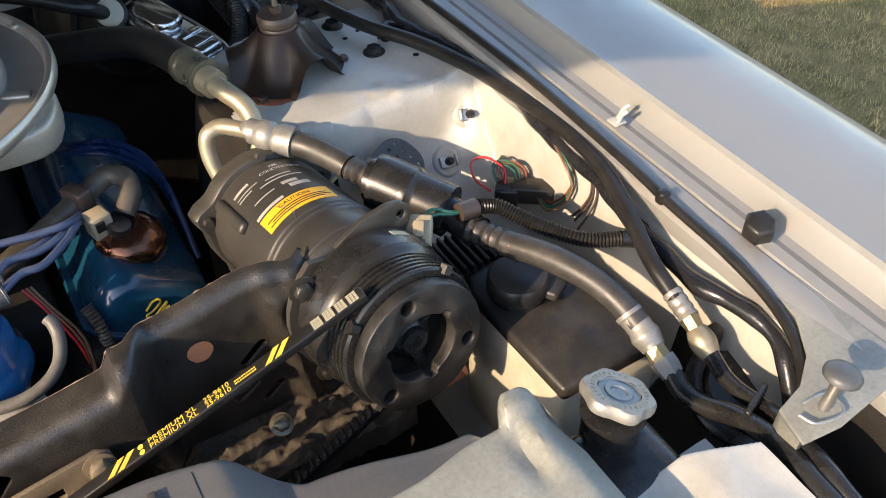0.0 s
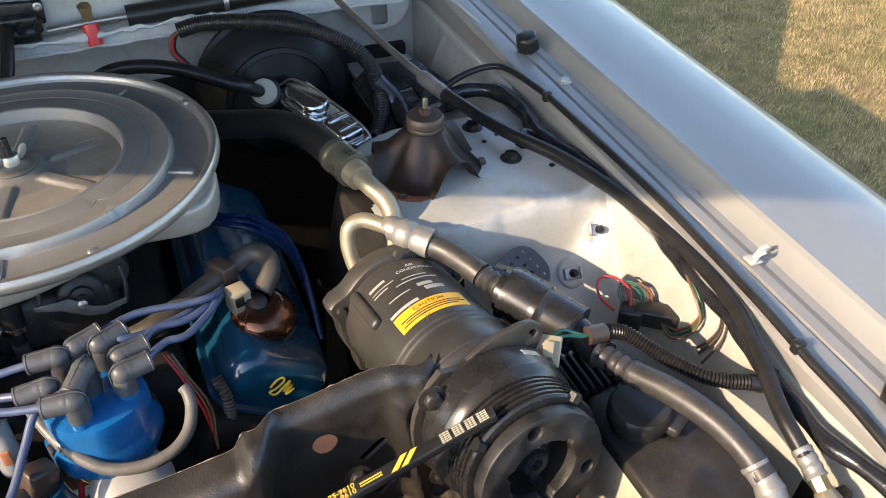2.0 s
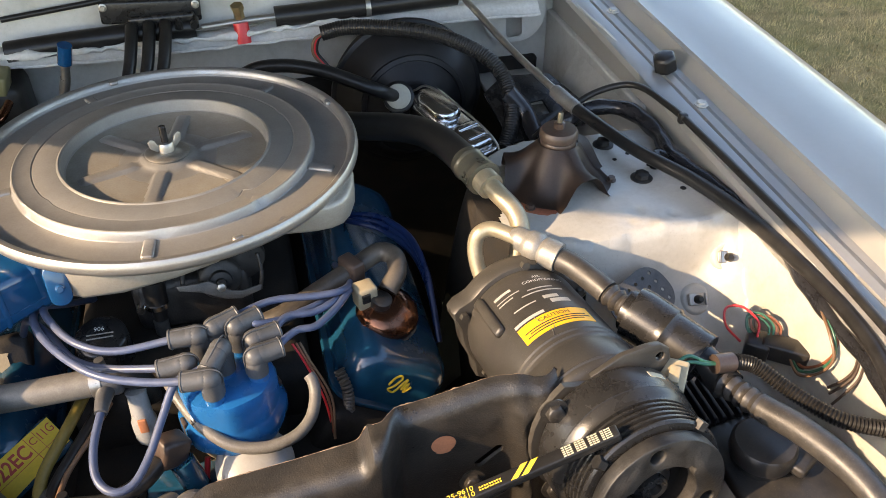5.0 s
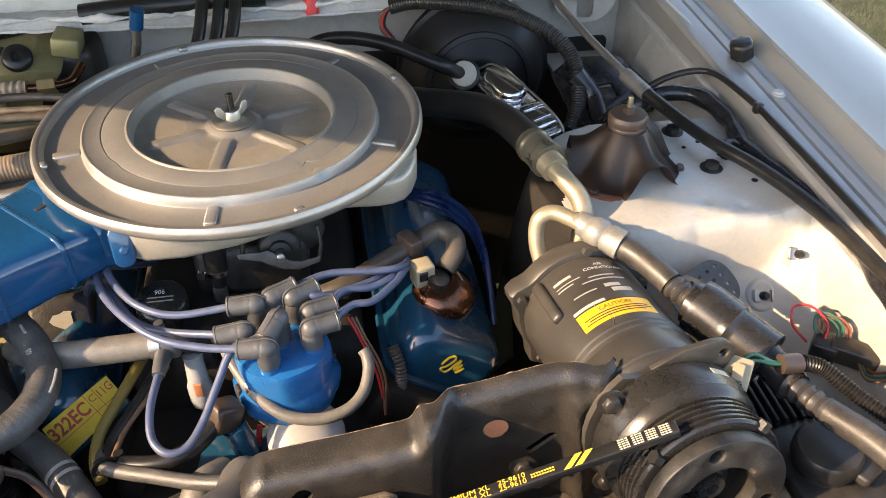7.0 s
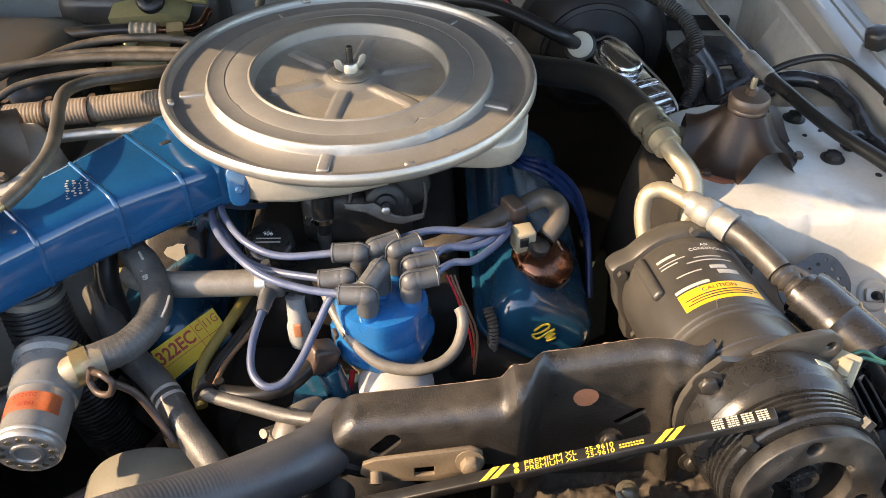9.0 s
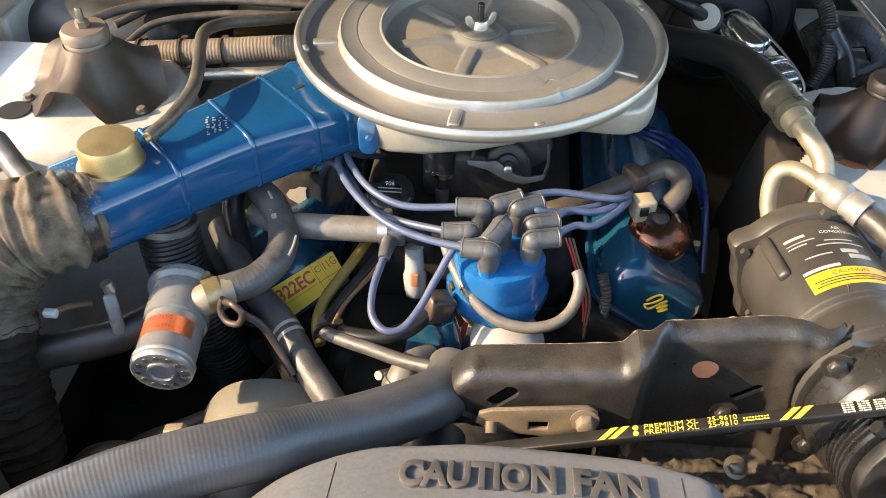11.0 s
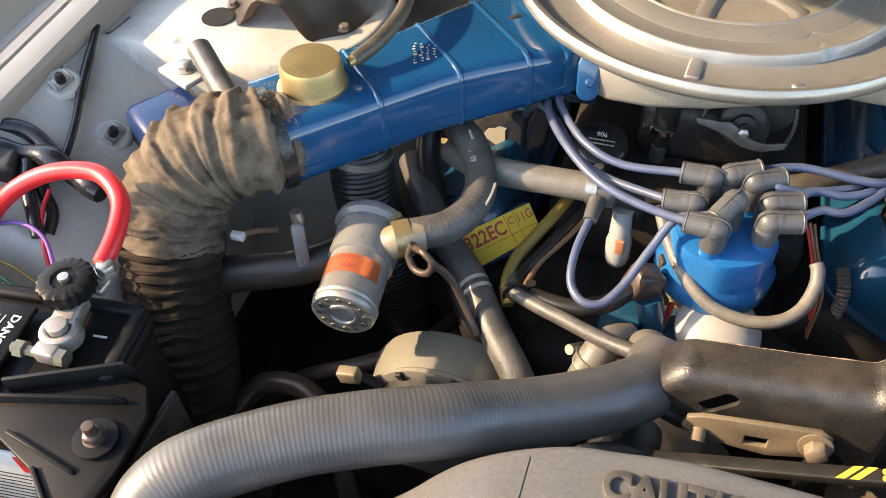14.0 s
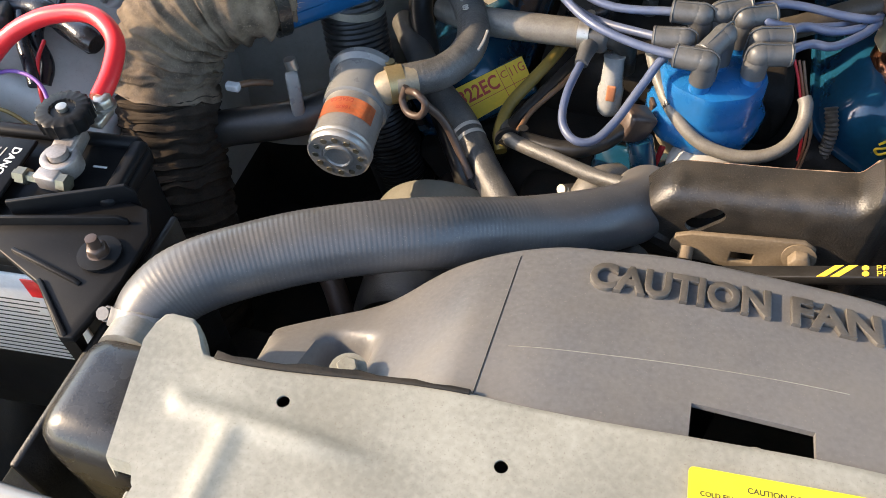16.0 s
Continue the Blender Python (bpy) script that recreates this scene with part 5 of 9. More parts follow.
def through_y(outline, y=0.5):
    return plate(outline, 0.12, Matrix.Translation((0, y + 0.06, 0)) @ Matrix.Rotation(radians(90), 4, "X"))


def slot(x0, z0, x1, z1, r, n=8):
    d = Vector((x1 - x0, z1 - z0)).normalized()
    out = []
    for c, s in (((x1, z1), 1), ((x0, z0), -1)):
        for k in range(n + 1):
            a = math.atan2(d.y * s, d.x * s) - math.pi / 2 + math.pi * k / n
            out.append((c[0] + r * math.cos(a), c[1] + r * math.sin(a)))
    return out


for o in (disc(0.0115, 24, 0.074, 0.917), slot(-0.111, 0.890, -0.098, 0.905, 0.0078), slot(0.108, 0.880, 0.126, 0.896, 0.005), slot(0.095, 0.838, 0.110, 0.848, 0.0065), slot(0.120, 0.822, 0.135, 0.834, 0.005)):
    cut(bro, through_y(o))
bro.data.transform(Matrix.Translation(-Vector(brk.location)))
bro.parent = brk
part("primer_disc", lathe([(0.0125, 0), (0.0125, 0.003), (0, 0.003)], frame_to((0.074, 0.5315, 0.917), (0, -1, 0.05)), 24), M_ORANGE, brk, "orange primer patch behind the hole")
for p in ((0.164, 0.500, 0.968), (0.176, 0.505, 0.852), (0.098, 0.516, 0.874)):
    part("bolt", hexbolt(frame_to(p, (0, -1, 0.1)), 0.0085, 0.008, 1.5), M_BRACKET, brk)
strap = plate([(-0.127, -0.004), (-0.124, 0.008), (-0.113, 0.013), (-0.030, 0.026), (-0.020, 0.020), (-0.018, 0.004), (-0.024, -0.004), (-0.060, -0.016), (-0.114, -0.014)], 0.005, Matrix.Translation((0, 0.488, 0.876)) @ Matrix.Rotation(radians(84), 4, "X"), bevel=0.0012, holes=[[(-0.079, -0.008), (-0.062, -0.006), (-0.062, 0.004), (-0.079, 0.002)]])
part("strap", strap, M_BRACKETDUST, brk, "tan dusty strap below the bracket")
part("bolt", hexbolt(frame_to((-0.031, 0.482, 0.890), (0, -0.97, 0.2)), 0.0085, 0.012, 1.5), M_BRACKETDUST, brk)
part("stud", lathe([(0.0055 + 0.0006 * (k % 2), 0.0015 * k) for k in range(8)] + [(0, 0.012)], frame_to((-0.113, 0.484, 0.874), (0, -0.8, -0.5)), 12), M_BRACKETDUST, brk)
def edge_chip(s):
    return 0.0002 + 0.0018 * max(0, noise.noise(Vector((s * 160, 3, 0))) * 0.6 + noise.noise(Vector((s * 45, 7, 0))) * 0.5)


chips = tube([(x, by(x, zt(x) - 0.017) + 0.017 + 0.022 - 0.0212 * ss(0.0, 0.042, x), zt(x) - 0.0008) for x in lines(-0.125, 0.150, 40)], edge_chip, 6, 4, step=0.0012)
part("chipped_edge", chips, M_CHIP, brk, "rusty chips along the top edge")
part("foot", box((0.06, 0.55, 0.74), (0.12, 0.03, 0.14), 0.006), M_DIRTYBLK, brk)

# ---- belt ----
bl = thing("drive_belt", (0.1, 0.445, 0.85), "black ribbed drive belt with yellow print", "belt")
by0 = 0.4465


def belt_bm(p, q, w=0.0115, t=0.009):
    p, q = Vector(p), Vector(q)
    d = (q - p).normalized()
    up = Vector((-d.z, 0, d.x))
    b = box((0, 0, 0), ((q - p).length, w, t), 0.0015)
    m = Matrix(((d.x, 0, up.x, 0), (0, 1, 0, 0), (d.z, 0, up.z, 0), (0, 0, 0, 1)))
    return _moved(b, Matrix.Translation((p + q) / 2) @ m), d, up


P, Q = (-0.1476, by0, 0.873), (0.197, by0, 0.9925)
b, bd, bup = belt_bm(P, Q)
run = part("upper_run", b, M_RUBBER, bl)
mB = Matrix(((bd.x, 0, bup.x, 0), (0, 1, 0, by0), (bd.z, 0, bup.z, 0), (0, 0, 0, 1)))
mB.translation = Vector((-0.090, by0, 0.893)) + bup * 0.0046
LB = (Vector(Q) - Vector(P)).length


def belt_mark(poly, parent=run):
    part("print_mark", plate(poly, 0.0003, mB), M_YINK, parent)


for c in (0.069, 0.210):
    for k in range(2):
        o = c + k * 0.009
        belt_mark([(o, -0.0052), (o + 0.006, -0.0052), (o + 0.018, 0.0052), (o + 0.012, 0.0052)][::1])
for row, yy in ((0, -0.0046), (1, 0.0007)):
    for s, xx in (("PREMIUM XL", 0.107), ("25-9610", 0.157)):
        part("lettering", text_bm(s, 0.0064, mB @ Matrix.Translation((xx, yy, 0.0001)), 0.00015, squeeze=1.2 if s[0] == "P" else 1.08), M_YINK, run)
    belt_mark(disc(0.0024, 10, 0.1005, yy + 0.002))
for g in range(4):
    for k in range(3):
        for j in range(5):
            x0, y0 = 0.2560 + 0.0112 * g + 0.0030 * k, -0.0048 + 0.0020 * j
            part("print_mark", plate([(x0, y0), (x0 + 0.0024, y0), (x0 + 0.0024, y0 + 0.0010), (x0, y0 + 0.0010)], 0.0003, mB), M_CREAMINK, run)
for k in range(9):
    for j in range(2):
        belt_mark([(0.184 + 0.0022 * k, -0.0025 + 0.0024 * j), (0.1856 + 0.0022 * k, -0.0025 + 0.0024 * j), (0.1856 + 0.0022 * k, -0.0012 + 0.0024 * j), (0.184 + 0.0022 * k, -0.0012 + 0.0024 * j)])
b2, d2, u2 = belt_bm((0.225, by0, 0.862), (-0.05, by0, 0.700))
low = part("lower_run", b2, M_RUBBER, bl)
for k in range(40):
    c = Vector((0.225, by0, 0.862)).lerp(Vector((-0.05, by0, 0.70)), k / 40) - u2 * 0.0055
    part("cog", box(tuple(c), (0.0035, 0.0105, 0.004), 0.0006, Matrix(((d2.x, 0, u2.x), (0, 1, 0), (d2.z, 0, u2.z)))), M_RUBBER, low)
idl = thing("idler_pulley", (-0.165, 0.46, 0.81), "dark steel idler pulley behind the fan shroud", "pulley")
part("rim", lathe([(0.03, 0), (0.045, 0.001), (0.045, 0.004), (0.040, 0.010), (0.045, 0.016), (0.045, 0.019), (0.03, 0.02)], frame_to((-0.165, 0.4375, 0.822), (0, 1, 0)), 40), M_DIRTYBLK, idl)
part("hub", lathe([(0.012, -0.004), (0.03, 0.0), (0.03, 0.06), (0, 0.06)], frame_to((-0.165, 0.4375, 0.822), (0, 1, 0)), 24), M_DIRTYBLK, idl)

# ---- refrigerant hoses ----
sh = thing("suction_hose", (0.19, 0.90, 0.94), "fat black suction hose with a crimped ferrule and aluminium elbow", "hose")
part("rubber", tube([(0.02, 1.13, 0.93), (0.083, 1.078, 0.945), (0.149, 1.025, 0.960), (0.178, 0.970, 0.970), (0.194, 0.905, 0.976), (0.198, 0.889, 0.977)], 0.0195, 20, 6), M_RUBBER, sh)
part("ferrule", tube([(0.195, 0.900, 0.976), (0.207, 0.858, 0.974)], lambda s: 0.0208 + (0.0012 if 0.006 < s < 0.012 or s > 0.034 else 0), 24, 24), M_FERRULE, sh)
part("collar", tube([(0.206, 0.858, 0.974), (0.211, 0.842, 0.972)], 0.0165, 20, 3), M_ALU, sh)
part("elbow", tube([(0.208, 0.852, 0.973), (0.216, 0.828, 0.970), (0.228, 0.803, 0.960), (0.231, 0.787, 0.944), (0.226, 0.775, 0.92), (0.222, 0.765, 0.90), (0.216, 0.742, 0.892)], 0.0115, 16, 6), M_ALU, sh)
dh = thing("discharge_hose", (0.25, 0.70, 0.94), "aluminium discharge pipe crimped to a black hose with a muffler", "hose")
part("pipe", tube([(0.178, 0.735, 0.90), (0.171, 0.755, 0.925), (0.170, 0.766, 0.945), (0.175, 0.770, 0.961), (0.189, 0.768, 0.967), (0.205, 0.755, 0.966), (0.222, 0.733, 0.965)], 0.0088, 16, 6), M_ALU, dh)
part("ferrule", tube([(0.214, 0.744, 0.966), (0.2165, 0.741, 0.966), (0.234, 0.719, 0.964), (0.246, 0.706, 0.962)], lambda s: 0.0135 if s < 0.012 or 0.026 < s < 0.031 else 0.0165, 24, 8), M_CRIMP, dh)
part("rubber", tube([(0.243, 0.709, 0.962), (0.258, 0.690, 0.960), (0.272, 0.664, 0.956), (0.279, 0.650, 0.953)], 0.0132, 18, 6), M_DUSTHOSE, dh)
part("crimp", tube([(0.276, 0.656, 0.954), (0.284, 0.640, 0.951), (0.294, 0.622, 0.948)], lambda s: 0.0118 + 0.0016 * math.sin(s * 2 * math.pi / 0.009), 18, 10), M_DUSTHOSE, dh)
part("muffler", tube([(0.291, 0.628, 0.947), (0.293, 0.625, 0.947), (0.297, 0.619, 0.946), (0.302, 0.613, 0.9455), (0.318, 0.590, 0.940), (0.335, 0.566, 0.934), (0.340, 0.559, 0.9325), (0.342, 0.556, 0.932)],
                    lambda s: 0.014 if s < 0.002 else 0.0225 if s < 0.008 else 0.0285 if s < 0.045 else 0.0295 if s < 0.050 else 0.0265, 28, 8), M_BLACK, dh, "smooth black muffler can")
part("neck", tube([(0.338, 0.562, 0.933), (0.350, 0.538, 0.926), (0.353, 0.524, 0.924)], 0.017, 16, 4), M_BLACK, dh)
part("lower_crimp", tube([(0.348, 0.527, 0.928), (0.357, 0.500, 0.932), (0.366, 0.474, 0.936)], lambda s: 0.0120 + 0.0014 * math.sin(s * 2 * math.pi / 0.010), 18, 10), M_DUSTHOSE, dh)
part("lower_hose", tube([(0.362, 0.484, 0.935), (0.379, 0.446, 0.940), (0.393, 0.407, 0.940), (0.401, 0.375, 0.934), (0.405, 0.349, 0.924)], lambda s: 0.0128 - 0.0012 * ss(0.06, 0.13, s), 20, 6), M_DUSTHOSE, dh)
part("silver_crimp", tube([(0.403, 0.362, 0.929), (0.4035, 0.358, 0.927), (0.405, 0.349, 0.923), (0.4055, 0.339, 0.918), (0.406, 0.333, 0.915), (0.406, 0.328, 0.913)], lambda s: 0.0128 if s < 0.004 else 0.0118 if s < 0.016 else 0.0135 - 0.0025 * abs(s - 0.025) / 0.01, 24, 8), M_CRIMP, dh)
part("nut", tube([(0.406, 0.331, 0.914), (0.4065, 0.318, 0.908)], 0.0094, 6, 2), M_GOLD, dh)
part("fitting", tube([(0.4065, 0.319, 0.9085), (0.408, 0.304, 0.901)], lambda s: 0.0118 - 0.25 * max(0, s - 0.009), 6, 4), M_CRIMP, dh)
part("line", tube([(0.408, 0.306, 0.902), (0.405, 0.288, 0.898), (0.406, 0.268, 0.902), (0.411, 0.246, 0.912), (0.412, 0.222, 0.922), (0.409, 0.195, 0.930), (0.400, 0.165, 0.938), (0.396, 0.13, 0.935), (0.395, 0.08, 0.90), (0.394, 0.05, 0.84)], 0.0090, 16, 6), M_BLACK, dh)
lq = thing("liquid_line", (0.47, 0.75, 0.94), "long black refrigerant liquid hose along the fender rail", "hose")
part("metal_tube", tube([(0.317, 1.365, 1.004), (0.354, 1.21, 0.973), (0.388, 1.062, 0.956)], 0.0055, 12, 5), M_STEEL, lq)
part("crimp", tube([(0.382, 1.085, 0.958), (0.395, 1.030, 0.954)], lambda s: 0.0105 + 0.0008 * math.sin(s * 2 * math.pi / 0.008), 16, 16), M_CRIMP, lq)
part("rubber", tube([(0.394, 1.035, 0.9545), (0.424, 0.909, 0.957), (0.462, 0.823, 0.957), (0.486, 0.735, 0.957), (0.497, 0.640, 0.956), (0.4995, 0.571, 0.955), (0.491, 0.506, 0.955), (0.470, 0.447, 0.954), (0.451, 0.390, 0.944), (0.448, 0.350, 0.930)], lambda s: 0.0088 - 0.0010 * ss(0.3, 0.7, s), 16, 7), M_RUBBER, lq)
part("lower_crimp", tube([(0.449, 0.358, 0.932), (0.448, 0.333, 0.923)], lambda s: 0.0090 + 0.0006 * math.sin(s * 2 * math.pi / 0.008), 16, 14), M_CRIMP, lq)
part("nut", tube([(0.448, 0.334, 0.923), (0.447, 0.322, 0.918)], 0.0078, 6, 2), M_GOLD, lq)
part("fitting", tube([(0.447, 0.323, 0.9185), (0.4465, 0.316, 0.915), (0.446, 0.306, 0.910), (0.4455, 0.299, 0.908)], lambda s: 0.0088 + 0.0035 * math.sin(min(1, s / 0.026) * math.pi), 8, 4), M_ALU, lq)
part("line", tube([(0.446, 0.302, 0.909), (0.441, 0.280, 0.905), (0.438, 0.262, 0.907), (0.437, 0.240, 0.913), (0.430, 0.212, 0.926), (0.419, 0.18, 0.937), (0.410, 0.15, 0.942), (0.407, 0.10, 0.925), (0.405, 0.05, 0.86)], 0.0074, 14, 6), M_BLACK, lq)
part("tie", box((0.427, 0.238, 0.920), (0.036, 0.005, 0.022), 0.0015, Matrix.Rotation(radians(20), 3, "Z")), M_BLACK, lq)

# ---- wiring along the fender ----
hn = thing("wiring_harness", (0.48, 0.80, 0.94), "black taped wiring harness lying along the fender rail", "wiring harness")
part("loom", tube([(0.355, 1.06, 0.90), (0.380, 1.035, 0.935), (0.426, 1.046, 0.945), (0.470, 1.022, 0.948), (0.482, 0.955, 0.948), (0.473, 0.885, 0.948), (0.494, 0.799, 0.947), (0.508, 0.694, 0.944), (0.500, 0.618, 0.938), (0.497, 0.566, 0.934), (0.494, 0.505, 0.932), (0.484, 0.452, 0.930), (0.481, 0.410, 0.930), (0.476, 0.358, 0.930), (0.483, 0.325, 0.932), (0.488, 0.298, 0.932), (0.486, 0.265, 0.925), (0.470, 0.23, 0.90)],
                  lambda s: 0.0115 - 0.0035 * ss(0.45, 0.65, s) + 0.0008 * math.sin(s * 130) + 0.0006 * math.sin(s * 47), 14, 12), M_VINYL, hn)
part("branch", tube([(0.470, 0.88, 0.944), (0.458, 0.90, 0.944), (0.447, 0.885, 0.942)], 0.011, 10, 4), M_VINYL, hn)
for i, (mtl, dx) in enumerate(((M_ORANGEW, 0), (M_REDW, 0.007), (M_GREENW, -0.006), (M_WHITEPL, 0.011), (M_BROWNW, -0.011), (M_ORANGEW, 0.015))):
    part("wire", tube([(0.494 + 0.3 * dx, 0.585, 0.938), (0.495 + dx, 0.562 + 0.5 * dx, 0.930), (0.494 + dx, 0.552 + dx, 0.912), (0.488 + dx, 0.557 + dx, 0.888), (0.481 + dx, 0.573 + 0.8 * dx, 0.870), (0.480 + 0.5 * dx, 0.590, 0.872)], 0.0016, 6, 6), mtl, hn)
thn = thing("washer_hose", (0.50, 0.65, 0.95), "thin black washer tube along the fender rail", "hose")
part("tube", tube([(0.345, 1.06, 0.90), (0.371, 1.045, 0.935), (0.427, 1.052, 0.965), (0.480, 1.035, 0.980), (0.496, 0.956, 0.984), (0.503, 0.885, 0.981), (0.507, 0.786, 0.978), (0.510, 0.667, 0.974), (0.508, 0.580, 0.971), (0.503, 0.485, 0.969), (0.500, 0.420, 0.964), (0.499, 0.355, 0.960), (0.494, 0.293, 0.953), (0.480, 0.251, 0.946), (0.455, 0.219, 0.935), (0.45, 0.20, 0.91)], 0.0048, 10, 6), M_RUBBER, thn)
for p in ((0.4995, 0.925, 0.982), (0.5005, 0.434, 0.9655)):
    part("clip", box(p, (0.012, 0.010, 0.014), 0.0025), M_RUBBER, thn)

# plug with coloured wires on the apron
plg = thing("wire_connector", (0.475, 0.60, 0.85), "dark plastic plug with looped coloured wires on the white apron", "connector")
part("shell", box((0.475, 0.598, 0.872), (0.05, 0.024, 0.022), 0.003, Matrix.Rotation(radians(-38), 3, "Z")), M_DARKPL, plg)
part("half", box((0.452, 0.615, 0.868), (0.026, 0.03, 0.026), 0.003, Matrix.Rotation(radians(-38), 3, "Z")), M_DARKPL, plg)
LOOP = [Vector(p) for p in ((0.448, 0.618, 0.872), (0.436, 0.635, 0.885), (0.440, 0.648, 0.900), (0.456, 0.640, 0.905), (0.468, 0.622, 0.895), (0.464, 0.612, 0.880))]
for mtl, dx, sc in ((M_REDW, -0.013, 0.95), (M_GREENW, 0.003, 0.62), (M_ORANGEW, 0.009, 0.68), (M_GREENW, 0.006, 0.74), (M_BROWNW, 0.012, 0.60), (M_ORANGEW, 0.0145, 0.66)):
    c = Vector((0.452, 0.620, 0.879))
    part("wire", tube([c + (p - c) * sc + Vector((dx, -0.3 * dx, 0)) for p in LOOP], 0.0014, 6, 6), mtl, plg)
for q in range(3):
    o = 0.004 * q + 0.003 * (q == 2)
    pts = [(0.497, 0.530 - o, 0.930), (0.493 - 0.2 * o, 0.522 - o, 0.913), (0.486 - 0.5 * o, 0.524 - 1.3 * o, 0.897), (0.479 - 0.9 * o, 0.531 - 1.9 * o, 0.882)]
    part("lead", tube([(x, y, max(z, apron_l(x, y) + 0.003)) for x, y, z in pts], 0.0015, 6, 6), M_RUSTY, plg)

# clips on the apron
def speed_clip(m):
    root = thing("apron_clip", (0, 0, 0), "dark rubber-plugged clip in the white apron panel", "clip", "apron clips")
    part("embossed_ring", lathe([(0.020, -0.004), (0.0175, 0.0002), (0.015, 0.0012), (0.0130, 0.0004), (0, 0.0004)], seg=32), M_BAY, root)
    part("spring_plate", plate(rounded(0.024, 0.015, 0.003), 0.0022, Matrix.Translation((0, 0, 0.0008)), bevel=0.0006), M_STEEL, root, "dull metal spring plate")
    for sx in (-1, 1):
        part("plate_lip", box((0.010 * sx, 0, 0.0042), (0.003, 0.014, 0.004), 0.0008), M_STEEL, root)
    part("plug", lathe([(0.0052, 0.002), (0.0055, 0.008), (0.0045, 0.010), (0.0045, 0.0125), (0.003, 0.0150), (0, 0.015)], seg=14), M_RUBBER, root)
    root.matrix_basis = m
    return root


c1 = speed_clip(frame_to((0.478, 0.735, 0.897), (-0.25, -0.75, 0.6)))
copy_thing(c1, frame_to((0.437, 0.718, 0.853), (-0.1, -0.75, 0.65)))
copy_thing(c1, frame_to((-0.797, 0.665, 0.944), (0.3, -0.25, 1), 20))
copy_thing(c1, frame_to((-0.737, 0.644, 0.903), (0.5, -0.25, 1), 20))
pf = plate(rounded(0.085, 0.06, 0.025, 6), 0.0015, frame_to((0.352, 0.70, 0.885), (0.1, -0.55, 0.8), 20), holes=[disc(0.0022, 8, 0.012 * (i - 2.5), 0.012 * (j - 1.5)) for i in range(6) for j in range(4)])
pfo = thing("perforated_shield", (0.352, 0.70, 0.86), "grey perforated metal shield by the compressor", "shield")
part("sheet", pf, M_GREYHOSE, pfo)
part("foot", box((0.372, 0.725, 0.875), (0.02, 0.03, 0.02), 0.003), M_GREYHOSE, pfo)

# ---- washer and coolant tank ----
tank = thing("reservoir_tank", (0.39, 0.43, 0.70), "cream plastic reservoir tank with a dark dusty top", "reservoir")
tp = [(0.330, 0.350), (0.445, 0.350), (0.455, 0.37), (0.440, 0.43), (0.425, 0.515), (0.41, 0.53), (0.335, 0.515), (0.326, 0.49)]
part("tank_body", plate([(x * 0.985 + 0.0057, y * 0.985 + 0.0065) for x, y in tp], 0.17, Matrix.Translation((0, 0, 0.70)), bevel=0.006), M_CREAMPL, tank)
part("tank_top", plate(tp, 0.018, Matrix.Translation((0, 0, 0.864)), bevel=0.005), M_DARKPL, tank, "dark dusty tank cover")
part("spout", lathe([(0.026, 0.88), (0.026, 0.893)], Matrix.Translation((0.363, 0.468, 0)), 28), M_DARKPL, tank)
part("cap", lathe([(0.029, 0.890), (0.030, 0.893), (0.030, 0.904), (0.027, 0.908), (0, 0.909)], Matrix.Translation((0.363, 0.468, 0)), 36), M_DARKPL, tank, "round dark filler cap")
part("cap_strap", box((0.388, 0.452, 0.8935), (0.03, 0.03, 0.012), 0.004, Matrix.Rotation(radians(30), 3, "Z")), M_DARKPL, tank)
fin = thing("finned_cover", (0.34, 0.56, 0.80), "black ribbed plastic cover beside the compressor", "cover")
part("block", box((0.345, 0.548, 0.83), (0.085, 0.06, 0.10), 0.006), M_DARKPL, fin)
for k in range(9):
    part("fin", box((0.309 + 0.009 * k, 0.545, 0.882), (0.004, 0.055, 0.012), 0.001), M_BOOSTER, fin)

# ---- radiator ----
rad = thing("radiator", (-0.09, 0.235, 0.55), "black crossflow radiator behind the support panel", "radiator")
part("core", box((-0.09, 0.215, 0.72), (0.70, 0.05, 0.40), 0.004), M_BLACK, rad)
part("side_tank", box((-0.452, 0.212, 0.74), (0.085, 0.085, 0.42), 0.022, seg=4), M_BLACK, rad, "glossy black side tank")
part("side_tank", box((0.300, 0.250, 0.74), (0.085, 0.075, 0.40), 0.018, seg=4), M_BLACK, rad, "glossy black side tank")
part("filler_neck", lathe([(0.022, 0.92), (0.022, 0.962), (0.0245, 0.964), (0.0245, 0.969), (0.018, 0.970)], Matrix.Translation((0.306, 0.271, 0)), 32), M_BLACK, rad)
part("hose_neck", tube([(-0.468, 0.245, 0.93), (-0.470, 0.275, 0.925)], 0.0215, 20, 3), M_CAPALU, rad, "dull grey hose neck")
mR = frame_to((0.306, 0.271, 0.972), (0.33, 0.12, 0.94), 20) @ Matrix.Scale(0.88, 4) @ Matrix.Translation((0, 0, -0.972))
rcap = part("cap", lathe([(0.0265, 0.974), (0.0290, 0.9745), (0.0300, 0.978), (0.0298, 0.9825), (0.0285, 0.9850), (0.0268, 0.9858), (0.0185, 0.9858), (0.0178, 0.9852)], mR, 96, wave=lambda a, h: (1 + 0.06 * math.cos(6 * a)) if h < 0.9856 else 1, caps=False), M_CAPALU, rad, "worn silver radiator cap with six lobes", 40)
part("cap_well", lathe([(0.0178, 0.9852), (0.0165, 0.9838), (0.0125, 0.9838), (0.0115, 0.9850), (0.0075, 0.9850), (0.0065, 0.9835), (0, 0.9835)], mR, 48, caps=False), M_CAPWELL, rcap, "blue-grey sunken centre")
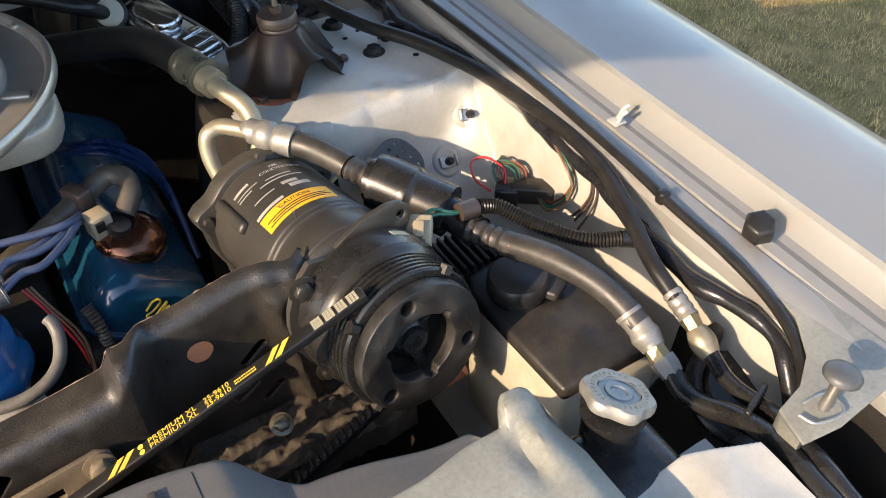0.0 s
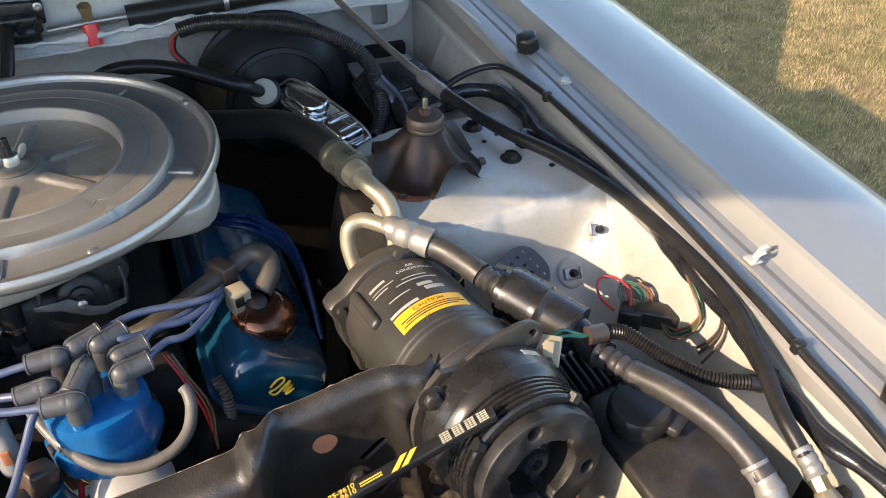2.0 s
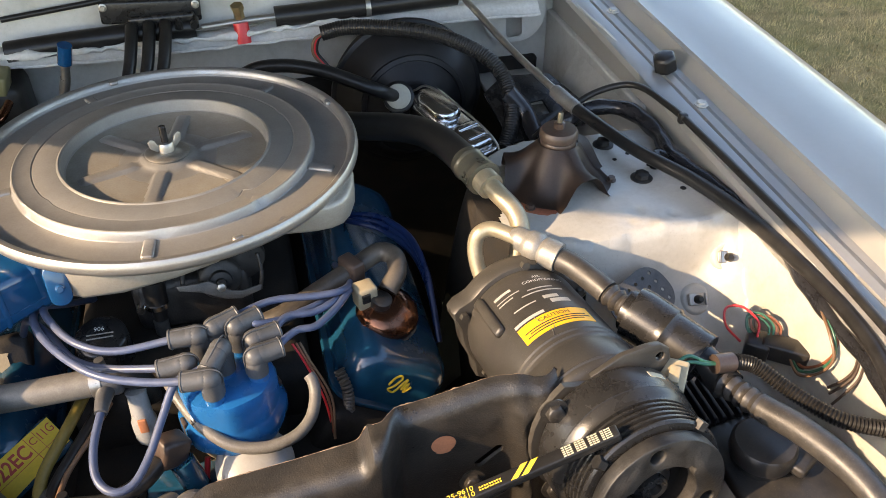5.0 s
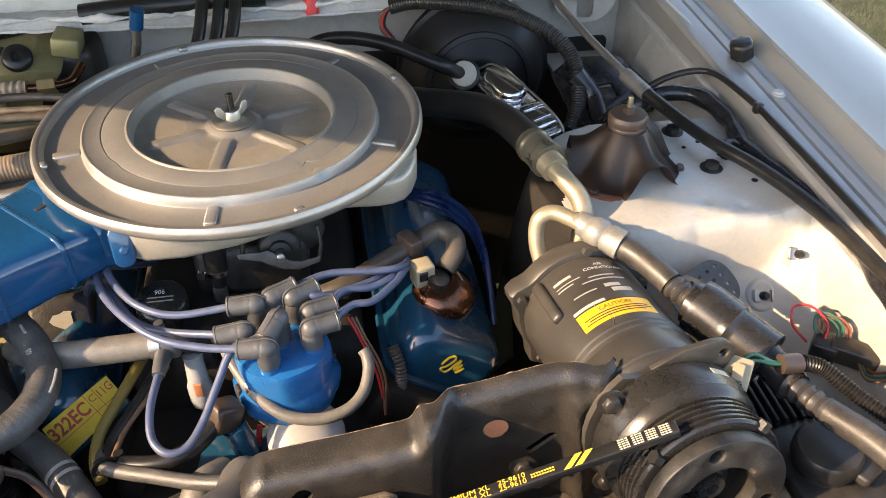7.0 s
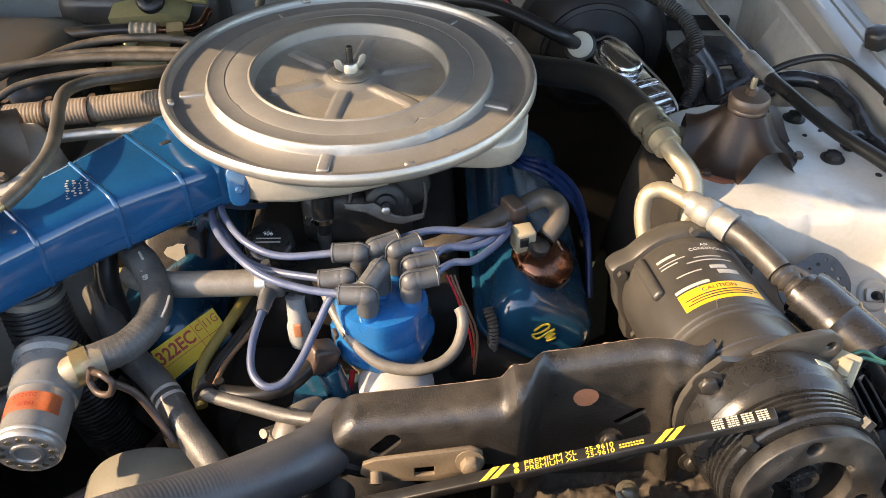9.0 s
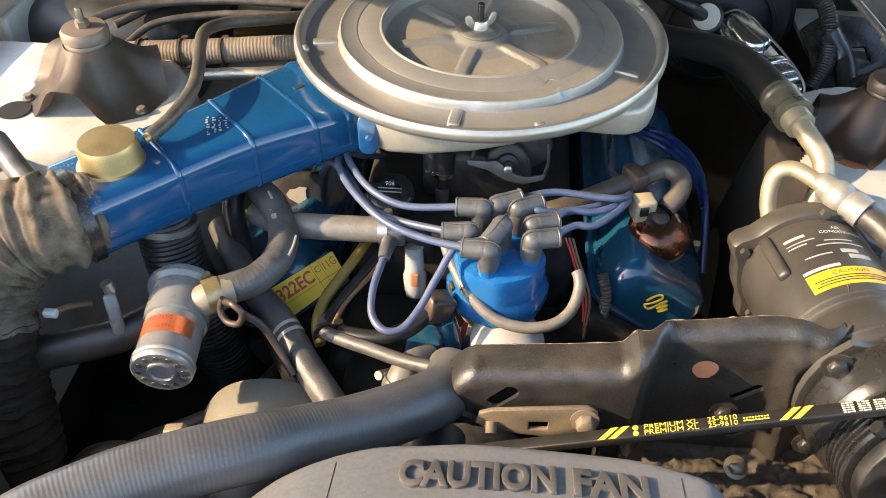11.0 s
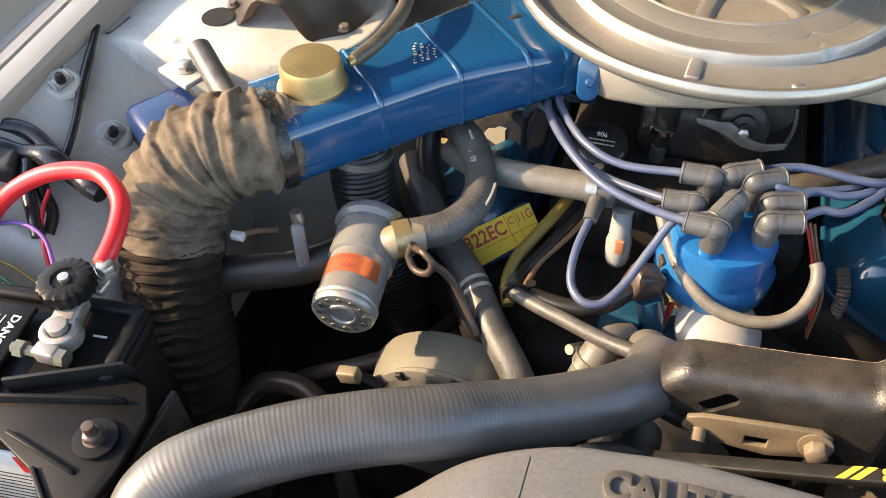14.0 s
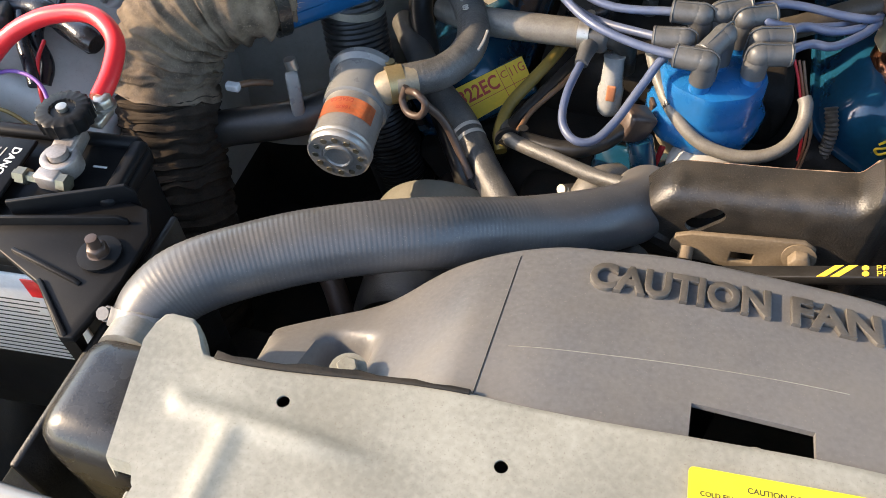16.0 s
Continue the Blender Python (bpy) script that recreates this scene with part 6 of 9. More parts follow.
for k in range(30):
    if k in (6, 7, 8, 20, 21):
        continue
    a = 2 * math.pi * k / 30
    part("stamped_letter", _moved(box((0.0225, 0, 0.9858), (0.0036, 0.0010 + 0.0008 * (k % 3), 0.0006), 0.0002), mR @ Matrix.Rotation(a, 4, "Z")), M_FERRULE, rcap)
hrn = thing("horn", (0.49, 0.285, 0.80), "round black horn below the fender", "horn")
part("bell", lathe([(0.02, -0.02), (0.05, -0.012), (0.054, 0), (0.054, 0.008), (0.047, 0.012), (0.04, 0.010), (0.036, 0.018), (0.012, 0.020), (0, 0.02)], frame_to((0.488, 0.285, 0.845), (-0.2, -0.35, 1)), 40), M_BLACK, hrn)
part("bracket", box((0.50, 0.30, 0.80), (0.02, 0.03, 0.08), 0.003), M_BLACK, hrn)
part("terminal", box((0.478, 0.325, 0.885), (0.012, 0.012, 0.03), 0.002), M_DIRTYBLK, hrn)
part("stub_hose", tube([(0.255, 0.46, 0.82), (0.27, 0.45, 0.84), (0.285, 0.445, 0.85)], 0.012, 14, 4), M_ORANGE, thing("stub_hose", (0.27, 0.45, 0.82), "short tan hose end beside the pulley", "hose"))

# ---- fan shroud ----
SX = -0.10


SHROUD_X = (-0.42, -0.36, -0.33, -0.31, -0.30, -0.28, -0.26, -0.24, -0.22, -0.19)


def soft_line(x, values):
    """A smoothed run through the values along the low wing of the shroud."""
    return sum(float(np.interp(x + o, SHROUD_X, values)) for o in (-0.010, -0.005, 0, 0.005, 0.010)) / 5


def yb(x):
    d = abs(x - SX)
    if x < -0.19:
        return soft_line(x, (0.284, 0.319, 0.336, 0.346, 0.356, 0.373, 0.382, 0.389, 0.395, 0.4015)) - 0.026 * ss(-0.384, -0.402, x)
    if x < SX:
        return 0.408 - 0.0065 * ss(-0.12, -0.19, x)
    return 0.408 - 0.9 * max(0, d - 0.09) ** 1.6 if d < 0.15 else 0.3972 - 0.045 * ss(0.15, 0.20, d) - 0.020 * ss(0.20, 0.31, d) - 0.05 * ss(0.318, 0.336, d)


def shz(x, y):
    d = abs(x - SX)
    z = 0.979 - 0.155 * max(0, y - 0.255) - 0.010 * (d / 0.16) ** 2 * ss(0.25, 0.42, y)
    if x >= SX:
        return z - 0.016 * ss(0.145, 0.18, d) - 0.004 * ss(0.24, 0.30, d)
    e = yb(x) - 0.010
    ze = soft_line(x, (0.917, 0.918, 0.917, 0.922, 0.926, 0.934, 0.942, 0.948, 0.952, 0.9555))
    zf = 0.979 - 0.030 * ss(-0.240, -0.300, x)
    low = zf + (ze - zf) * (y - 0.248) / (e - 0.248)
    z += (low - z) * ss(-0.19, -0.225, x)
    z -= 0.026 * ss(-0.350, -0.334, x) * ss(-0.304, -0.318, x) * ss(0.308, 0.288, y)
    return z - 0.014 * ss(-0.374, -0.390, x) * ss(0.292, 0.276, y)


sh_ob = thing("fan_shroud", (SX, 0.33, 0.60), "dusty grey plastic fan shroud with a raised fan warning", "fan shroud")
bm = bmesh.new()
xs = lines(-0.402, 0.235, 160)
cols = []
for x in xs:
    e = yb(x)
    col = [(x, 0.248 + (e - 0.010 - 0.248) * k / 24, shz(x, 0.248 + (e - 0.010 - 0.248) * k / 24)) for k in range(25)]
    z0 = col[-1][2]
    for k in range(1, 5):
        t = radians(22.5 * k)
        col.append((x, e - 0.010 + 0.010 * math.sin(t), z0 - 0.010 * (1 - math.cos(t))))
    col.append((x, e, z0 - 0.05))
    col.append((x, e, z0 - 0.16))
    cols.append([bm.verts.new(p) for p in col])
hx = lambda x: -0.1075 < x < -0.0385
for i, (a, b) in enumerate(zip(cols, cols[1:])):
    xm = (xs[i] + xs[i + 1]) / 2
    for k in range(len(a) - 1):
        ym = (a[k].co.y + b[k + 1].co.y) / 2
        if hx(xm) and 0.257 < ym < 0.283 and k < 24:
            continue
        bm.faces.new((a[k], b[k], b[k + 1], a[k + 1]))
bmesh.ops.recalc_face_normals(bm, faces=bm.faces[:])
bmesh.ops.solidify(bm, geom=bm.faces[:], thickness=0.004)
shell = part("shell", bm, M_SHROUD, sh_ob, "", 40)
for sx in (-0.229, 0.029):
    pts = [(sx, y, shz(sx, y) + 0.0002) for y in lines(0.25, yb(sx) - 0.011, 12)]
    part("seam", tube(pts, 0.00032, 6, 2), M_INK, shell)
pts = [(x, 0.297 + 0.022 * math.sin((x + 0.22) * 7), shz(x, 0.297 + 0.022 * math.sin((x + 0.22) * 7)) + 0.0001) for x in lines(-0.218, -0.02, 30)]
part("scratch", tube(pts, 0.00028, 4, 1, False), M_SUPPORT, shell)
for word, x0, w in (("CAUTION", -0.180, 0.115), ("FAN", -0.0535, 0.056)):
    b = text_bm(word, 0.0315, Matrix(), 0.0020, bold=0.0008, bevel=0.0006)
    bmesh.ops.remove_doubles(b, verts=b.verts[:], dist=0.00002)
    xsz = max(v.co.x for v in b.verts)
    for v in b.verts:
        x, y, z = v.co.x / xsz * w + x0, v.co.y, v.co.z
        yy = 0.3605 + y + 0.004 * math.sin((x + 0.17) * 12)
        v.co = (x, yy, shz(x, yy) + 0.0012 + z)
    part("raised_word", b, M_LETTER, shell, "dark raised moulded lettering")
part("slot_bolt", hexbolt(frame_to((-0.070, 0.262, shz(-0.07, 0.262) - 0.006), (0, 0, 1)), 0.0045, 0.006, 1.4), M_SUPPORT, sh_ob)
for x, z in ((-0.313, 0.951), (0.19, shz(0.19, 0.262) + 0.003)):
    part("mount_bolt", hexbolt(frame_to((x, 0.264, z), (0, 0, 1)), 0.0072, 0.007, 1.7), M_SUPPORT, sh_ob)
part("rubber_strip", plate([(x, sup_back(x) + 0.001) for x in lines(-0.384, -0.23, 14)] + [(x, sup_back(x) + 0.0062 - 0.003 * ss(-0.30, -0.23, x) + 0.0016 * math.sin(x * 140) * math.sin(x * 61)) for x in lines(-0.23, -0.384, 14)], 0.003, Matrix.Translation((0, 0, 0.9795)), bevel=0.0008), M_DEEP, sh_ob)
fan = thing("cooling_fan", (SX, 0.36, 0.62), "dark cooling fan inside the shroud", "fan")
part("hub", lathe([(0.0, 0), (0.06, 0.0), (0.065, 0.03), (0, 0.035)], frame_to((SX, 0.34, 0.70), (0, 1, 0)), 32), M_DIRTYBLK, fan)
for k in range(5):
    a = radians(90 + 72 * k)
    bl_ = box((0.14, 0, 0), (0.17, 0.07, 0.004), 0.001)
    part("blade", _moved(bl_, frame_to((SX, 0.355, 0.70), (0, 1, 0)) @ Matrix.Rotation(a, 4, "Z") @ Matrix.Rotation(radians(28), 4, "X")), M_DIRTYBLK, fan)

# caution decal on the support panel
dec = thing("caution_decal", (-0.04, 0.2, 0.983), "yellow coolant caution decal on the radiator support", "decal")
mD = Matrix.Translation((-0.106, 0.2425, 0.9832)) @ Matrix.Rotation(radians(4.5), 4, "Z")
part("paper", plate(rounded(0.13, 0.075, 0.003, 3, 0.065, -0.0375), 0.0004, mD), M_LABELY, dec)
part("lettering", text_bm("CAUTION-DO NOT OVERFILL", 0.0044, mD @ Matrix.Translation((0.030, -0.0095, 0.0005)), 0.0001), M_INK, dec)
for k, s in enumerate(("COLD FILL SPECIFICATION", "MAINTAIN COOLANT", "FOLLOW INSTRUCTIONS", "FOR")):
    part("lettering", text_bm(s, 0.0038, mD @ Matrix.Translation((0.006 + 0.004 * (k > 0), -0.0155 - 0.0045 * k, 0.0005)), 0.0001), M_INK, dec)
for k in range(5):
    part("print_line", plate([(0.062, -0.0155 - 0.0045 * k), (0.122, -0.0155 - 0.0045 * k), (0.122, -0.0137 - 0.0045 * k), (0.062, -0.0137 - 0.0045 * k)], 0.0001, mD @ Matrix.Translation((0, 0, 0.0005))), M_INK, dec)

# ---- radiator hose ----
rh = thing("radiator_hose", (-0.33, 0.41, 0.90), "thick black ribbed upper radiator hose", "hose")
part("rubber", tube([(-0.470, 0.262, 0.912), (-0.472, 0.283, 0.926), (-0.462, 0.301, 0.934), (-0.445, 0.317, 0.938), (-0.420, 0.336, 0.938), (-0.385, 0.358, 0.938), (-0.340, 0.380, 0.937), (-0.300, 0.400, 0.931), (-0.262, 0.426, 0.914), (-0.228, 0.450, 0.900), (-0.185, 0.482, 0.887), (-0.157, 0.513, 0.874), (-0.150, 0.545, 0.862)],
                    lambda s: 0.0245 + 0.0025 * ss(0.0, 0.06, s) + 0.00013 * math.sin(s * 2 * math.pi / 0.0036) * ss(0.03, 0.05, s) * (1 - ss(0.30, 0.36, s)), 40, 10, step=0.00105), M_HOSE, rh, "", 60)
part("clamp", clamp_bm((-0.4715, 0.276, 0.922), (0, 0.85, 0.5), 0.0262, 0.013), M_SHROUD, rh)
th = thing("thermostat_housing", (-0.16, 0.57, 0.82), "oxidised grey thermostat housing", "thermostat housing")
part("elbow", tube([(-0.150, 0.535, 0.860), (-0.156, 0.560, 0.846), (-0.160, 0.582, 0.822), (-0.163, 0.592, 0.79)], 0.0215, 24, 5), M_PALEHOSE, th)
part("flange", box((-0.17, 0.625, 0.80), (0.08, 0.06, 0.02), 0.005), M_TEAL, th)
part("bypass_hose", tube([(-0.222, 0.545, 0.75), (-0.212, 0.55, 0.80), (-0.206, 0.556, 0.822), (-0.198, 0.572, 0.832), (-0.18, 0.595, 0.82)], 0.016, 16, 5), M_PALEHOSE, th)
part("bypass_clamp", clamp_bm((-0.206, 0.556, 0.822), (0.3, 0.4, 0.8), 0.0165, 0.01), M_STEEL, th)

# ---- distributor ----
DC = Vector((-0.114, 0.682, 0))
ds = thing("distributor", (DC.x, DC.y, 0.80), "bright blue distributor cap with grey rubber boots", "distributor")
mDs = Matrix.Translation(DC)
cap_wave = lambda a, h: 1 + 0.035 * abs(math.cos(4 * a)) ** 3
part("base", lathe([(0.03, 0.76), (0.032, 0.80), (0.042, 0.815), (0.046, 0.832), (0.046, 0.842)], mDs, 40), M_BEIGE, ds)
part("cap", lathe([(0.0525, 0.838), (0.0540, 0.842), (0.0540, 0.856), (0.0495, 0.862), (0.0480, 0.866), (0.0475, 0.892), (0.045, 0.898), (0.036, 0.901), (0.0, 0.902)], mDs, 64, wave=cap_wave), M_CAP, ds, "glossy bright blue cap", 40)
for a in (200, 20):
    cc = DC + Vector((0.052 * math.cos(radians(a)), 0.052 * math.sin(radians(a)), 0.848))
    part("spring_clip", box(tuple(cc), (0.004, 0.012, 0.03), 0.001, Matrix.Rotation(radians(a), 3, "Z")), M_RUSTY, ds)
part("vacuum_advance", lathe([(0.038, 0), (0.040, 0.004), (0.040, 0.010), (0.030, 0.020), (0.012, 0.026), (0, 0.026)], frame_to((-0.100, 0.630, 0.812), (0.1, -0.30, 1)), 36), M_DRUM, ds, "white plastic drum in front of the distributor")
part("drum_side", lathe([(0.036, -0.045), (0.038, 0.0)], frame_to((-0.100, 0.630, 0.812), (0.1, -0.30, 1)), 36), M_DRUM, ds)

# wires: tower angle, boot heading, path of the lead
WIRES = [
    (165, (-1, 0.12, -0.05), [(-0.187, 0.664, 0.925), (-0.230, 0.682, 0.926), (-0.265, 0.715, 0.927), (-0.295, 0.761, 0.926), (-0.308, 0.811, 0.915), (-0.300, 0.87, 0.88), (-0.29, 0.93, 0.85)], 250),
    (150, (-1, 0.05, -0.05), [(-0.217, 0.715, 0.925), (-0.256, 0.735, 0.926), (-0.284, 0.773, 0.926), (-0.298, 0.812, 0.918), (-0.29, 0.86, 0.88), (-0.27, 0.90, 0.85)], 130),
    (190, (-1, 0.0, -0.1), [(-0.227, 0.702, 0.916), (-0.261, 0.724, 0.916), (-0.290, 0.770, 0.916), (-0.318, 0.809, 0.905), (-0.34, 0.84, 0.86)], 190),
    (0, (-0.5, -0.75, -0.25), [(-0.158, 0.664, 0.920), (-0.176, 0.640, 0.898), (-0.192, 0.611, 0.878), (-0.208, 0.591, 0.868), (-0.226, 0.588, 0.868), (-0.240, 0.605, 0.872), (-0.242, 0.634, 0.882), (-0.236, 0.672, 0.890)], -1),
    (80, (0.85, 0.35, 0.1), [(-0.060, 0.744, 0.934), (-0.010, 0.750, 0.926), (0.018, 0.760, 0.920), (0.03, 0.80, 0.90), (0.02, 0.87, 0.87)], 100),
    (55, (0.7, 0.35, 0.0), [(-0.078, 0.711, 0.935), (-0.055, 0.718, 0.928), (-0.030, 0.733, 0.922), (-0.005, 0.752, 0.915), (0.015, 0.80, 0.89)], 62),
    (10, (0.95, 0.25, 0.0), [(-0.04, 0.700, 0.926), (-0.018, 0.707, 0.922), (0.007, 0.735, 0.918), (0.024, 0.765, 0.912), (0.035, 0.81, 0.88)], 340),
    (330, (0.9, 0.3, 0.0), [(-0.046, 0.722, 0.928), (-0.018, 0.729, 0.922), (0.008, 0.748, 0.917), (0.020, 0.79, 0.89)], 20),
]
lead = thing("ignition_leads", (-0.12, 0.69, 0.90), "blue spark plug leads with grey right-angle boots", "spark plug lead")
for i, (deg, head, path, at) in enumerate(WIRES):
    r = 0.0 if at == -1 else 0.034
    a = radians(at if at != -1 else 0)
    foot = DC + Vector((r * math.cos(a), r * math.sin(a), 0.899))
    h = Vector(head).normalized()
    lift = 0.040 + 0.006 * (at in (130, 100, 62, -1))
    top = foot + Vector((0, 0, lift - 0.010))
    part("tower", lathe([(0.0105, -0.004), (0.0092, 0.012), (0.0085, 0.018)], Matrix.Translation(foot), 16), M_CAP, ds)
    ld = part("lead", tube([top + h * 0.020] + path, 0.0041, 10, 7), M_WIRE, lead)
    bo = tube([foot + Vector((0, 0, 0.008)), foot + Vector((0, 0, 0.012)), foot + Vector((0, 0, lift - 0.020)), top + h * 0.004, top + h * 0.010, top + h * 0.026, top + h * 0.028], lambda s: 0.0110 if s < 0.02 else 0.0106 - 0.03 * max(0, s - 0.040), 18, 4)
    part("boot", bo, M_BOOT, ld, "grey rubber elbow boot")
    part("boot_bead", lathe([(0.0104, -0.0009), (0.0111, 0.0), (0.0104, 0.0009)], frame_to(top + h * 0.026, h), 18), M_BOOT, ld)
    up = Vector((0, 0, 1))
    part("boot_seam", tube([foot + up * 0.010 - h * 0.0110, foot + up * (lift - 0.018) - h * 0.0114, top - h * 0.0108 + up * 0.0056, top - h * 0.0035 + up * 0.0116, top + h * 0.006 + up * 0.0116, top + h * 0.025 + up * 0.0104], 0.0008, 6, 4), M_BOOT, ld)
    part("boot_knuckle", lathe([(0.0, -0.0118), (0.0068, -0.0100), (0.0102, -0.006), (0.0115, 0.0), (0.0102, 0.006), (0.0068, 0.010), (0, 0.0118)], frame_to(top + h * 0.001, h), 20), M_BOOT, ld)
part("plug_boot", tube([(-0.236, 0.668, 0.890), (-0.235, 0.680, 0.892), (-0.233, 0.70, 0.890)], lambda s: 0.0065 + 0.09 * s, 14, 4), M_BOOT, lead)
part("plug_boot_head", box((-0.231, 0.705, 0.893), (0.03, 0.02, 0.024), 0.006), M_BOOT, lead)
# Rear leads in a darker blue than the rest: shade as colour.
for k in range(3):
    o = 0.010 * k
    part("lead", tube([(0.035, 0.985 - o, 0.872), (0.060, 0.952 - o, 0.884), (0.090, 0.932 - o, 0.888 - 0.004 * k), (0.119, 0.886 - o, 0.884 - 0.006 * k), (0.128, 0.832 - o, 0.868 - 0.008 * k), (0.128, 0.785 - o, 0.83 - o)], 0.0041, 8, 5), M_DARKBLUEPL, lead)

# vacuum tube in front of the distributor
vt = thing("vacuum_tube", (-0.10, 0.63, 0.86), "tan-grey vacuum tube curling in front of the distributor", "hose")
part("tube", tube([(-0.175, 0.70, 0.895), (-0.165, 0.678, 0.885), (-0.146, 0.648, 0.872), (-0.118, 0.624, 0.860), (-0.085, 0.615, 0.857), (-0.056, 0.619, 0.860), (-0.038, 0.633, 0.866), (-0.030, 0.650, 0.878), (-0.030, 0.662, 0.888), (-0.033, 0.668, 0.892)], 0.0062, 14, 6), M_PALEHOSE, vt)
part("sleeve", tube([(-0.153, 0.660, 0.8765), (-0.146, 0.649, 0.8725)], 0.0071, 14, 2), M_VINYL, vt)

# ---- valve cover fittings ----
oc = thing("oil_filler_cap", (0.060, 0.765, 0.86), "copper-coloured oil filler breather cap", "filler cap")
mO = frame_to((0.065, 0.768, 0.862), (0.25, -0.18, 1))
part("cap", lathe([(0.030, 0.0), (0.036, 0.003), (0.037, 0.010), (0.034, 0.018), (0.024, 0.024), (0.012, 0.026), (0, 0.026)], mO, 40, wave=lambda a, h: 1 + 0.015 * math.cos(9 * a)), M_COPPER, oc)
part("grommet", lathe([(0.036, -0.008), (0.038, 0.0), (0.030, 0.002)], mO, 32), M_RUBBER, oc)
part("neck", lathe([(0.012, 0.020), (0.0125, 0.034), (0.010, 0.036)], mO @ Matrix.Translation((-0.008, 0.01, 0)), 20), M_DIRTYBLK, oc)
bh = thing("breather_hose", (0.02, 0.80, 0.90), "grey rubber breather hose held by a brown clip", "hose")
part("rubber", tube([(0.070, 0.776, 0.895), (0.084, 0.790, 0.908), (0.085, 0.808, 0.917), (0.069, 0.820, 0.918), (0.039, 0.808, 0.911), (-0.005, 0.787, 0.902), (-0.049, 0.768, 0.892), (-0.080, 0.770, 0.878), (-0.095, 0.785, 0.850)], 0.0115, 16, 6), M_VAC, bh)
part("clip", box((0.034, 0.803, 0.912), (0.018, 0.030, 0.030), 0.003, Matrix.Rotation(radians(30), 3, "Z")), M_RUSTY, bh, "brown plastic hose clip")
part("switch", box((0.043, 0.770, 0.900), (0.024, 0.022, 0.028), 0.003, Matrix.Rotation(radians(15), 3, "Z")), M_BEIGEPL, bh, "beige plastic switch")
part("switch_slot", box((0.043, 0.7585, 0.903), (0.010, 0.004, 0.012), 0.001, Matrix.Rotation(radians(15), 3, "Z")), M_BLACK, bh)
mark_m = Matrix.Translation((CX + 0.205, 0.8925, 0.80)) @ Matrix.Rotation(radians(32), 4, "Y")
mark = [(-0.014, 0.030), (-0.011, 0.042), (-0.006, 0.046), (-0.003, 0.041), (-0.007, 0.030), (-0.012, 0.024), (-0.004, 0.022), (0.001, 0.036), (0.004, 0.043), (0.003, 0.028), (0.008, 0.038), (0.007, 0.025), (0.013, 0.034)]
part("paint_mark", tube([mark_m @ Vector((u, -0.2022 - 0.0005 * (v < 0.03), v)) for u, v in mark], 0.0013, 6, 5), M_OCHRE, vc_l, "scribbled yellow paint mark")

# yellow sticker on the other cover
stk = thing("part_sticker", (-0.325, 0.69, 0.82), "worn yellow code sticker with red print on the valve cover", "sticker")
s_o = Vector((-0.362, 0.673, 0.815))
s_x = (Vector((-0.303, 0.716, 0.838)) - s_o).normalized()
s_n = s_x.cross(Vector((-0.45, 0.55, 0.60))).normalized()
s_y = s_n.cross(s_x)
mS = Matrix(((s_x.x, s_y.x, s_n.x, s_o.x), (s_x.y, s_y.y, s_n.y, s_o.y), (s_x.z, s_y.z, s_n.z, s_o.z), (0, 0, 0, 1)))
part("paper", plate([(-0.004, -0.030), (0.078, -0.026), (0.080, 0.008), (0.0, 0.010)], 0.0008, mS), M_OCHRE, stk)
part("backing", _moved(box((0.038, -0.011, -0.016), (0.085, 0.045, 0.03), 0.006), mS), M_TEAL, stk)
part("lettering", text_bm("322EC", 0.021, mS @ Matrix.Translation((0.0, -0.010, 0.0009)), 0.0001, squeeze=0.82, bold=0.0005), M_REDINK, stk)
part("lettering", text_bm("C", 0.011, mS @ Matrix.Translation((0.0505, -0.004, 0.0009)), 0.0001), M_REDINK, stk)
part("lettering", text_bm("11G", 0.014, mS @ Matrix.Translation((0.060, -0.006, 0.0009)), 0.0001, squeeze=0.75), M_REDINK, stk)
for x0, y0, x1, y1 in ((0.049, -0.026, 0.0496, 0.008), (0.0595, -0.026, 0.060, 0.008), (0.0, -0.0145, 0.078, -0.0139)):
    part("print_line", plate([(x0, y0), (x1, y0), (x1, y1), (x0, y1)], 0.0001, mS @ Matrix.Translation((0, 0, 0.0009))), M_REDINK, stk)

# small engine fittings
def can(name, p, ax, prof, mtl, label, cat, seg=28):
    ob = thing(name, p, label, cat)
    part("body", lathe(prof, frame_to(p, ax), seg), mtl, ob)
    return ob


vs = can("vacuum_switch", (-0.205, 0.686, 0.815), (-0.05, 0.3, 1), [(0, 0), (0.006, 0.001), (0.0105, 0.005), (0.0125, 0.012), (0.013, 0.03), (0.011, 0.036), (0.010, 0.06), (0.011, 0.065), (0, 0.066)], M_MILKY, "pale vacuum switch with an orange paint daub", "switch")
part("paint_daub", _moved(box((0, 0, 0), (0.009, 0.003, 0.019), 0.0014, seg=3), Matrix.Translation((-0.2045, 0.6770, 0.852))), M_ORANGE, vs)
fp = can("fuel_hose", (-0.187, 0.82, 0.84), (0.02, 0.05, 1), [(0.008, 0.0), (0.008, 0.05), (0.013, 0.052), (0.013, 0.085), (0, 0.086)], M_RUBBER, "black fuel hose with a chrome clamp", "hose")
part("clamp", clamp_bm((-0.186, 0.8225, 0.892), (0, 0, 1), 0.0125, 0.006), M_CHROME, fp)
part("stem", tube([(-0.187, 0.82, 0.80), (-0.187, 0.82, 0.87)], 0.0085, 12, 2), M_GREYHOSE, fp)
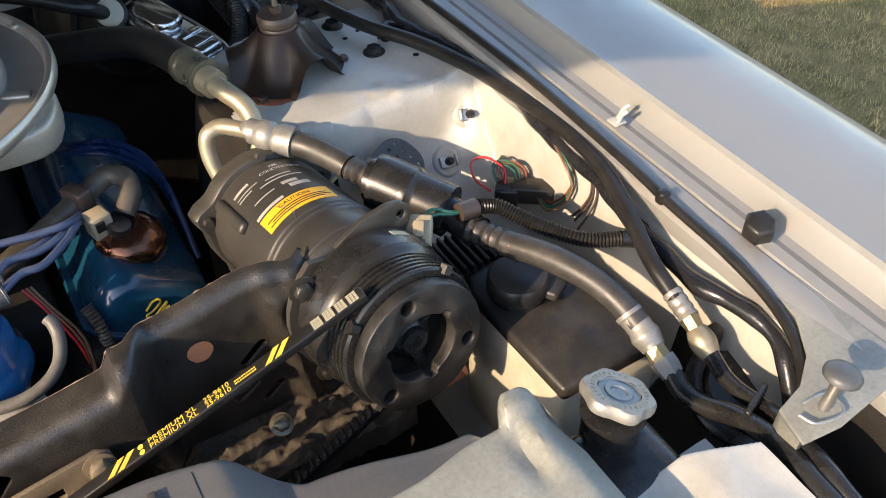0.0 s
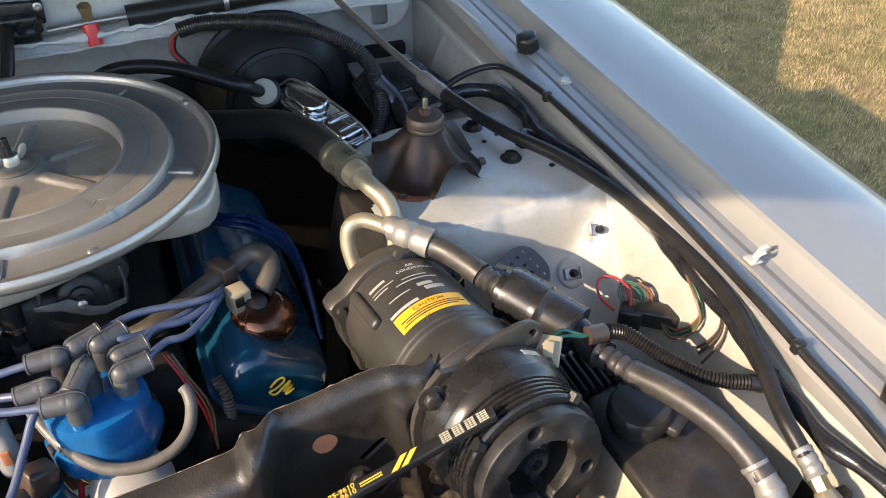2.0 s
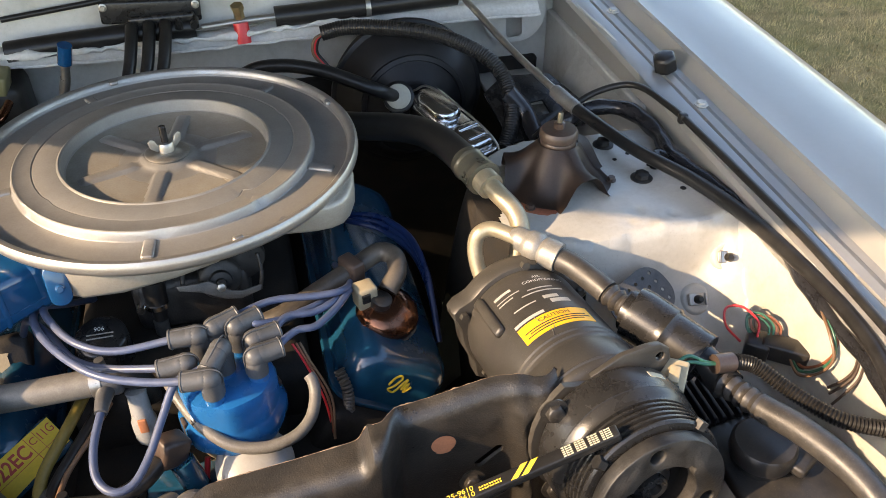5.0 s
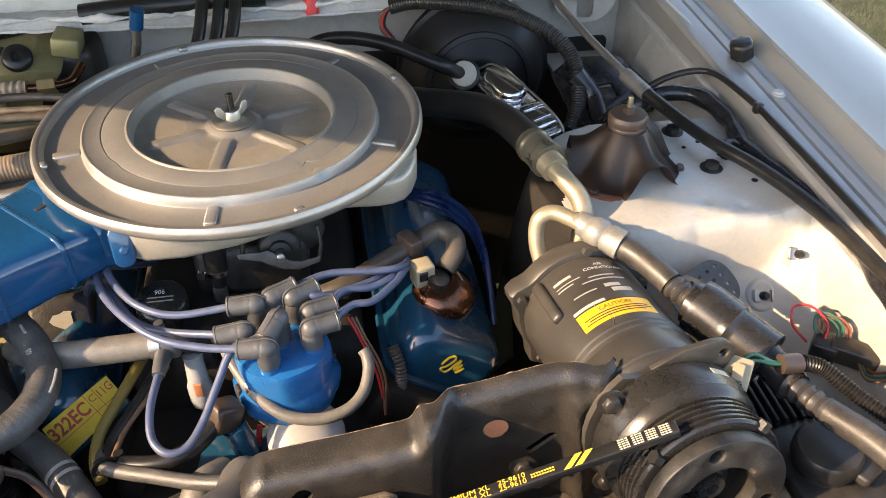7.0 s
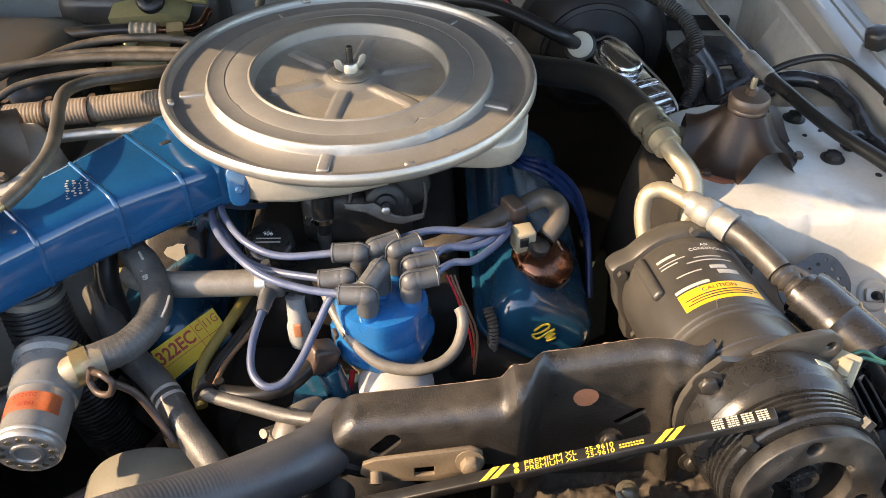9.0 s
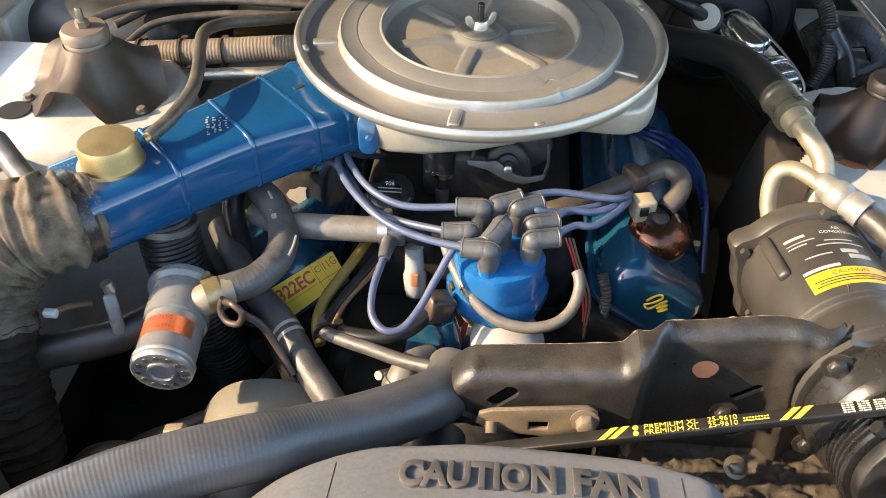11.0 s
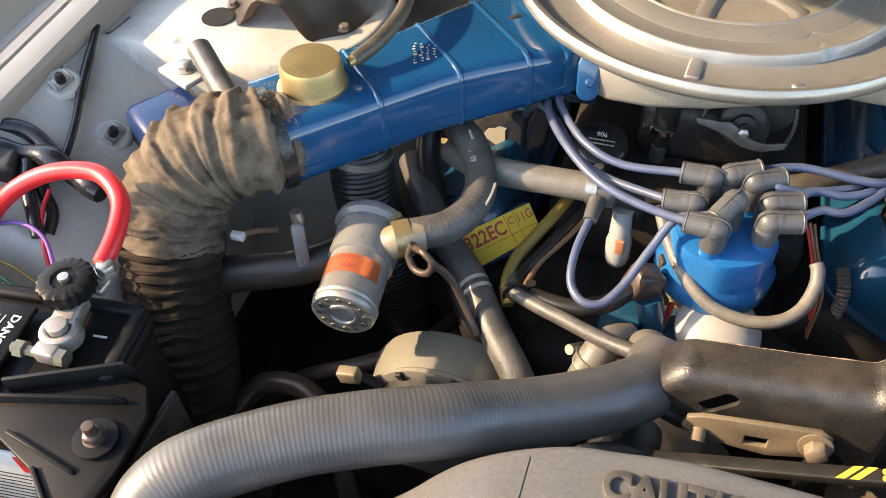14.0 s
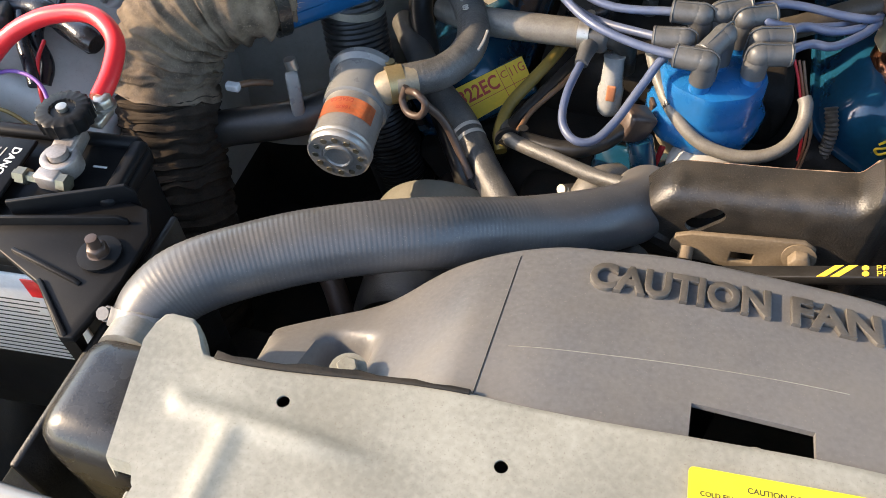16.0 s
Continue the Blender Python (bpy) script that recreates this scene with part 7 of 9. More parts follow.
oilc = can("black_canister", (-0.245, 0.80, 0.83), (0, -0.3, 1), [(0.026, 0), (0.028, 0.02), (0.028, 0.06), (0.024, 0.064), (0, 0.065)], M_BLACK, "glossy black canister with white print", "canister")
mK = frame_to((-0.245, 0.80, 0.83), (0, -0.3, 1)) @ Matrix.Translation((0, 0, 0.0652))
part("lettering", text_bm("906", 0.0075, mK @ Matrix.Translation((-0.0065, 0.006, 0)), 0.0001), M_WHITEINK, oilc)
for k in range(2):
    part("print_line", plate([(-0.014, 0.0), (0.014, 0.0), (0.014, 0.0016), (-0.014, 0.0016)], 0.0002, mK @ Matrix.Translation((0, 0.001 - 0.005 * k, 0))), M_GREYINK, oilc)
sq = thing("sensor_boot", (-0.178, 0.63, 0.83), "brown square rubber boot over a sensor", "sensor boot")
part("boot", box((-0.176, 0.634, 0.858), (0.030, 0.026, 0.030), 0.004, Matrix.Rotation(radians(35), 3, "Z") @ Matrix.Rotation(radians(25), 3, "Y")), M_RUSTY, sq)
part("stem", tube([(-0.168, 0.628, 0.845), (-0.160, 0.622, 0.82), (-0.155, 0.62, 0.79)], 0.013, 14, 3), M_TEAL, sq)
part("lead", tube([(-0.186, 0.624, 0.855), (-0.205, 0.606, 0.850), (-0.235, 0.596, 0.845), (-0.275, 0.605, 0.838)], 0.009, 12, 5), M_RUBBER, sq)

# wire bundle by the sticker
wb = thing("wire_bundle", (-0.29, 0.62, 0.82), "loom of grey, yellow and brown wires tied together", "wiring harness")
part("grey_sheath", tube([(-0.298, 0.630, 0.832), (-0.291, 0.606, 0.838), (-0.265, 0.590, 0.844), (-0.243, 0.580, 0.848), (-0.200, 0.562, 0.853), (-0.158, 0.548, 0.862), (-0.13, 0.545, 0.86)], 0.0072, 14, 6), M_GREYHOSE, wb)
part("yellow_sheath", tube([(-0.262, 0.735, 0.86), (-0.272, 0.700, 0.86), (-0.286, 0.672, 0.852), (-0.300, 0.645, 0.842), (-0.303, 0.618, 0.832), (-0.296, 0.598, 0.825)], 0.0062, 12, 5), M_YELLOWW, wb)
part("dark_sheath", tube([(-0.245, 0.73, 0.85), (-0.258, 0.695, 0.85), (-0.275, 0.66, 0.845), (-0.290, 0.63, 0.838), (-0.294, 0.60, 0.834)], 0.0055, 12, 5), M_RUBBER, wb)
part("brown_wire", tube([(-0.24, 0.72, 0.85), (-0.256, 0.68, 0.848), (-0.276, 0.645, 0.842), (-0.284, 0.612, 0.84)], 0.003, 8, 5), M_BROWNW, wb)
part("tie", clamp_bm((-0.292, 0.606, 0.836), (0.4, -0.9, 0.1), 0.011, 0.004), M_RUBBER, wb)
for k, mtl in enumerate((M_REDW, M_ORANGEW, M_BROWNW)):
    part("wire", tube([(-0.045 + 0.004 * k, 0.71, 0.90), (-0.035 + 0.003 * k, 0.70, 0.88), (-0.020 + 0.004 * k, 0.68, 0.84), (-0.015, 0.665 - 0.004 * k, 0.80)], 0.0014, 8, 4), mtl, wb)
part("red_wire", tube([(-0.145, 0.64, 0.83), (-0.15, 0.62, 0.80), (-0.14, 0.60, 0.77)], 0.003, 8, 4), M_REDW, wb)
part("ribbed_sleeve", tube([(0.000, 0.70, 0.86), (0.006, 0.685, 0.84), (0.004, 0.675, 0.80)], ribbed(0.006, 0.0008, 0.004), 10, 6, step=0.001), M_VAC, wb)

# ---- intake snorkel ----
sn = thing("intake_snorkel", (-0.43, 0.75, 0.90), "glossy blue air intake snorkel with pressed ribs", "air intake")
E0, E1 = Vector((-0.540, 0.636, 0.948)), Vector((-0.312, 0.862, 0.953))
sd = (E1 - E0).normalized()
sp = Vector((sd.y, -sd.x, 0)).normalized()


def snork_section(t, grow=0.0):
    c = E0.lerp(E1, t)
    w = 0.100 + 0.042 * ss(0.45, 1.0, t)
    h = 0.072 - 0.012 * ss(0.6, 1.0, t)
    return [c + sp * (x - 0.010) + Vector((0, 0, z)) for x, z in rounded(w + grow, h + grow, 0.017, 5)]


bm = bmesh.new()
rings = [[bm.verts.new(p) for p in snork_section(t)] for t in lines(0, 1.12, 28)]
for a, b in zip(rings, rings[1:]):
    for k in range(len(a)):
        bm.faces.new((a[k], a[(k + 1) % len(a)], b[(k + 1) % len(a)], b[k]))
bm.faces.new(rings[0])
bm.faces.new(rings[-1])
sbody = part("duct", bm, M_BLUE, sn, "", 40)


def snork_band(t0, t1, grow, name, mtl, parent):
    b = bmesh.new()
    rr = [[b.verts.new(p) for p in snork_section(t, g)] for t, g in ((t0, 0), (t0 + (t1 - t0) * 0.3, grow), (t0 + (t1 - t0) * 0.7, grow), (t1, 0))]
    for a, c in zip(rr, rr[1:]):
        for k in range(len(a)):
            b.faces.new((a[k], a[(k + 1) % len(a)], c[(k + 1) % len(a)], c[k]))
    return part(name, b, mtl, parent, "", 50)


for t in (0.30, 0.56, 0.78):
    snork_band(t, t + 0.018, 0.0028, "pressed_rib", M_BLUE, sbody)
snork_band(0.965, 0.985, 0.0035, "seam", M_BLUE, sbody)
snork_band(1.03, 1.10, 0.014, "collar", M_BLUE, sbody)
pts = [E0.lerp(E1, t) + sp * (0.0403 + 0.021 * ss(0.45, 1.0, t)) + Vector((0, 0, -0.012)) for t in lines(0.02, 0.96, 14)]
part("side_seam", tube(pts, 0.0012, 6, 2), M_BLUE, sbody)
tp0 = E0.lerp(E1, 0.52) + Vector((0, 0, 0.0374))
mT = Matrix(((sd.x, -sp.x, 0, tp0.x), (sd.y, -sp.y, 0, tp0.y), (0, 0, 1, tp0.z), (0, 0, 0, 1))) @ Matrix.Rotation(radians(-115), 4, "Z")
rk = random.Random(11)
for row in range(4):
    for k in range(8 - row):
        w, h = rk.uniform(0.0012, 0.0036), rk.uniform(0.0006, 0.0040)
        m1 = mT @ Matrix.Translation((0.0046 * k - 0.017 + 0.002 * row, 0.0065 * row - 0.012 + rk.uniform(-0.001, 0.001), 0)) @ Matrix.Rotation(rk.uniform(-0.6, 0.6), 4, "Z")
        part("ink_mark", plate(rounded(w, h, min(w, h) * 0.3, 2), 0.0002, m1), M_GREYINK, sbody)
part("end_screw", hexbolt(frame_to(E1 + sd * 0.020 + sp * 0.072 + Vector((0, 0, 0.0)), (sp.x, sp.y, 0.3)), 0.006, 0.005, 1.4), M_STEEL, sn)
snork_band(0.905, 0.962, 0.0036, "end_saddle", M_BLUE, sbody)
ear_m = frame_to((-0.266, 0.777, 0.972), (0.22, -0.93, 0.30), 0)
ear_o = part("end_ear", plate(rounded(0.022, 0.046, 0.0105, 6), 0.004, ear_m, bevel=0.0016), M_BLUE, sn, "rounded blue ear at the mouth of the snorkel")
part("ear_screw", hexbolt(ear_m @ Matrix.Translation((0.001, -0.004, 0.004)), 0.0036, 0.003, 1.3), M_BLUE, ear_o)
part("notch", _moved(box((0, 0, 0), (0.012, 0.006, 0.0012), 0.0004), Matrix.Translation(E0.lerp(E1, 0.86) + Vector((-0.012, 0.012, 0.0318))) @ Matrix.Rotation(radians(45), 4, "Z")), M_INK, sbody)
vm = thing("vacuum_motor", (-0.512, 0.684, 0.982), "gold zinc-plated vacuum motor on the snorkel", "vacuum motor")
mV = Matrix.Translation((-0.512, 0.684, 0.984))
part("can", lathe([(0.030, -0.004), (0.0355, -0.003), (0.0360, 0.0), (0.0315, 0.002), (0.0305, 0.005), (0.0300, 0.021), (0.0275, 0.0265), (0.012, 0.028), (0, 0.028)], mV, 56), M_GOLD, vm)
part("hose_nipple", tube([(-0.482, 0.703, 1.000), (-0.472, 0.715, 1.003)], 0.005, 10, 2), M_GOLD, vm)
vh = thing("vacuum_hose", (-0.46, 0.83, 0.99), "grey vacuum hose arching from the vacuum motor", "hose")
part("rubber", tube([(-0.478, 0.707, 1.001), (-0.462, 0.735, 1.008), (-0.455, 0.780, 1.012), (-0.463, 0.830, 1.012), (-0.478, 0.880, 1.008), (-0.487, 0.930, 1.001), (-0.470, 0.965, 0.994), (-0.443, 0.983, 0.989), (-0.40, 1.01, 0.982), (-0.36, 1.05, 0.97)], 0.0075, 14, 6), M_VAC, vh)
for k, pts in enumerate(([(-0.70, 0.95, 0.94), (-0.69, 0.99, 0.955), (-0.66, 1.03, 0.962), (-0.60, 1.06, 0.966), (-0.50, 1.075, 0.968), (-0.37, 1.08, 0.965)], [(-0.63, 1.0, 0.935), (-0.60, 1.03, 0.95), (-0.54, 1.05, 0.956), (-0.46, 1.06, 0.958), (-0.36, 1.06, 0.958)],
                         [(-0.66, 1.04, 0.94), (-0.60, 1.10, 0.95), (-0.50, 1.12, 0.955), (-0.36, 1.11, 0.958)], [(-0.62, 1.10, 0.94), (-0.55, 1.15, 0.95), (-0.46, 1.16, 0.955), (-0.36, 1.14, 0.955)])):
    solo("vacuum_hose", tube(pts, (0.0062, 0.005, 0.0055, 0.006)[k], 12, 6), M_VAC, pts[2], "grey vacuum hose behind the air cleaner", "hose", "vacuum hoses")
cd = thing("heater_tube", (-0.52, 0.98, 0.94), "brown corrugated paper heater tube", "hose")
part("tube", tube([(-0.68, 0.965, 0.92), (-0.646, 0.973, 0.932), (-0.516, 0.980, 0.942), (-0.391, 0.994, 0.948), (-0.33, 1.0, 0.945)], ribbed(0.0165, 0.0003, 0.0045), 18, 6, step=0.00115), M_WRAP, cd)
for t in (-0.60, -0.545, -0.49):
    part("band", clamp_bm((t, 0.976 + 0.03 * (t + 0.6), 0.937 + 0.05 * (t + 0.6)), (1, 0.06, 0.08), 0.0172, 0.004), M_RUSTY, cd)
solo("heater_pipe", tube([(-0.66, 0.935, 0.915), (-0.50, 0.945, 0.93), (-0.42, 0.95, 0.935), (-0.36, 0.97, 0.935)], 0.008, 12, 6), M_STEEL, (-0.5, 0.945, 0.93), "dull steel heater pipe", "pipe")

# cloth-covered duct
fd = thing("air_duct", (-0.60, 0.56, 0.80), "brown fuzzy cloth-covered flexible air duct", "duct")
fold = lambda s: 0.0500 + 0.0026 * math.sin(2 * math.pi * s / 0.0195) + 0.0012 * math.sin(2 * math.pi * s / 0.0083 + 1) - 0.006 * ss(0.05, 0.0, s)
fold2 = lambda s: 0.0500 + 0.0016 * math.sin(2 * math.pi * s / 0.0125) + 0.0008 * math.sin(2 * math.pi * s / 0.0047)


def crumpled(bm, a, b):
    for v in bm.verts:
        n = noise.noise(v.co * 38) * a + noise.noise(v.co * 110) * b
        v.co += Vector((noise.noise(v.co * 60), noise.noise(v.co * 60 + Vector((9, 0, 0))), 1)) * n
    return bm


DUCT = [(-0.528, 0.648, 0.948), (-0.553, 0.625, 0.951), (-0.586, 0.612, 0.946), (-0.612, 0.594, 0.927), (-0.626, 0.575, 0.898), (-0.628, 0.556, 0.866), (-0.621, 0.528, 0.815), (-0.610, 0.500, 0.765), (-0.600, 0.465, 0.70), (-0.595, 0.44, 0.62)]
part("cloth", crumpled(tube(DUCT[:6], fold, 72, 10, step=0.0018), 0.0060, 0.0030), M_FABRIC, fd, "", 70)
# Lower sleeve carries its shade in a darker cloth colour.
part("lower_sleeve", crumpled(tube(DUCT[5:], fold2, 64, 12, step=0.0018), 0.0060, 0.0020), M_DUCTLOW, fd, "lower sleeve, its cloth darkened mostly for shade", 70)
# Tan lint of the cloth, gathered on top to lighten the lit side.
fz_bm = bmesh.new()
rr = random.Random(7)
duct_line = spline(DUCT[:6], 10)
for k in range(5000):
    s = rr.random()
    i = rr.randrange(len(duct_line) - 1)
    c = duct_line[i].lerp(duct_line[i + 1], s)
    t = (duct_line[i + 1] - duct_line[i]).normalized()
    u = Vector((rr.uniform(-1, 1), rr.uniform(-1, 0.6), rr.uniform(-0.3, 1)))
    u = (u - t * u.dot(t)).normalized()
    p = c + u * 0.0505
    q = p + (u * 0.5 + Vector((rr.uniform(-1, 1), rr.uniform(-1, 1), rr.uniform(-1, 1)))).normalized() * rr.uniform(0.002, 0.0055)
    w = t.cross(u) * 0.00013
    fz_bm.faces.new([fz_bm.verts.new(p + w), fz_bm.verts.new(p - w), fz_bm.verts.new(q)])
part("fuzz", fz_bm, M_FUZZ, fd)["kind"] = "stuff"
part("end_band", tube([E0 - sd * 0.004, E0 + sd * 0.008], 0.0495, 36, 2), M_BLACK, fd)

# ---- right side of the bay ----
fl = thing("filter_canister", (-0.435, 0.57, 0.85), "silver filter canister with an orange label", "filter")
F1 = Vector((-0.431, 0.517, 0.863))
fd_ = Vector((-0.09, 0.985, 0.04)).normalized()
mF = frame_to(F1, fd_) @ Matrix.Diagonal((0.92, 0.92, 1, 1))
part("can", lathe([(0.0, 0.002), (0.016, 0.002), (0.017, 0.0005), (0.0305, 0.0), (0.0325, 0.002), (0.0330, 0.006), (0.0318, 0.008), (0.0318, 0.052), (0.0318, 0.058)], mF, 48), M_SILVER, fl, "", 40)
lb = bmesh.new()
rows = [[lb.verts.new(mF @ Vector((0.0323 * math.cos(radians(a)), 0.0323 * math.sin(radians(a)), z))) for a in lines(-40, 150, 40)] for z in (0.028, 0.049)]
for k in range(40):
    lb.faces.new((rows[0][k], rows[0][k + 1], rows[1][k + 1], rows[1][k]))
bmesh.ops.solidify(lb, geom=lb.faces[:], thickness=0.0004)
part("label_band", lb, M_ORLAB, fl, "faded orange paper label")
part("rolled_lip", lathe([(0.0318, 0.0068), (0.0334, 0.0085), (0.0336, 0.0110), (0.0322, 0.0130)], mF, 48), M_SILVER, fl)
for k in range(12):
    a = 2 * math.pi * k / 12
    part("vent_hole", lathe([(0.0032, 0), (0.0034, 0.0006), (0.0028, 0.0010), (0.0024, 0.0002), (0, 0.0002)], mF @ Matrix.Translation((0.0235 * math.cos(a), 0.0235 * math.sin(a), -0.0009)), 12), M_FERRULE, fl)
part("end_boss", lathe([(0.0165, 0.002), (0.0155, -0.001), (0.013, -0.0015), (0.012, 0.0005), (0, 0.0005)], mF, 32), M_SILVER, fl)
part("housing", lathe([(0.0318, 0.058), (0.0345, 0.060), (0.0352, 0.066), (0.0360, 0.098), (0.0385, 0.100), (0.0410, 0.102), (0.0415, 0.107), (0.0390, 0.111), (0.030, 0.113), (0, 0.114)], mF, 48), M_CLOUDY, fl, "cloudy grey plastic housing", 40)
part("neck", tube([F1 + fd_ * 0.08 + Vector((0.015, 0.0, 0.005)), (-0.404, 0.600, 0.884), (-0.385, 0.612, 0.884)], 0.0165, 20, 4), M_BEIGE, fl)
for k, (t, s) in enumerate(((0.0415, "DSAE-CB"), (0.0315, "16870"))):
    b = text_bm(s, 0.0065, Matrix(), 0)
    for v in b.verts:
        a = radians(104) - v.co.x / 0.0325
        v.co = mF @ Vector((0.0326 * math.cos(a), 0.0326 * math.sin(a), t + 0.0055 - v.co.y))
    part("lettering", b, M_REDINK, fl)
eh = thing("emission_hose", (-0.36, 0.67, 0.87), "thick grey moulded hose from the filter canister", "hose")
part("rubber", tube([(-0.398, 0.608, 0.884), (-0.382, 0.616, 0.885), (-0.364, 0.628, 0.886), (-0.350, 0.652, 0.888), (-0.347, 0.682, 0.890), (-0.358, 0.714, 0.893), (-0.372, 0.738, 0.896), (-0.387, 0.757, 0.893), (-0.402, 0.785, 0.875)], ribbed(0.0162, 0.00010, 0.0050), 24, 7, step=0.0012), M_GREYHOSE, eh)
part("stripe", tube([(-0.3345, 0.655, 0.8975), (-0.3325, 0.668, 0.8990), (-0.3325, 0.683, 0.9000)], 0.0015, 6, 4), M_GREYINK, eh)
for k, word in enumerate(("60", "6")):
    part("lettering", text_bm(word, 0.0085, Matrix.Translation((-0.3565 - 0.006 * k, 0.701 + 0.013 * k, 0.9085)) @ Matrix.Rotation(radians(112), 4, "Z") @ Matrix.Rotation(radians(-16), 4, "X"), 0.0003, bold=0.0002), M_GREYINK, eh)
part("print_mark", tube([(-0.3680, 0.728, 0.9118), (-0.3745, 0.739, 0.9125)], 0.0016, 6, 3), M_GREYINK, eh)
part("clamp", clamp_bm((-0.402, 0.603, 0.884), (0.8, 0.5, 0), 0.0168, 0.016), M_GOLD, eh)
rg = thing("hose_clip", (-0.37, 0.575, 0.89), "rusty spring hose clip hanging from the hose", "clip")
part("ring", tube([(-0.384, 0.588, 0.892), (-0.372, 0.578, 0.900), (-0.362, 0.573, 0.893), (-0.368, 0.572, 0.879), (-0.382, 0.578, 0.874), (-0.390, 0.586, 0.882), (-0.386, 0.590, 0.895)], 0.0036, 8, 6), M_RUSTY, rg)
part("tail", tube([(-0.364, 0.575, 0.892), (-0.348, 0.580, 0.870), (-0.332, 0.572, 0.845), (-0.315, 0.556, 0.825)], 0.004, 8, 5), M_RUSTY, rg)
h2 = thing("heater_hose", (-0.31, 0.58, 0.81), "grey braided heater hose running down past the engine", "hose")
part("rubber", tube([(-0.450, 0.765, 0.83), (-0.41, 0.70, 0.838), (-0.378, 0.655, 0.838), (-0.343, 0.622, 0.832), (-0.305, 0.572, 0.822), (-0.268, 0.530, 0.806), (-0.245, 0.50, 0.77), (-0.235, 0.48, 0.72)], 0.0155, 20, 7), M_GREYHOSE, h2)
part("white_band", tube([(-0.335, 0.612, 0.8305), (-0.3325, 0.6088, 0.8299)], 0.0158, 20, 2), M_GREYINK, h2)
part("white_band", tube([(-0.3290, 0.6042, 0.8290), (-0.3265, 0.6010, 0.8284)], 0.0158, 20, 2), M_GREYINK, h2)
h3 = thing("coolant_hose", (-0.29, 0.715, 0.88), "pale braided coolant hose with a worm clamp", "hose")
part("rubber", tube([(-0.40, 0.76, 0.86), (-0.368, 0.73, 0.877), (-0.338, 0.718, 0.884), (-0.290, 0.713, 0.889), (-0.238, 0.710, 0.893)], 0.0145, 20, 6), M_PALEHOSE, h3)
part("clamp", clamp_bm((-0.240, 0.710, 0.893), (1, -0.05, 0.08), 0.0152, 0.011), M_STEEL, h3)
part("tee", tube([(-0.245, 0.710, 0.892), (-0.215, 0.709, 0.894), (-0.20, 0.715, 0.88), (-0.198, 0.72, 0.85)], 0.011, 14, 4), M_DIRTYBLK, h3)
h5 = thing("vapour_hose", (-0.42, 0.72, 0.83), "dark vapour hose under the snorkel", "hose")
part("rubber", tube([(-0.43, 0.775, 0.88), (-0.425, 0.75, 0.855), (-0.41, 0.72, 0.835), (-0.39, 0.68, 0.815), (-0.36, 0.64, 0.79), (-0.33, 0.60, 0.76), (-0.31, 0.57, 0.70)], 0.0135, 16, 6), M_RUBBER, h5)
ht = thing("heat_riser_tube", (-0.47, 0.67, 0.85), "dark flexible heat riser tube below the snorkel", "duct")
part("tube", tube([(-0.478, 0.690, 0.915), (-0.475, 0.685, 0.89), (-0.468, 0.675, 0.85), (-0.455, 0.67, 0.80), (-0.44, 0.67, 0.72), (-0.43, 0.68, 0.64)], ribbed(0.033, 0.0008, 0.006), 28, 6, step=0.0015), M_RUBBER, ht)
part("band", clamp_bm((-0.477, 0.688, 0.905), (0.1, 0.2, 1), 0.0338, 0.008), M_STEEL, ht)
dt = thing("lower_duct", (-0.54, 0.57, 0.83), "dark glossy plastic air pipe with a grey clip", "duct")
part("pipe", tube([(-0.60, 0.545, 0.815), (-0.575, 0.556, 0.828), (-0.540, 0.566, 0.834), (-0.501, 0.579, 0.840), (-0.47, 0.60, 0.845)], 0.019, 20, 6), M_DARKPL, dt)
part("clip_plate", box((-0.497, 0.576, 0.868), (0.013, 0.008, 0.056), 0.003, Matrix.Rotation(radians(25), 3, "Z") @ Matrix.Rotation(radians(-18), 3, "X")), M_CLOUDY, dt, "grey plastic clip")
part("clip_screw", lathe([(0.006, 0), (0.006, 0.012), (0, 0.013)], frame_to((-0.503, 0.592, 0.890), (-0.2, 0.1, 1)), 12), M_STEEL, dt)
part("wire_tail", tube([(-0.535, 0.60, 0.86), (-0.548, 0.588, 0.868), (-0.560, 0.575, 0.872)], 0.0035, 8, 4), M_BROWNW, dt)
part("wire_plug", box((-0.562, 0.572, 0.873), (0.014, 0.008, 0.008), 0.0015), M_WHITEPL, dt)
ap = thing("air_pump", (-0.355, 0.54, 0.72), "oxidised beige round air pump below the hoses", "air pump")
mAp = frame_to((-0.340, 0.518, 0.719), (0, 1, 0))
part("drum", lathe([(0.0785, -0.003), (0.0835, -0.001), (0.0840, 0.003), (0.0815, 0.0055), (0.0822, 0.010), (0.0868, 0.040), (0.0850, 0.047), (0.074, 0.052), (0, 0.053)], mAp, 64), M_PUMP, ap)
part("housing", lathe([(0, -0.085), (0.058, -0.085), (0.066, -0.075), (0.071, -0.020), (0.075, -0.004), (0.075, 0.002)], mAp, 56), M_DIRTYBLK, ap, "greasy dark pump body")
for a in (60, 100, 132):
    part("rim_clip", _moved(box((0.0805, 0, -0.004), (0.008, 0.007, 0.005), 0.001), mAp @ Matrix.Rotation(radians(a), 4, "Z")), M_DIRTYBLK, ap)
part("yellow_tag", box((-0.431, 0.508, 0.778), (0.022, 0.012, 0.016), 0.002, Matrix.Rotation(radians(-15), 3, "Y")), M_BEIGE, ap)
part("tag_arm", box((-0.412, 0.512, 0.766), (0.030, 0.012, 0.014), 0.003, Matrix.Rotation(radians(20), 3, "Y")), M_DIRTYBLK, ap)
part("bracket", box((-0.25, 0.49, 0.74), (0.14, 0.03, 0.05), 0.005), M_DIRTYBLK, ap)
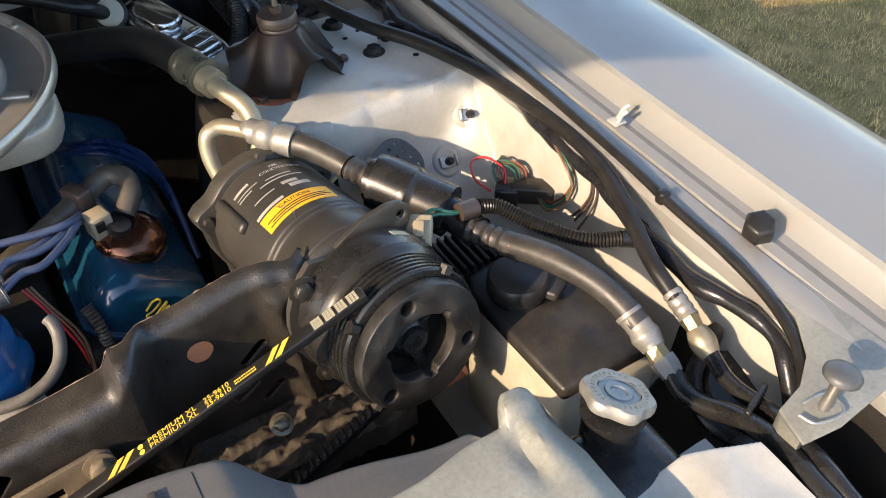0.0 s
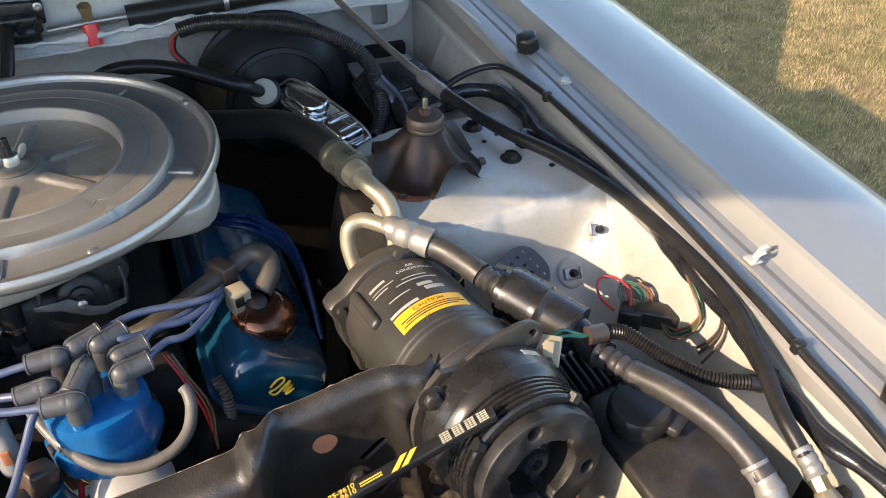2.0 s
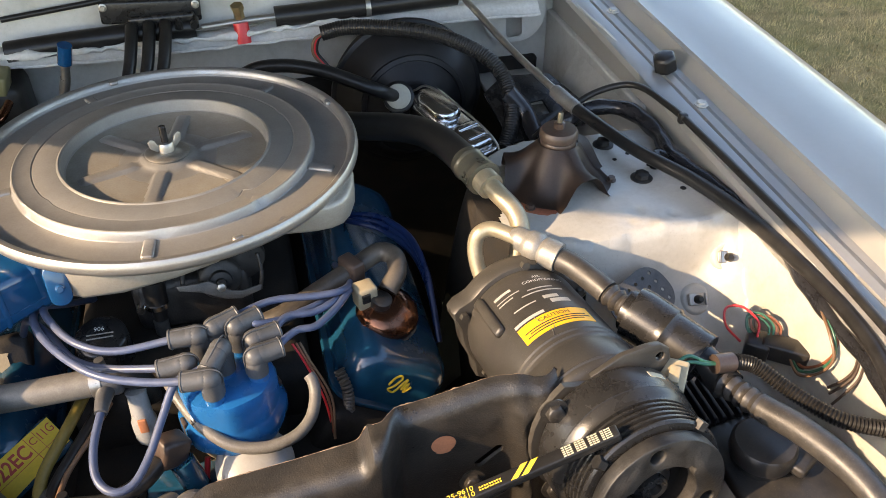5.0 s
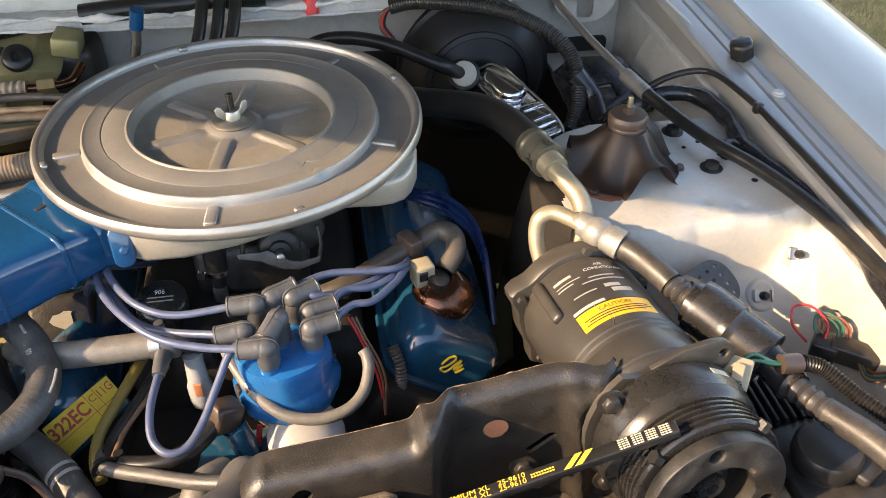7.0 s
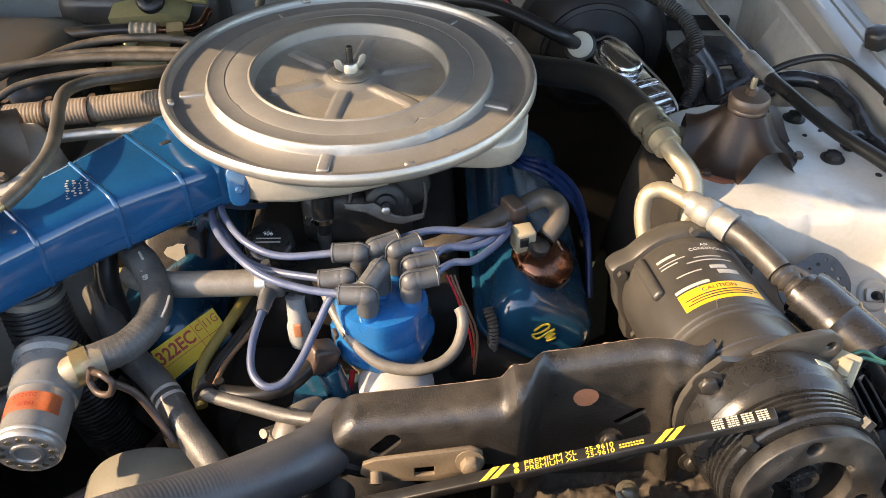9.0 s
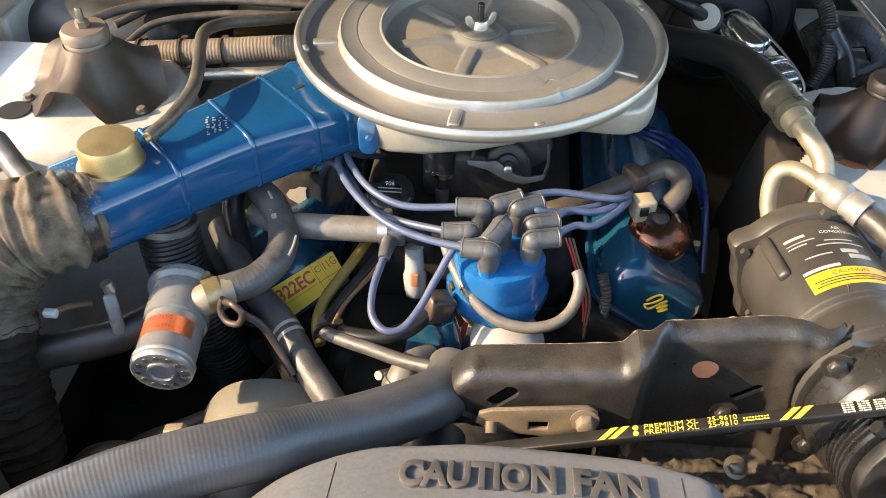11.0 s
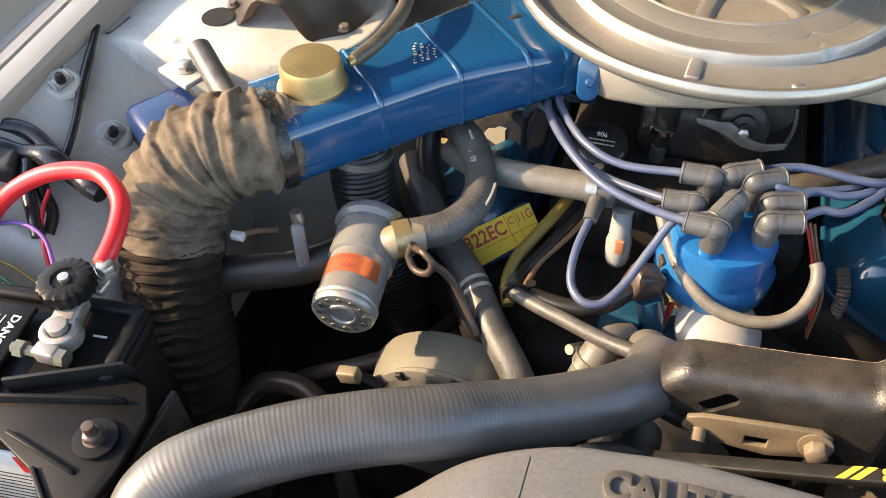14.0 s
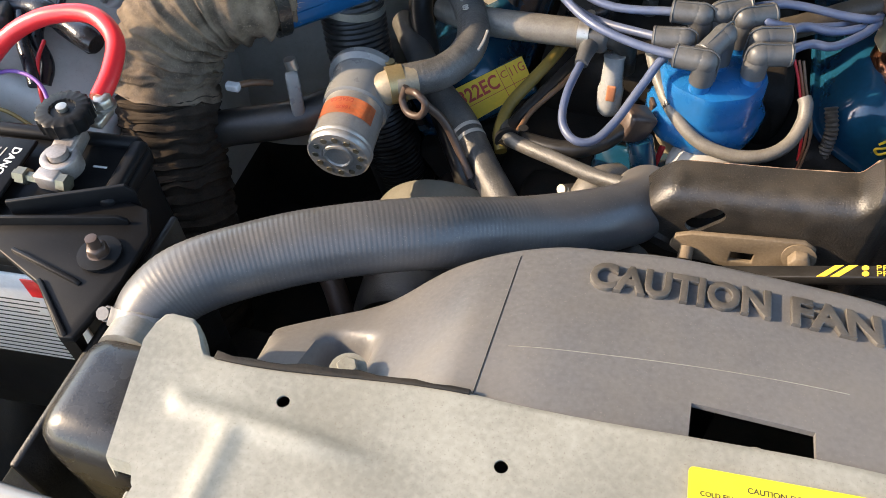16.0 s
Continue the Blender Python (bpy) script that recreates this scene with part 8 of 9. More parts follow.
wst = thing("torn_sticker", (-0.367, 0.817, 0.845), "torn white paper sticker on the dark block", "sticker")
mP = frame_to((-0.367, 0.815, 0.846), (0.1, -0.75, 0.6), 180)
part("paper", plate([(-0.013, -0.009), (-0.011, -0.006), (-0.012, 0.004), (-0.010, 0.009), (-0.003, 0.0115), (-0.001, 0.010), (0.009, 0.004), (0.013, -0.001), (0.008, -0.0075), (0.001, -0.008), (-0.004, -0.0105)], 0.0006, mP), M_PAPER, wst)
part("backing", _moved(box((0, 0, -0.021), (0.07, 0.06, 0.04), 0.006), mP), M_DIRTYBLK, wst)

# ---- battery ----
bt = thing("battery", (-0.615, 0.30, 0.62), "black battery with a red cable on its post", "battery")
mb = Matrix.Translation((-0.683, 0.338, 0)) @ Matrix.Rotation(radians(6), 4, "Z")
part("case", _moved(plate(rounded(0.268, 0.125, 0.012, 4), 0.27, Matrix.Translation((0, 0.0185, 0.645)), bevel=0.004), mb), M_BATT, bt)
part("lid", _moved(plate(rounded(0.276, 0.133, 0.014, 4), 0.016, Matrix.Translation((0, 0.0185, 0.912)), bevel=0.004), mb), M_BATT, bt)
part("lid_step", _moved(box((-0.03, -0.005, 0.931), (0.13, 0.11, 0.012), 0.004), mb), M_BATT, bt)
part("corner_rim", _moved(box((0.129, 0.045, 0.930), (0.014, 0.070, 0.010), 0.004), mb), M_BATT, bt)
part("rear_rim", _moved(box((0.0, 0.078, 0.930), (0.26, 0.012, 0.010), 0.004), mb), M_BATT, bt)
part("danger_plate", _moved(box((0.020, 0.020, 0.9365), (0.055, 0.085, 0.004), 0.0015), mb), M_BATT, bt)
part("lettering", text_bm("DANGER", 0.0105, mb @ Matrix.Translation((0.033, 0.052, 0.9388)) @ Matrix.Rotation(radians(-96), 4, "Z"), 0.0001, bold=0.0002), M_WHITEINK, bt)
for k in range(3):
    part("print_line", _moved(plate([(0, 0), (0.062 - 0.006 * k, 0), (0.062 - 0.006 * k, 0.0012), (0, 0.0012)], 0.0002, Matrix.Translation((0.026 - 0.005 * k, 0.050, 0.9388)) @ Matrix.Rotation(radians(-96), 4, "Z")), mb), M_GREYINK, bt)
part("label_white", _moved(box((0.005, -0.0445, 0.835), (0.19, 0.004, 0.13), 0.001), mb), M_WHITEPL, bt, "white paper label with a red block")
part("label_red", _moved(box((0.084, -0.0468, 0.885), (0.028, 0.0012, 0.024), 0.0004), mb), M_REDW, bt)
for k in range(14):
    part("print_line", _moved(plate([(-0.03, 0.775 + 0.0068 * k), (0.078 - 0.006 * (k % 3), 0.775 + 0.0068 * k), (0.078 - 0.006 * (k % 3), 0.7764 + 0.0068 * k), (-0.03, 0.7764 + 0.0068 * k)], 0.0003, Matrix.Translation((0, -0.0466, 0)) @ Matrix.Rotation(radians(90), 4, "X")), mb), M_INK, bt)
part("plus_mark", _moved(plate([(-0.006, -0.001), (0.006, -0.001), (0.006, 0.001), (-0.006, 0.001)], 0.0003, Matrix.Translation((0.105, 0.05, 0.9281))), mb), M_WHITEINK, bt)
hd = thing("battery_hold_down", (-0.56, 0.31, 0.92), "black triangular battery hold-down bracket with a rusty bolt", "bracket")
part("wing", plate([(-0.66, 0.336), (-0.60, 0.352), (-0.545, 0.372), (-0.522, 0.368), (-0.508, 0.345), (-0.506, 0.300), (-0.514, 0.248), (-0.524, 0.246), (-0.566, 0.283), (-0.614, 0.302), (-0.66, 0.308)], 0.007, Matrix.Translation((0, 0, 0.922)), bevel=0.0015), M_BATT, hd)


def fin(name, p, q, high, thick=0.0035):
    """An upright moulded rib that runs down to nothing at its far end."""
    p, q = Vector(p), Vector(q)
    d = q - p
    m = Matrix(((d.x / d.length, 0, -d.y / d.length, p.x), (d.y / d.length, 0, d.x / d.length, p.y), (0, 1, 0, p.z), (0, 0, 0, 1)))
    part(name, plate([(0, -0.004), (d.length, -0.004), (d.length, high * 0.6), (d.length * 0.94, high), (0, high)], thick, m, bevel=0.0008), M_BATT, hd)


fin("long_rib", (-0.640, 0.319, 0.926), (-0.528, 0.349, 0.926), 0.012)
fin("edge_rib", (-0.620, 0.333, 0.924), (-0.534, 0.374, 0.924), 0.022)
fin("short_rib", (-0.600, 0.302, 0.926), (-0.534, 0.288, 0.926), 0.007)
fin("front_rib", (-0.566, 0.2835, 0.926), (-0.521, 0.247, 0.926), 0.006)
part("drop", plate([(-0.570, 0.285), (-0.566, 0.283), (-0.524, 0.246), (-0.514, 0.248), (-0.518, 0.254), (-0.562, 0.288), (-0.568, 0.289)], 0.050, Matrix.Translation((0, 0, 0.873))), M_BATT, hd)
part("bolt_washer", lathe([(0.0165, 0), (0.0165, 0.002), (0.009, 0.003)], Matrix.Translation((-0.533, 0.317, 0.931)), 24), M_BATT, hd)
part("bolt", join(hexbolt(Matrix.Translation((-0.533, 0.317, 0.932)), 0.0078, 0.009, 1.25), lathe([(0.0045, 0.008), (0.0045, 0.018), (0, 0.0185)], Matrix.Translation((-0.533, 0.317, 0.932)), 12)), M_RUSTY, hd, "rusty hex bolt")
part("tray", box((-0.60, 0.30, 0.635), (0.2, 0.28, 0.02), 0.004), M_DIRTYBLK, hd)
part("tray_side", box((-0.512, 0.27, 0.77), (0.006, 0.22, 0.28), 0.002), M_DIRTYBLK, hd)
tm = thing("battery_terminal", (-0.61, 0.40, 0.93), "lead battery terminal clamp with a black knob", "battery terminal")
part("post", lathe([(0.0085, 0.928), (0.008, 0.955), (0, 0.956)], Matrix.Translation((-0.604, 0.385, 0)), 20), M_LEAD, tm)
cl_ = plate(disc(0.0155, 24), 0.016, Matrix.Translation((-0.604, 0.385, 0.934)), holes=[disc(0.009, 18)], bevel=0.0015)
part("clamp", cl_, M_LEAD, tm)
part("arm", box((-0.608, 0.404, 0.944), (0.020, 0.030, 0.016), 0.003, Matrix.Rotation(radians(12), 3, "Z")), M_LEAD, tm)
part("jaw", box((-0.603, 0.366, 0.942), (0.020, 0.012, 0.015), 0.002), M_LEAD, tm)
part("bolt", lathe([(0.0045, -0.004), (0.0045, 0.0), (0.0074, 0.0), (0.0074, 0.008), (0.0045, 0.0085), (0.0045, 0.036), (0.0074, 0.0365), (0.0074, 0.044)], frame_to((-0.630, 0.3640, 0.942), (1, 0.04, 0)), 6), M_FERRULE, tm)
part("knob", lathe([(0.021, 0.0), (0.022, 0.001), (0.022, 0.013), (0.020, 0.0145), (0.011, 0.0145), (0.010, 0.0125), (0, 0.0125)], Matrix.Translation((-0.616, 0.420, 0.952)), 72, wave=lambda a, h: 1 + 0.03 * (1 if math.sin(18 * a) > 0 else -1) if h < 0.0146 else 1), M_BATT, tm, "knurled black plastic knob")
part("knob_stud", lathe([(0.0045, 0.012), (0.0045, 0.0165), (0, 0.017)], Matrix.Translation((-0.616, 0.420, 0.952)), 14), M_STEEL, tm)
part("lug_bolt", join(hexbolt(Matrix.Translation((-0.600, 0.447, 0.948)), 0.008, 0.010, 1.2), box((-0.606, 0.438, 0.944), (0.024, 0.022, 0.008), 0.002)), M_STEEL, tm)
solo("battery_cable", tube([(-0.606, 0.450, 0.952), (-0.609, 0.478, 0.958), (-0.620, 0.508, 0.965), (-0.645, 0.527, 0.970), (-0.672, 0.530, 0.970), (-0.708, 0.522, 0.963), (-0.742, 0.507, 0.945), (-0.775, 0.49, 0.91), (-0.79, 0.48, 0.88)], 0.0082, 18, 7), M_REDW, (-0.65, 0.52, 0.96), "thick red battery cable", "cable")
bw = thing("body_wiring", (-0.74, 0.50, 0.89), "tangle of thin coloured and black body wires", "wiring harness")
for k, (mtl, pts) in enumerate(((M_PURPLEW, [(-0.79, 0.49, 0.90), (-0.745, 0.498, 0.915), (-0.712, 0.492, 0.910), (-0.69, 0.468, 0.89)]), (M_YELLOWW, [(-0.79, 0.46, 0.89), (-0.74, 0.462, 0.90), (-0.70, 0.455, 0.89)]), (M_GREENW, [(-0.79, 0.452, 0.885), (-0.74, 0.45, 0.895), (-0.70, 0.44, 0.885)]),
                                (M_REDW, [(-0.735, 0.54, 0.92), (-0.728, 0.515, 0.915), (-0.715, 0.49, 0.90), (-0.70, 0.47, 0.88)]))):
    part("wire", tube(pts, 0.002, 8, 5), mtl, bw)
part("black_loom", tube([(-0.83, 0.585, 0.945), (-0.795, 0.595, 0.936), (-0.765, 0.585, 0.925), (-0.735, 0.57, 0.915), (-0.70, 0.56, 0.905)], 0.009, 12, 5), M_VINYL, bw)
part("branch", tube([(-0.765, 0.575, 0.92), (-0.75, 0.545, 0.915), (-0.735, 0.53, 0.90), (-0.73, 0.51, 0.89)], 0.0075, 10, 5), M_VINYL, bw)
part("loom_joint", tube([(-0.815, 0.560, 0.938), (-0.788, 0.566, 0.934), (-0.760, 0.572, 0.930), (-0.728, 0.567, 0.922), (-0.690, 0.556, 0.912)], lambda q: 0.0105 + 0.0022 * math.sin(q * 120), 12, 8), M_VINYL, bw)
part("greasy_plug", box((-0.792, 0.545, 0.930), (0.040, 0.030, 0.026), 0.006, Matrix.Rotation(radians(25), 3, "Z"), seg=3), M_DIRTYBLK, bw)
part("drop_wire", tube([(-0.770, 0.560, 0.930), (-0.750, 0.530, 0.925), (-0.735, 0.512, 0.916), (-0.722, 0.495, 0.905)], 0.0065, 12, 5), M_VINYL, bw)
crack = tube([(x, y, apron_r(x, y) + 0.0002) for x, y in ((-0.800, 0.80), (-0.806, 0.765), (-0.822, 0.735), (-0.818, 0.700), (-0.806, 0.678))], 0.0009, 6, 5)
part("seam_crack", crack, M_DIRTYBLK, car)
solo("antenna_lead", tube([(-0.868, 0.875, 0.960), (-0.852, 0.845, 0.956), (-0.837, 0.806, 0.952), (-0.808, 0.744, 0.948), (-0.782, 0.675, 0.936), (-0.764, 0.628, 0.925), (-0.752, 0.588, 0.918), (-0.756, 0.570, 0.915)], lambda s: 0.0042 + 0.0012 * (math.sin(s * 38) > 0.3), 12, 8), M_VINYL, (-0.79, 0.70, 0.94), "thin black cable lying on the white apron", "cable")
wt = thing("windshield_washer_tube", (-0.62, 0.70, 0.95), "short grey metal tube standing from the apron", "pipe")
part("tube", lathe([(0.0095, 0.0), (0.0125, -0.002), (0.0125, 0.0), (0.0125, 0.115), (0.0095, 0.115)], frame_to((-0.662, 0.727, 0.967), (0.72, -0.66, -0.16)), 24), M_GREYHOSE, wt)
# Black disc holds the shade inside the tube's end.
part("bore", lathe([(0.0098, -0.0012), (0.0098, -0.0006), (0, -0.0006)], frame_to((-0.662, 0.727, 0.967), (0.72, -0.66, -0.16)), 20), M_HOLE, wt)
part("bracket", box((-0.682, 0.722, 0.940), (0.05, 0.04, 0.006), 0.002, Matrix.Rotation(radians(-25), 3, "Z")), M_BAY, wt)
part("bolt", hexbolt(frame_to((-0.682, 0.722, 0.943), (0, 0, 1)), 0.0085, 0.008, 1.4), M_STEEL, wt)
part("blue_cover", box((-0.672, 0.665, 0.905), (0.085, 0.075, 0.055), 0.012, Matrix.Rotation(radians(-35), 3, "Z"), seg=3), M_DARKBLUEPL, wt, "dark blue plastic cover behind the duct")

# ---- firewall fittings ----
bo = thing("brake_booster", (0.20, 1.30, 0.78), "round black brake booster on the firewall", "brake booster")
mBo = frame_to((0.205, 1.34, 0.868), (0, -1, 0.06))
part("shell", lathe([(0.10, -0.03), (0.118, 0.0), (0.122, 0.028), (0.125, 0.032), (0.125, 0.038), (0.118, 0.044), (0.108, 0.070), (0.085, 0.092), (0.05, 0.102), (0.045, 0.108), (0, 0.110)], mBo, 72), M_BOOSTER, bo)
part("clamp_ring", lathe([(0.124, 0.028), (0.1275, 0.030), (0.1275, 0.040), (0.124, 0.042)], mBo, 72), M_BOOSTER, bo)
part("pressed_ring", lathe([(0.088, 0.088), (0.087, 0.0935), (0.080, 0.0965), (0.078, 0.094)], mBo, 60), M_BOOSTER, bo)
part("check_valve", lathe([(0.018, -0.02), (0.018, 0.0), (0.0195, 0.002), (0.0195, 0.010), (0.017, 0.012), (0, 0.0125)], frame_to((0.172, 1.208, 0.914), (-0.15, -0.8, 0.55)), 32), M_CREAMPL, bo, "pale round check valve cap")
part("valve_collar", lathe([(0.0195, -0.004), (0.0245, -0.003), (0.0245, 0.006), (0.0200, 0.008)], frame_to((0.172, 1.208, 0.914), (-0.15, -0.8, 0.55)), 32), M_RUBBER, bo)
part("valve_body", tube([(0.175, 1.215, 0.91), (0.18, 1.245, 0.90)], 0.016, 16, 3), M_RUBBER, bo)
mcy = thing("master_cylinder", (0.245, 1.12, 0.85), "brake master cylinder with a bright stamped lid", "master cylinder")
mM = Matrix.Translation((0.243, 1.150, 0.885)) @ Matrix.Rotation(radians(-25), 4, "Z").inverted() @ Matrix.Rotation(radians(12), 4, "X")
part("body", _moved(box((0, 0, -0.025), (0.054, 0.16, 0.05), 0.012), mM), M_DIRTYBLK, mcy)
part("lid", _moved(plate(rounded(0.060, 0.170, 0.016, 5), 0.008, Matrix.Translation((0, 0, 0.0)), bevel=0.003), mM), M_TIN, mcy, "bright tin lid")
part("lid_dome", _moved(plate(rounded(0.048, 0.080, 0.022, 6), 0.020, Matrix.Translation((0, 0.036, 0.006)), bevel=0.007), mM), M_TIN, mcy)
part("lid_dome", _moved(plate(rounded(0.048, 0.056, 0.012, 5), 0.016, Matrix.Translation((0, -0.048, 0.006)), bevel=0.006), mM), M_TIN, mcy)
for k in range(2):
    part("lid_rib", _moved(box((0, -0.035 - 0.024 * k, 0.022), (0.038, 0.006, 0.006), 0.0025), mM), M_TIN, mcy)
part("bail_wire", tube([mM @ Vector(p) for p in ((-0.012, 0.085, 0.015), (0.0, 0.06, 0.034), (0.012, -0.03, 0.031), (0.018, -0.085, 0.016), (0.012, -0.094, -0.012))], 0.0018, 8, 5), M_STEEL, mcy)
part("barrel", tube([(0.21, 1.23, 0.86), (0.265, 1.06, 0.855)], 0.022, 20, 3), M_DIRTYBLK, mcy)
vl = thing("vacuum_hose", (0.06, 1.22, 0.96), "black vacuum hose to the brake booster", "hose", "vacuum hoses")
part("rubber", tube([(-0.10, 1.24, 0.93), (-0.05, 1.255, 0.96), (0.0, 1.245, 0.97), (0.06, 1.221, 0.965), (0.128, 1.186, 0.945), (0.165, 1.205, 0.918)], 0.0105, 14, 6), M_RUBBER, vl)
fh = thing("firewall_harness", (0.2, 1.28, 0.97), "black corrugated wiring conduit over the brake booster", "wiring harness")
part("conduit", tube([(0.072, 1.315, 0.985), (0.11, 1.31, 0.993), (0.169, 1.29, 0.995), (0.225, 1.262, 0.994), (0.270, 1.235, 0.985), (0.315, 1.20, 0.965), (0.335, 1.165, 0.935), (0.330, 1.12, 0.90), (0.31, 1.09, 0.87)], ribbed(0.0118, 0.0005, 0.0042), 18, 6, step=0.00105), M_RUBBER, fh)
for k, mtl in enumerate((M_BROWNW, M_REDW, M_RUBBER)):
    part("wire", tube([(0.076, 1.315, 0.985), (0.060 + 0.003 * k, 1.316, 0.975), (0.056 + 0.003 * k, 1.315, 0.955), (0.066 + 0.003 * k, 1.312, 0.938), (0.082, 1.31, 0.925)], 0.003, 8, 5), mtl, fh)
part("taped_loom", tube([(0.33, 1.15, 0.93), (0.355, 1.13, 0.90), (0.36, 1.08, 0.87), (0.365, 1.03, 0.84)], 0.016, 14, 5), M_VINYL, fh)
bd_ = thing("column_cover", (0.37, 1.17, 0.86), "black bracket with a square hole on the firewall tray", "cover")
part("plate", plate([(-0.075, -0.05), (0.06, -0.05), (0.075, 0.0), (0.05, 0.06), (-0.03, 0.075), (-0.075, 0.05)], 0.006, frame_to((0.385, 1.155, 0.892), (0.1, -0.45, 1), 0), holes=[[(-0.014, -0.014), (0.014, -0.014), (0.014, 0.014), (-0.014, 0.014)]], bevel=0.0015), M_BLACK, bd_)
part("stem", box((0.385, 1.165, 0.865), (0.10, 0.07, 0.03), 0.006), M_BLACK, bd_)
vmn = thing("vacuum_manifold", (-0.18, 1.38, 1.02), "black plastic vacuum manifold screwed to the firewall", "vacuum manifold")
part("bar", box((-0.182, 1.374, 1.024), (0.150, 0.010, 0.036), 0.004, Matrix.Rotation(radians(3), 3, "Y")), M_BLACK, vmn)
part("rail", box((-0.168, 1.362, 1.012), (0.100, 0.016, 0.022), 0.005), M_BLACK, vmn)
for k in range(5):
    part("nipple", tube([(-0.215 + 0.024 * k, 1.358, 1.012), (-0.215 + 0.024 * k, 1.342, 1.006)], 0.0065, 12, 2), M_BLACK, vmn)
for dx in (-0.068, 0.068):
    part("screw", hexbolt(frame_to((-0.182 + dx, 1.368, 1.034 - 0.05 * dx), (0, -1, 0.1)), 0.0042, 0.004, 1.5), M_STEEL, vmn)
for k, dx in enumerate((0.0, 0.026, 0.050)):
    solo("vacuum_hose", tube([(-0.213 + dx, 1.350, 1.010), (-0.214 + dx, 1.325, 1.000), (-0.220 + dx, 1.30, 0.975), (-0.232 + dx, 1.27, 0.94), (-0.24 + dx, 1.24, 0.90)], 0.0095, 14, 6), M_RUBBER, (-0.22 + dx, 1.30, 0.98), "black vacuum hose dropping from the manifold", "hose", "vacuum hoses")
lp = thing("firewall_pipe", (0.1, 1.365, 1.0), "foam-sleeved refrigerant pipe along the firewall", "pipe")
part("tube", tube([(-0.11, 1.366, 0.993), (-0.03, 1.366, 0.998), (0.06, 1.366, 1.000), (0.16, 1.366, 1.003), (0.318, 1.363, 1.005)], 0.0058, 12, 4), M_STEEL, lp)
part("sleeve", tube([(0.005, 1.364, 1.000), (0.159, 1.364, 1.004), (0.25, 1.362, 1.008), (0.305, 1.361, 1.010)], 0.0165, 18, 6), M_RUBBER, lp)
part("sleeve", tube([(-0.40, 1.36, 0.985), (-0.294, 1.360, 0.992), (-0.20, 1.362, 0.995), (-0.12, 1.364, 0.997)], 0.0165, 18, 6), M_RUBBER, lp)
part("clip", clamp_bm((0.155, 1.364, 1.004), (1, 0, 0.02), 0.017, 0.008), M_STEEL, lp)
part("port_nut", tube([(-0.050, 1.362, 1.005), (-0.052, 1.358, 1.027)], lambda s: 0.0085 if s < 0.012 else 0.0105, 6, 4), M_GOLD, lp, "brass service port")
part("port_cap", tube([(-0.050, 1.352, 1.000), (-0.048, 1.342, 0.970)], lambda s: 0.0120 - 0.05 * max(0, s - 0.01), 16, 4), M_REDW, lp, "red plastic cap")
solo("hood_cable", tube([(-0.40, 1.386, 1.026), (-0.283, 1.386, 1.039), (-0.18, 1.390, 1.050), (-0.086, 1.396, 1.060), (-0.02, 1.40, 1.068)], 0.0045, 10, 6), M_RUBBER, (-0.2, 1.388, 1.045), "thin black cable along the cowl", "cable")
zb_ = thing("expansion_valve", (-0.47, 1.26, 0.90), "yellow zinc-plated valve block with hose fittings", "valve")
# Solid black plate stands in for the shade of an opening.
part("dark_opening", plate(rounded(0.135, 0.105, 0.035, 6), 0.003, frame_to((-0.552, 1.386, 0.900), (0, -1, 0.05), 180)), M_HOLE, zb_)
shell = bmesh.new()
front = [(-0.560, 1.285, 0.926), (-0.470, 1.275, 0.938), (-0.432, 1.290, 0.925), (-0.494, 1.275, 0.862), (-0.540, 1.285, 0.858)]
back = [(-0.556, 1.36, 0.950), (-0.470, 1.36, 0.965), (-0.425, 1.36, 0.955), (-0.48, 1.36, 0.86), (-0.545, 1.36, 0.85)]
fv, bv = [shell.verts.new(p) for p in front], [shell.verts.new(p) for p in back]
shell.faces.new(fv)
shell.faces.new(bv[::-1])
for k in range(5):
    shell.faces.new((fv[k], fv[(k + 1) % 5], bv[(k + 1) % 5], bv[k]))
bmesh.ops.bevel(shell, geom=shell.edges[:], offset=0.003, segments=2, affect="EDGES", profile=0.5)
part("sheet_box", shell, M_ZINC, zb_, "folded yellow zinc sheet box", 25)
part("side_block", box((-0.418, 1.315, 0.962), (0.040, 0.05, 0.030), 0.004, Matrix.Rotation(radians(12), 3, "Y")), M_ZINC, zb_)
part("lower_flap", plate([(-0.05, -0.03), (0.035, -0.026), (0.050, 0.020), (-0.035, 0.026)], 0.003, frame_to((-0.515, 1.262, 0.866), (0.1, -0.75, 0.65), 180), bevel=0.0008), M_ZINC, zb_)
part("grommet", lathe([(0.016, -0.004), (0.021, -0.003), (0.022, 0.004), (0.018, 0.009), (0.008, 0.010), (0.006, 0.006), (0, 0.006)], frame_to((-0.488, 1.292, 0.952), (0.1, -0.7, 0.7)), 32), M_RUBBER, zb_)
part("rubber_hose", tube([(-0.70, 1.20, 0.90), (-0.63, 1.215, 0.925), (-0.575, 1.22, 0.934), (-0.499, 1.221, 0.938)], 0.0098, 14, 5), M_RUBBER, zb_)
part("hose_end", tube([(-0.503, 1.221, 0.938), (-0.463, 1.221, 0.937)], ribbed(0.0118, 0.0011, 0.0100), 16, 8, step=0.0016), M_TAN, zb_, "crimped tan hose end")
part("pipe", tube([(-0.465, 1.221, 0.937), (-0.43, 1.222, 0.937), (-0.405, 1.235, 0.937), (-0.395, 1.27, 0.945)], 0.0062, 12, 5), M_COPPER, zb_)
part("nut", tube([(-0.448, 1.221, 0.937), (-0.424, 1.223, 0.937)], 0.0135, 6, 2), M_GOLD, zb_)
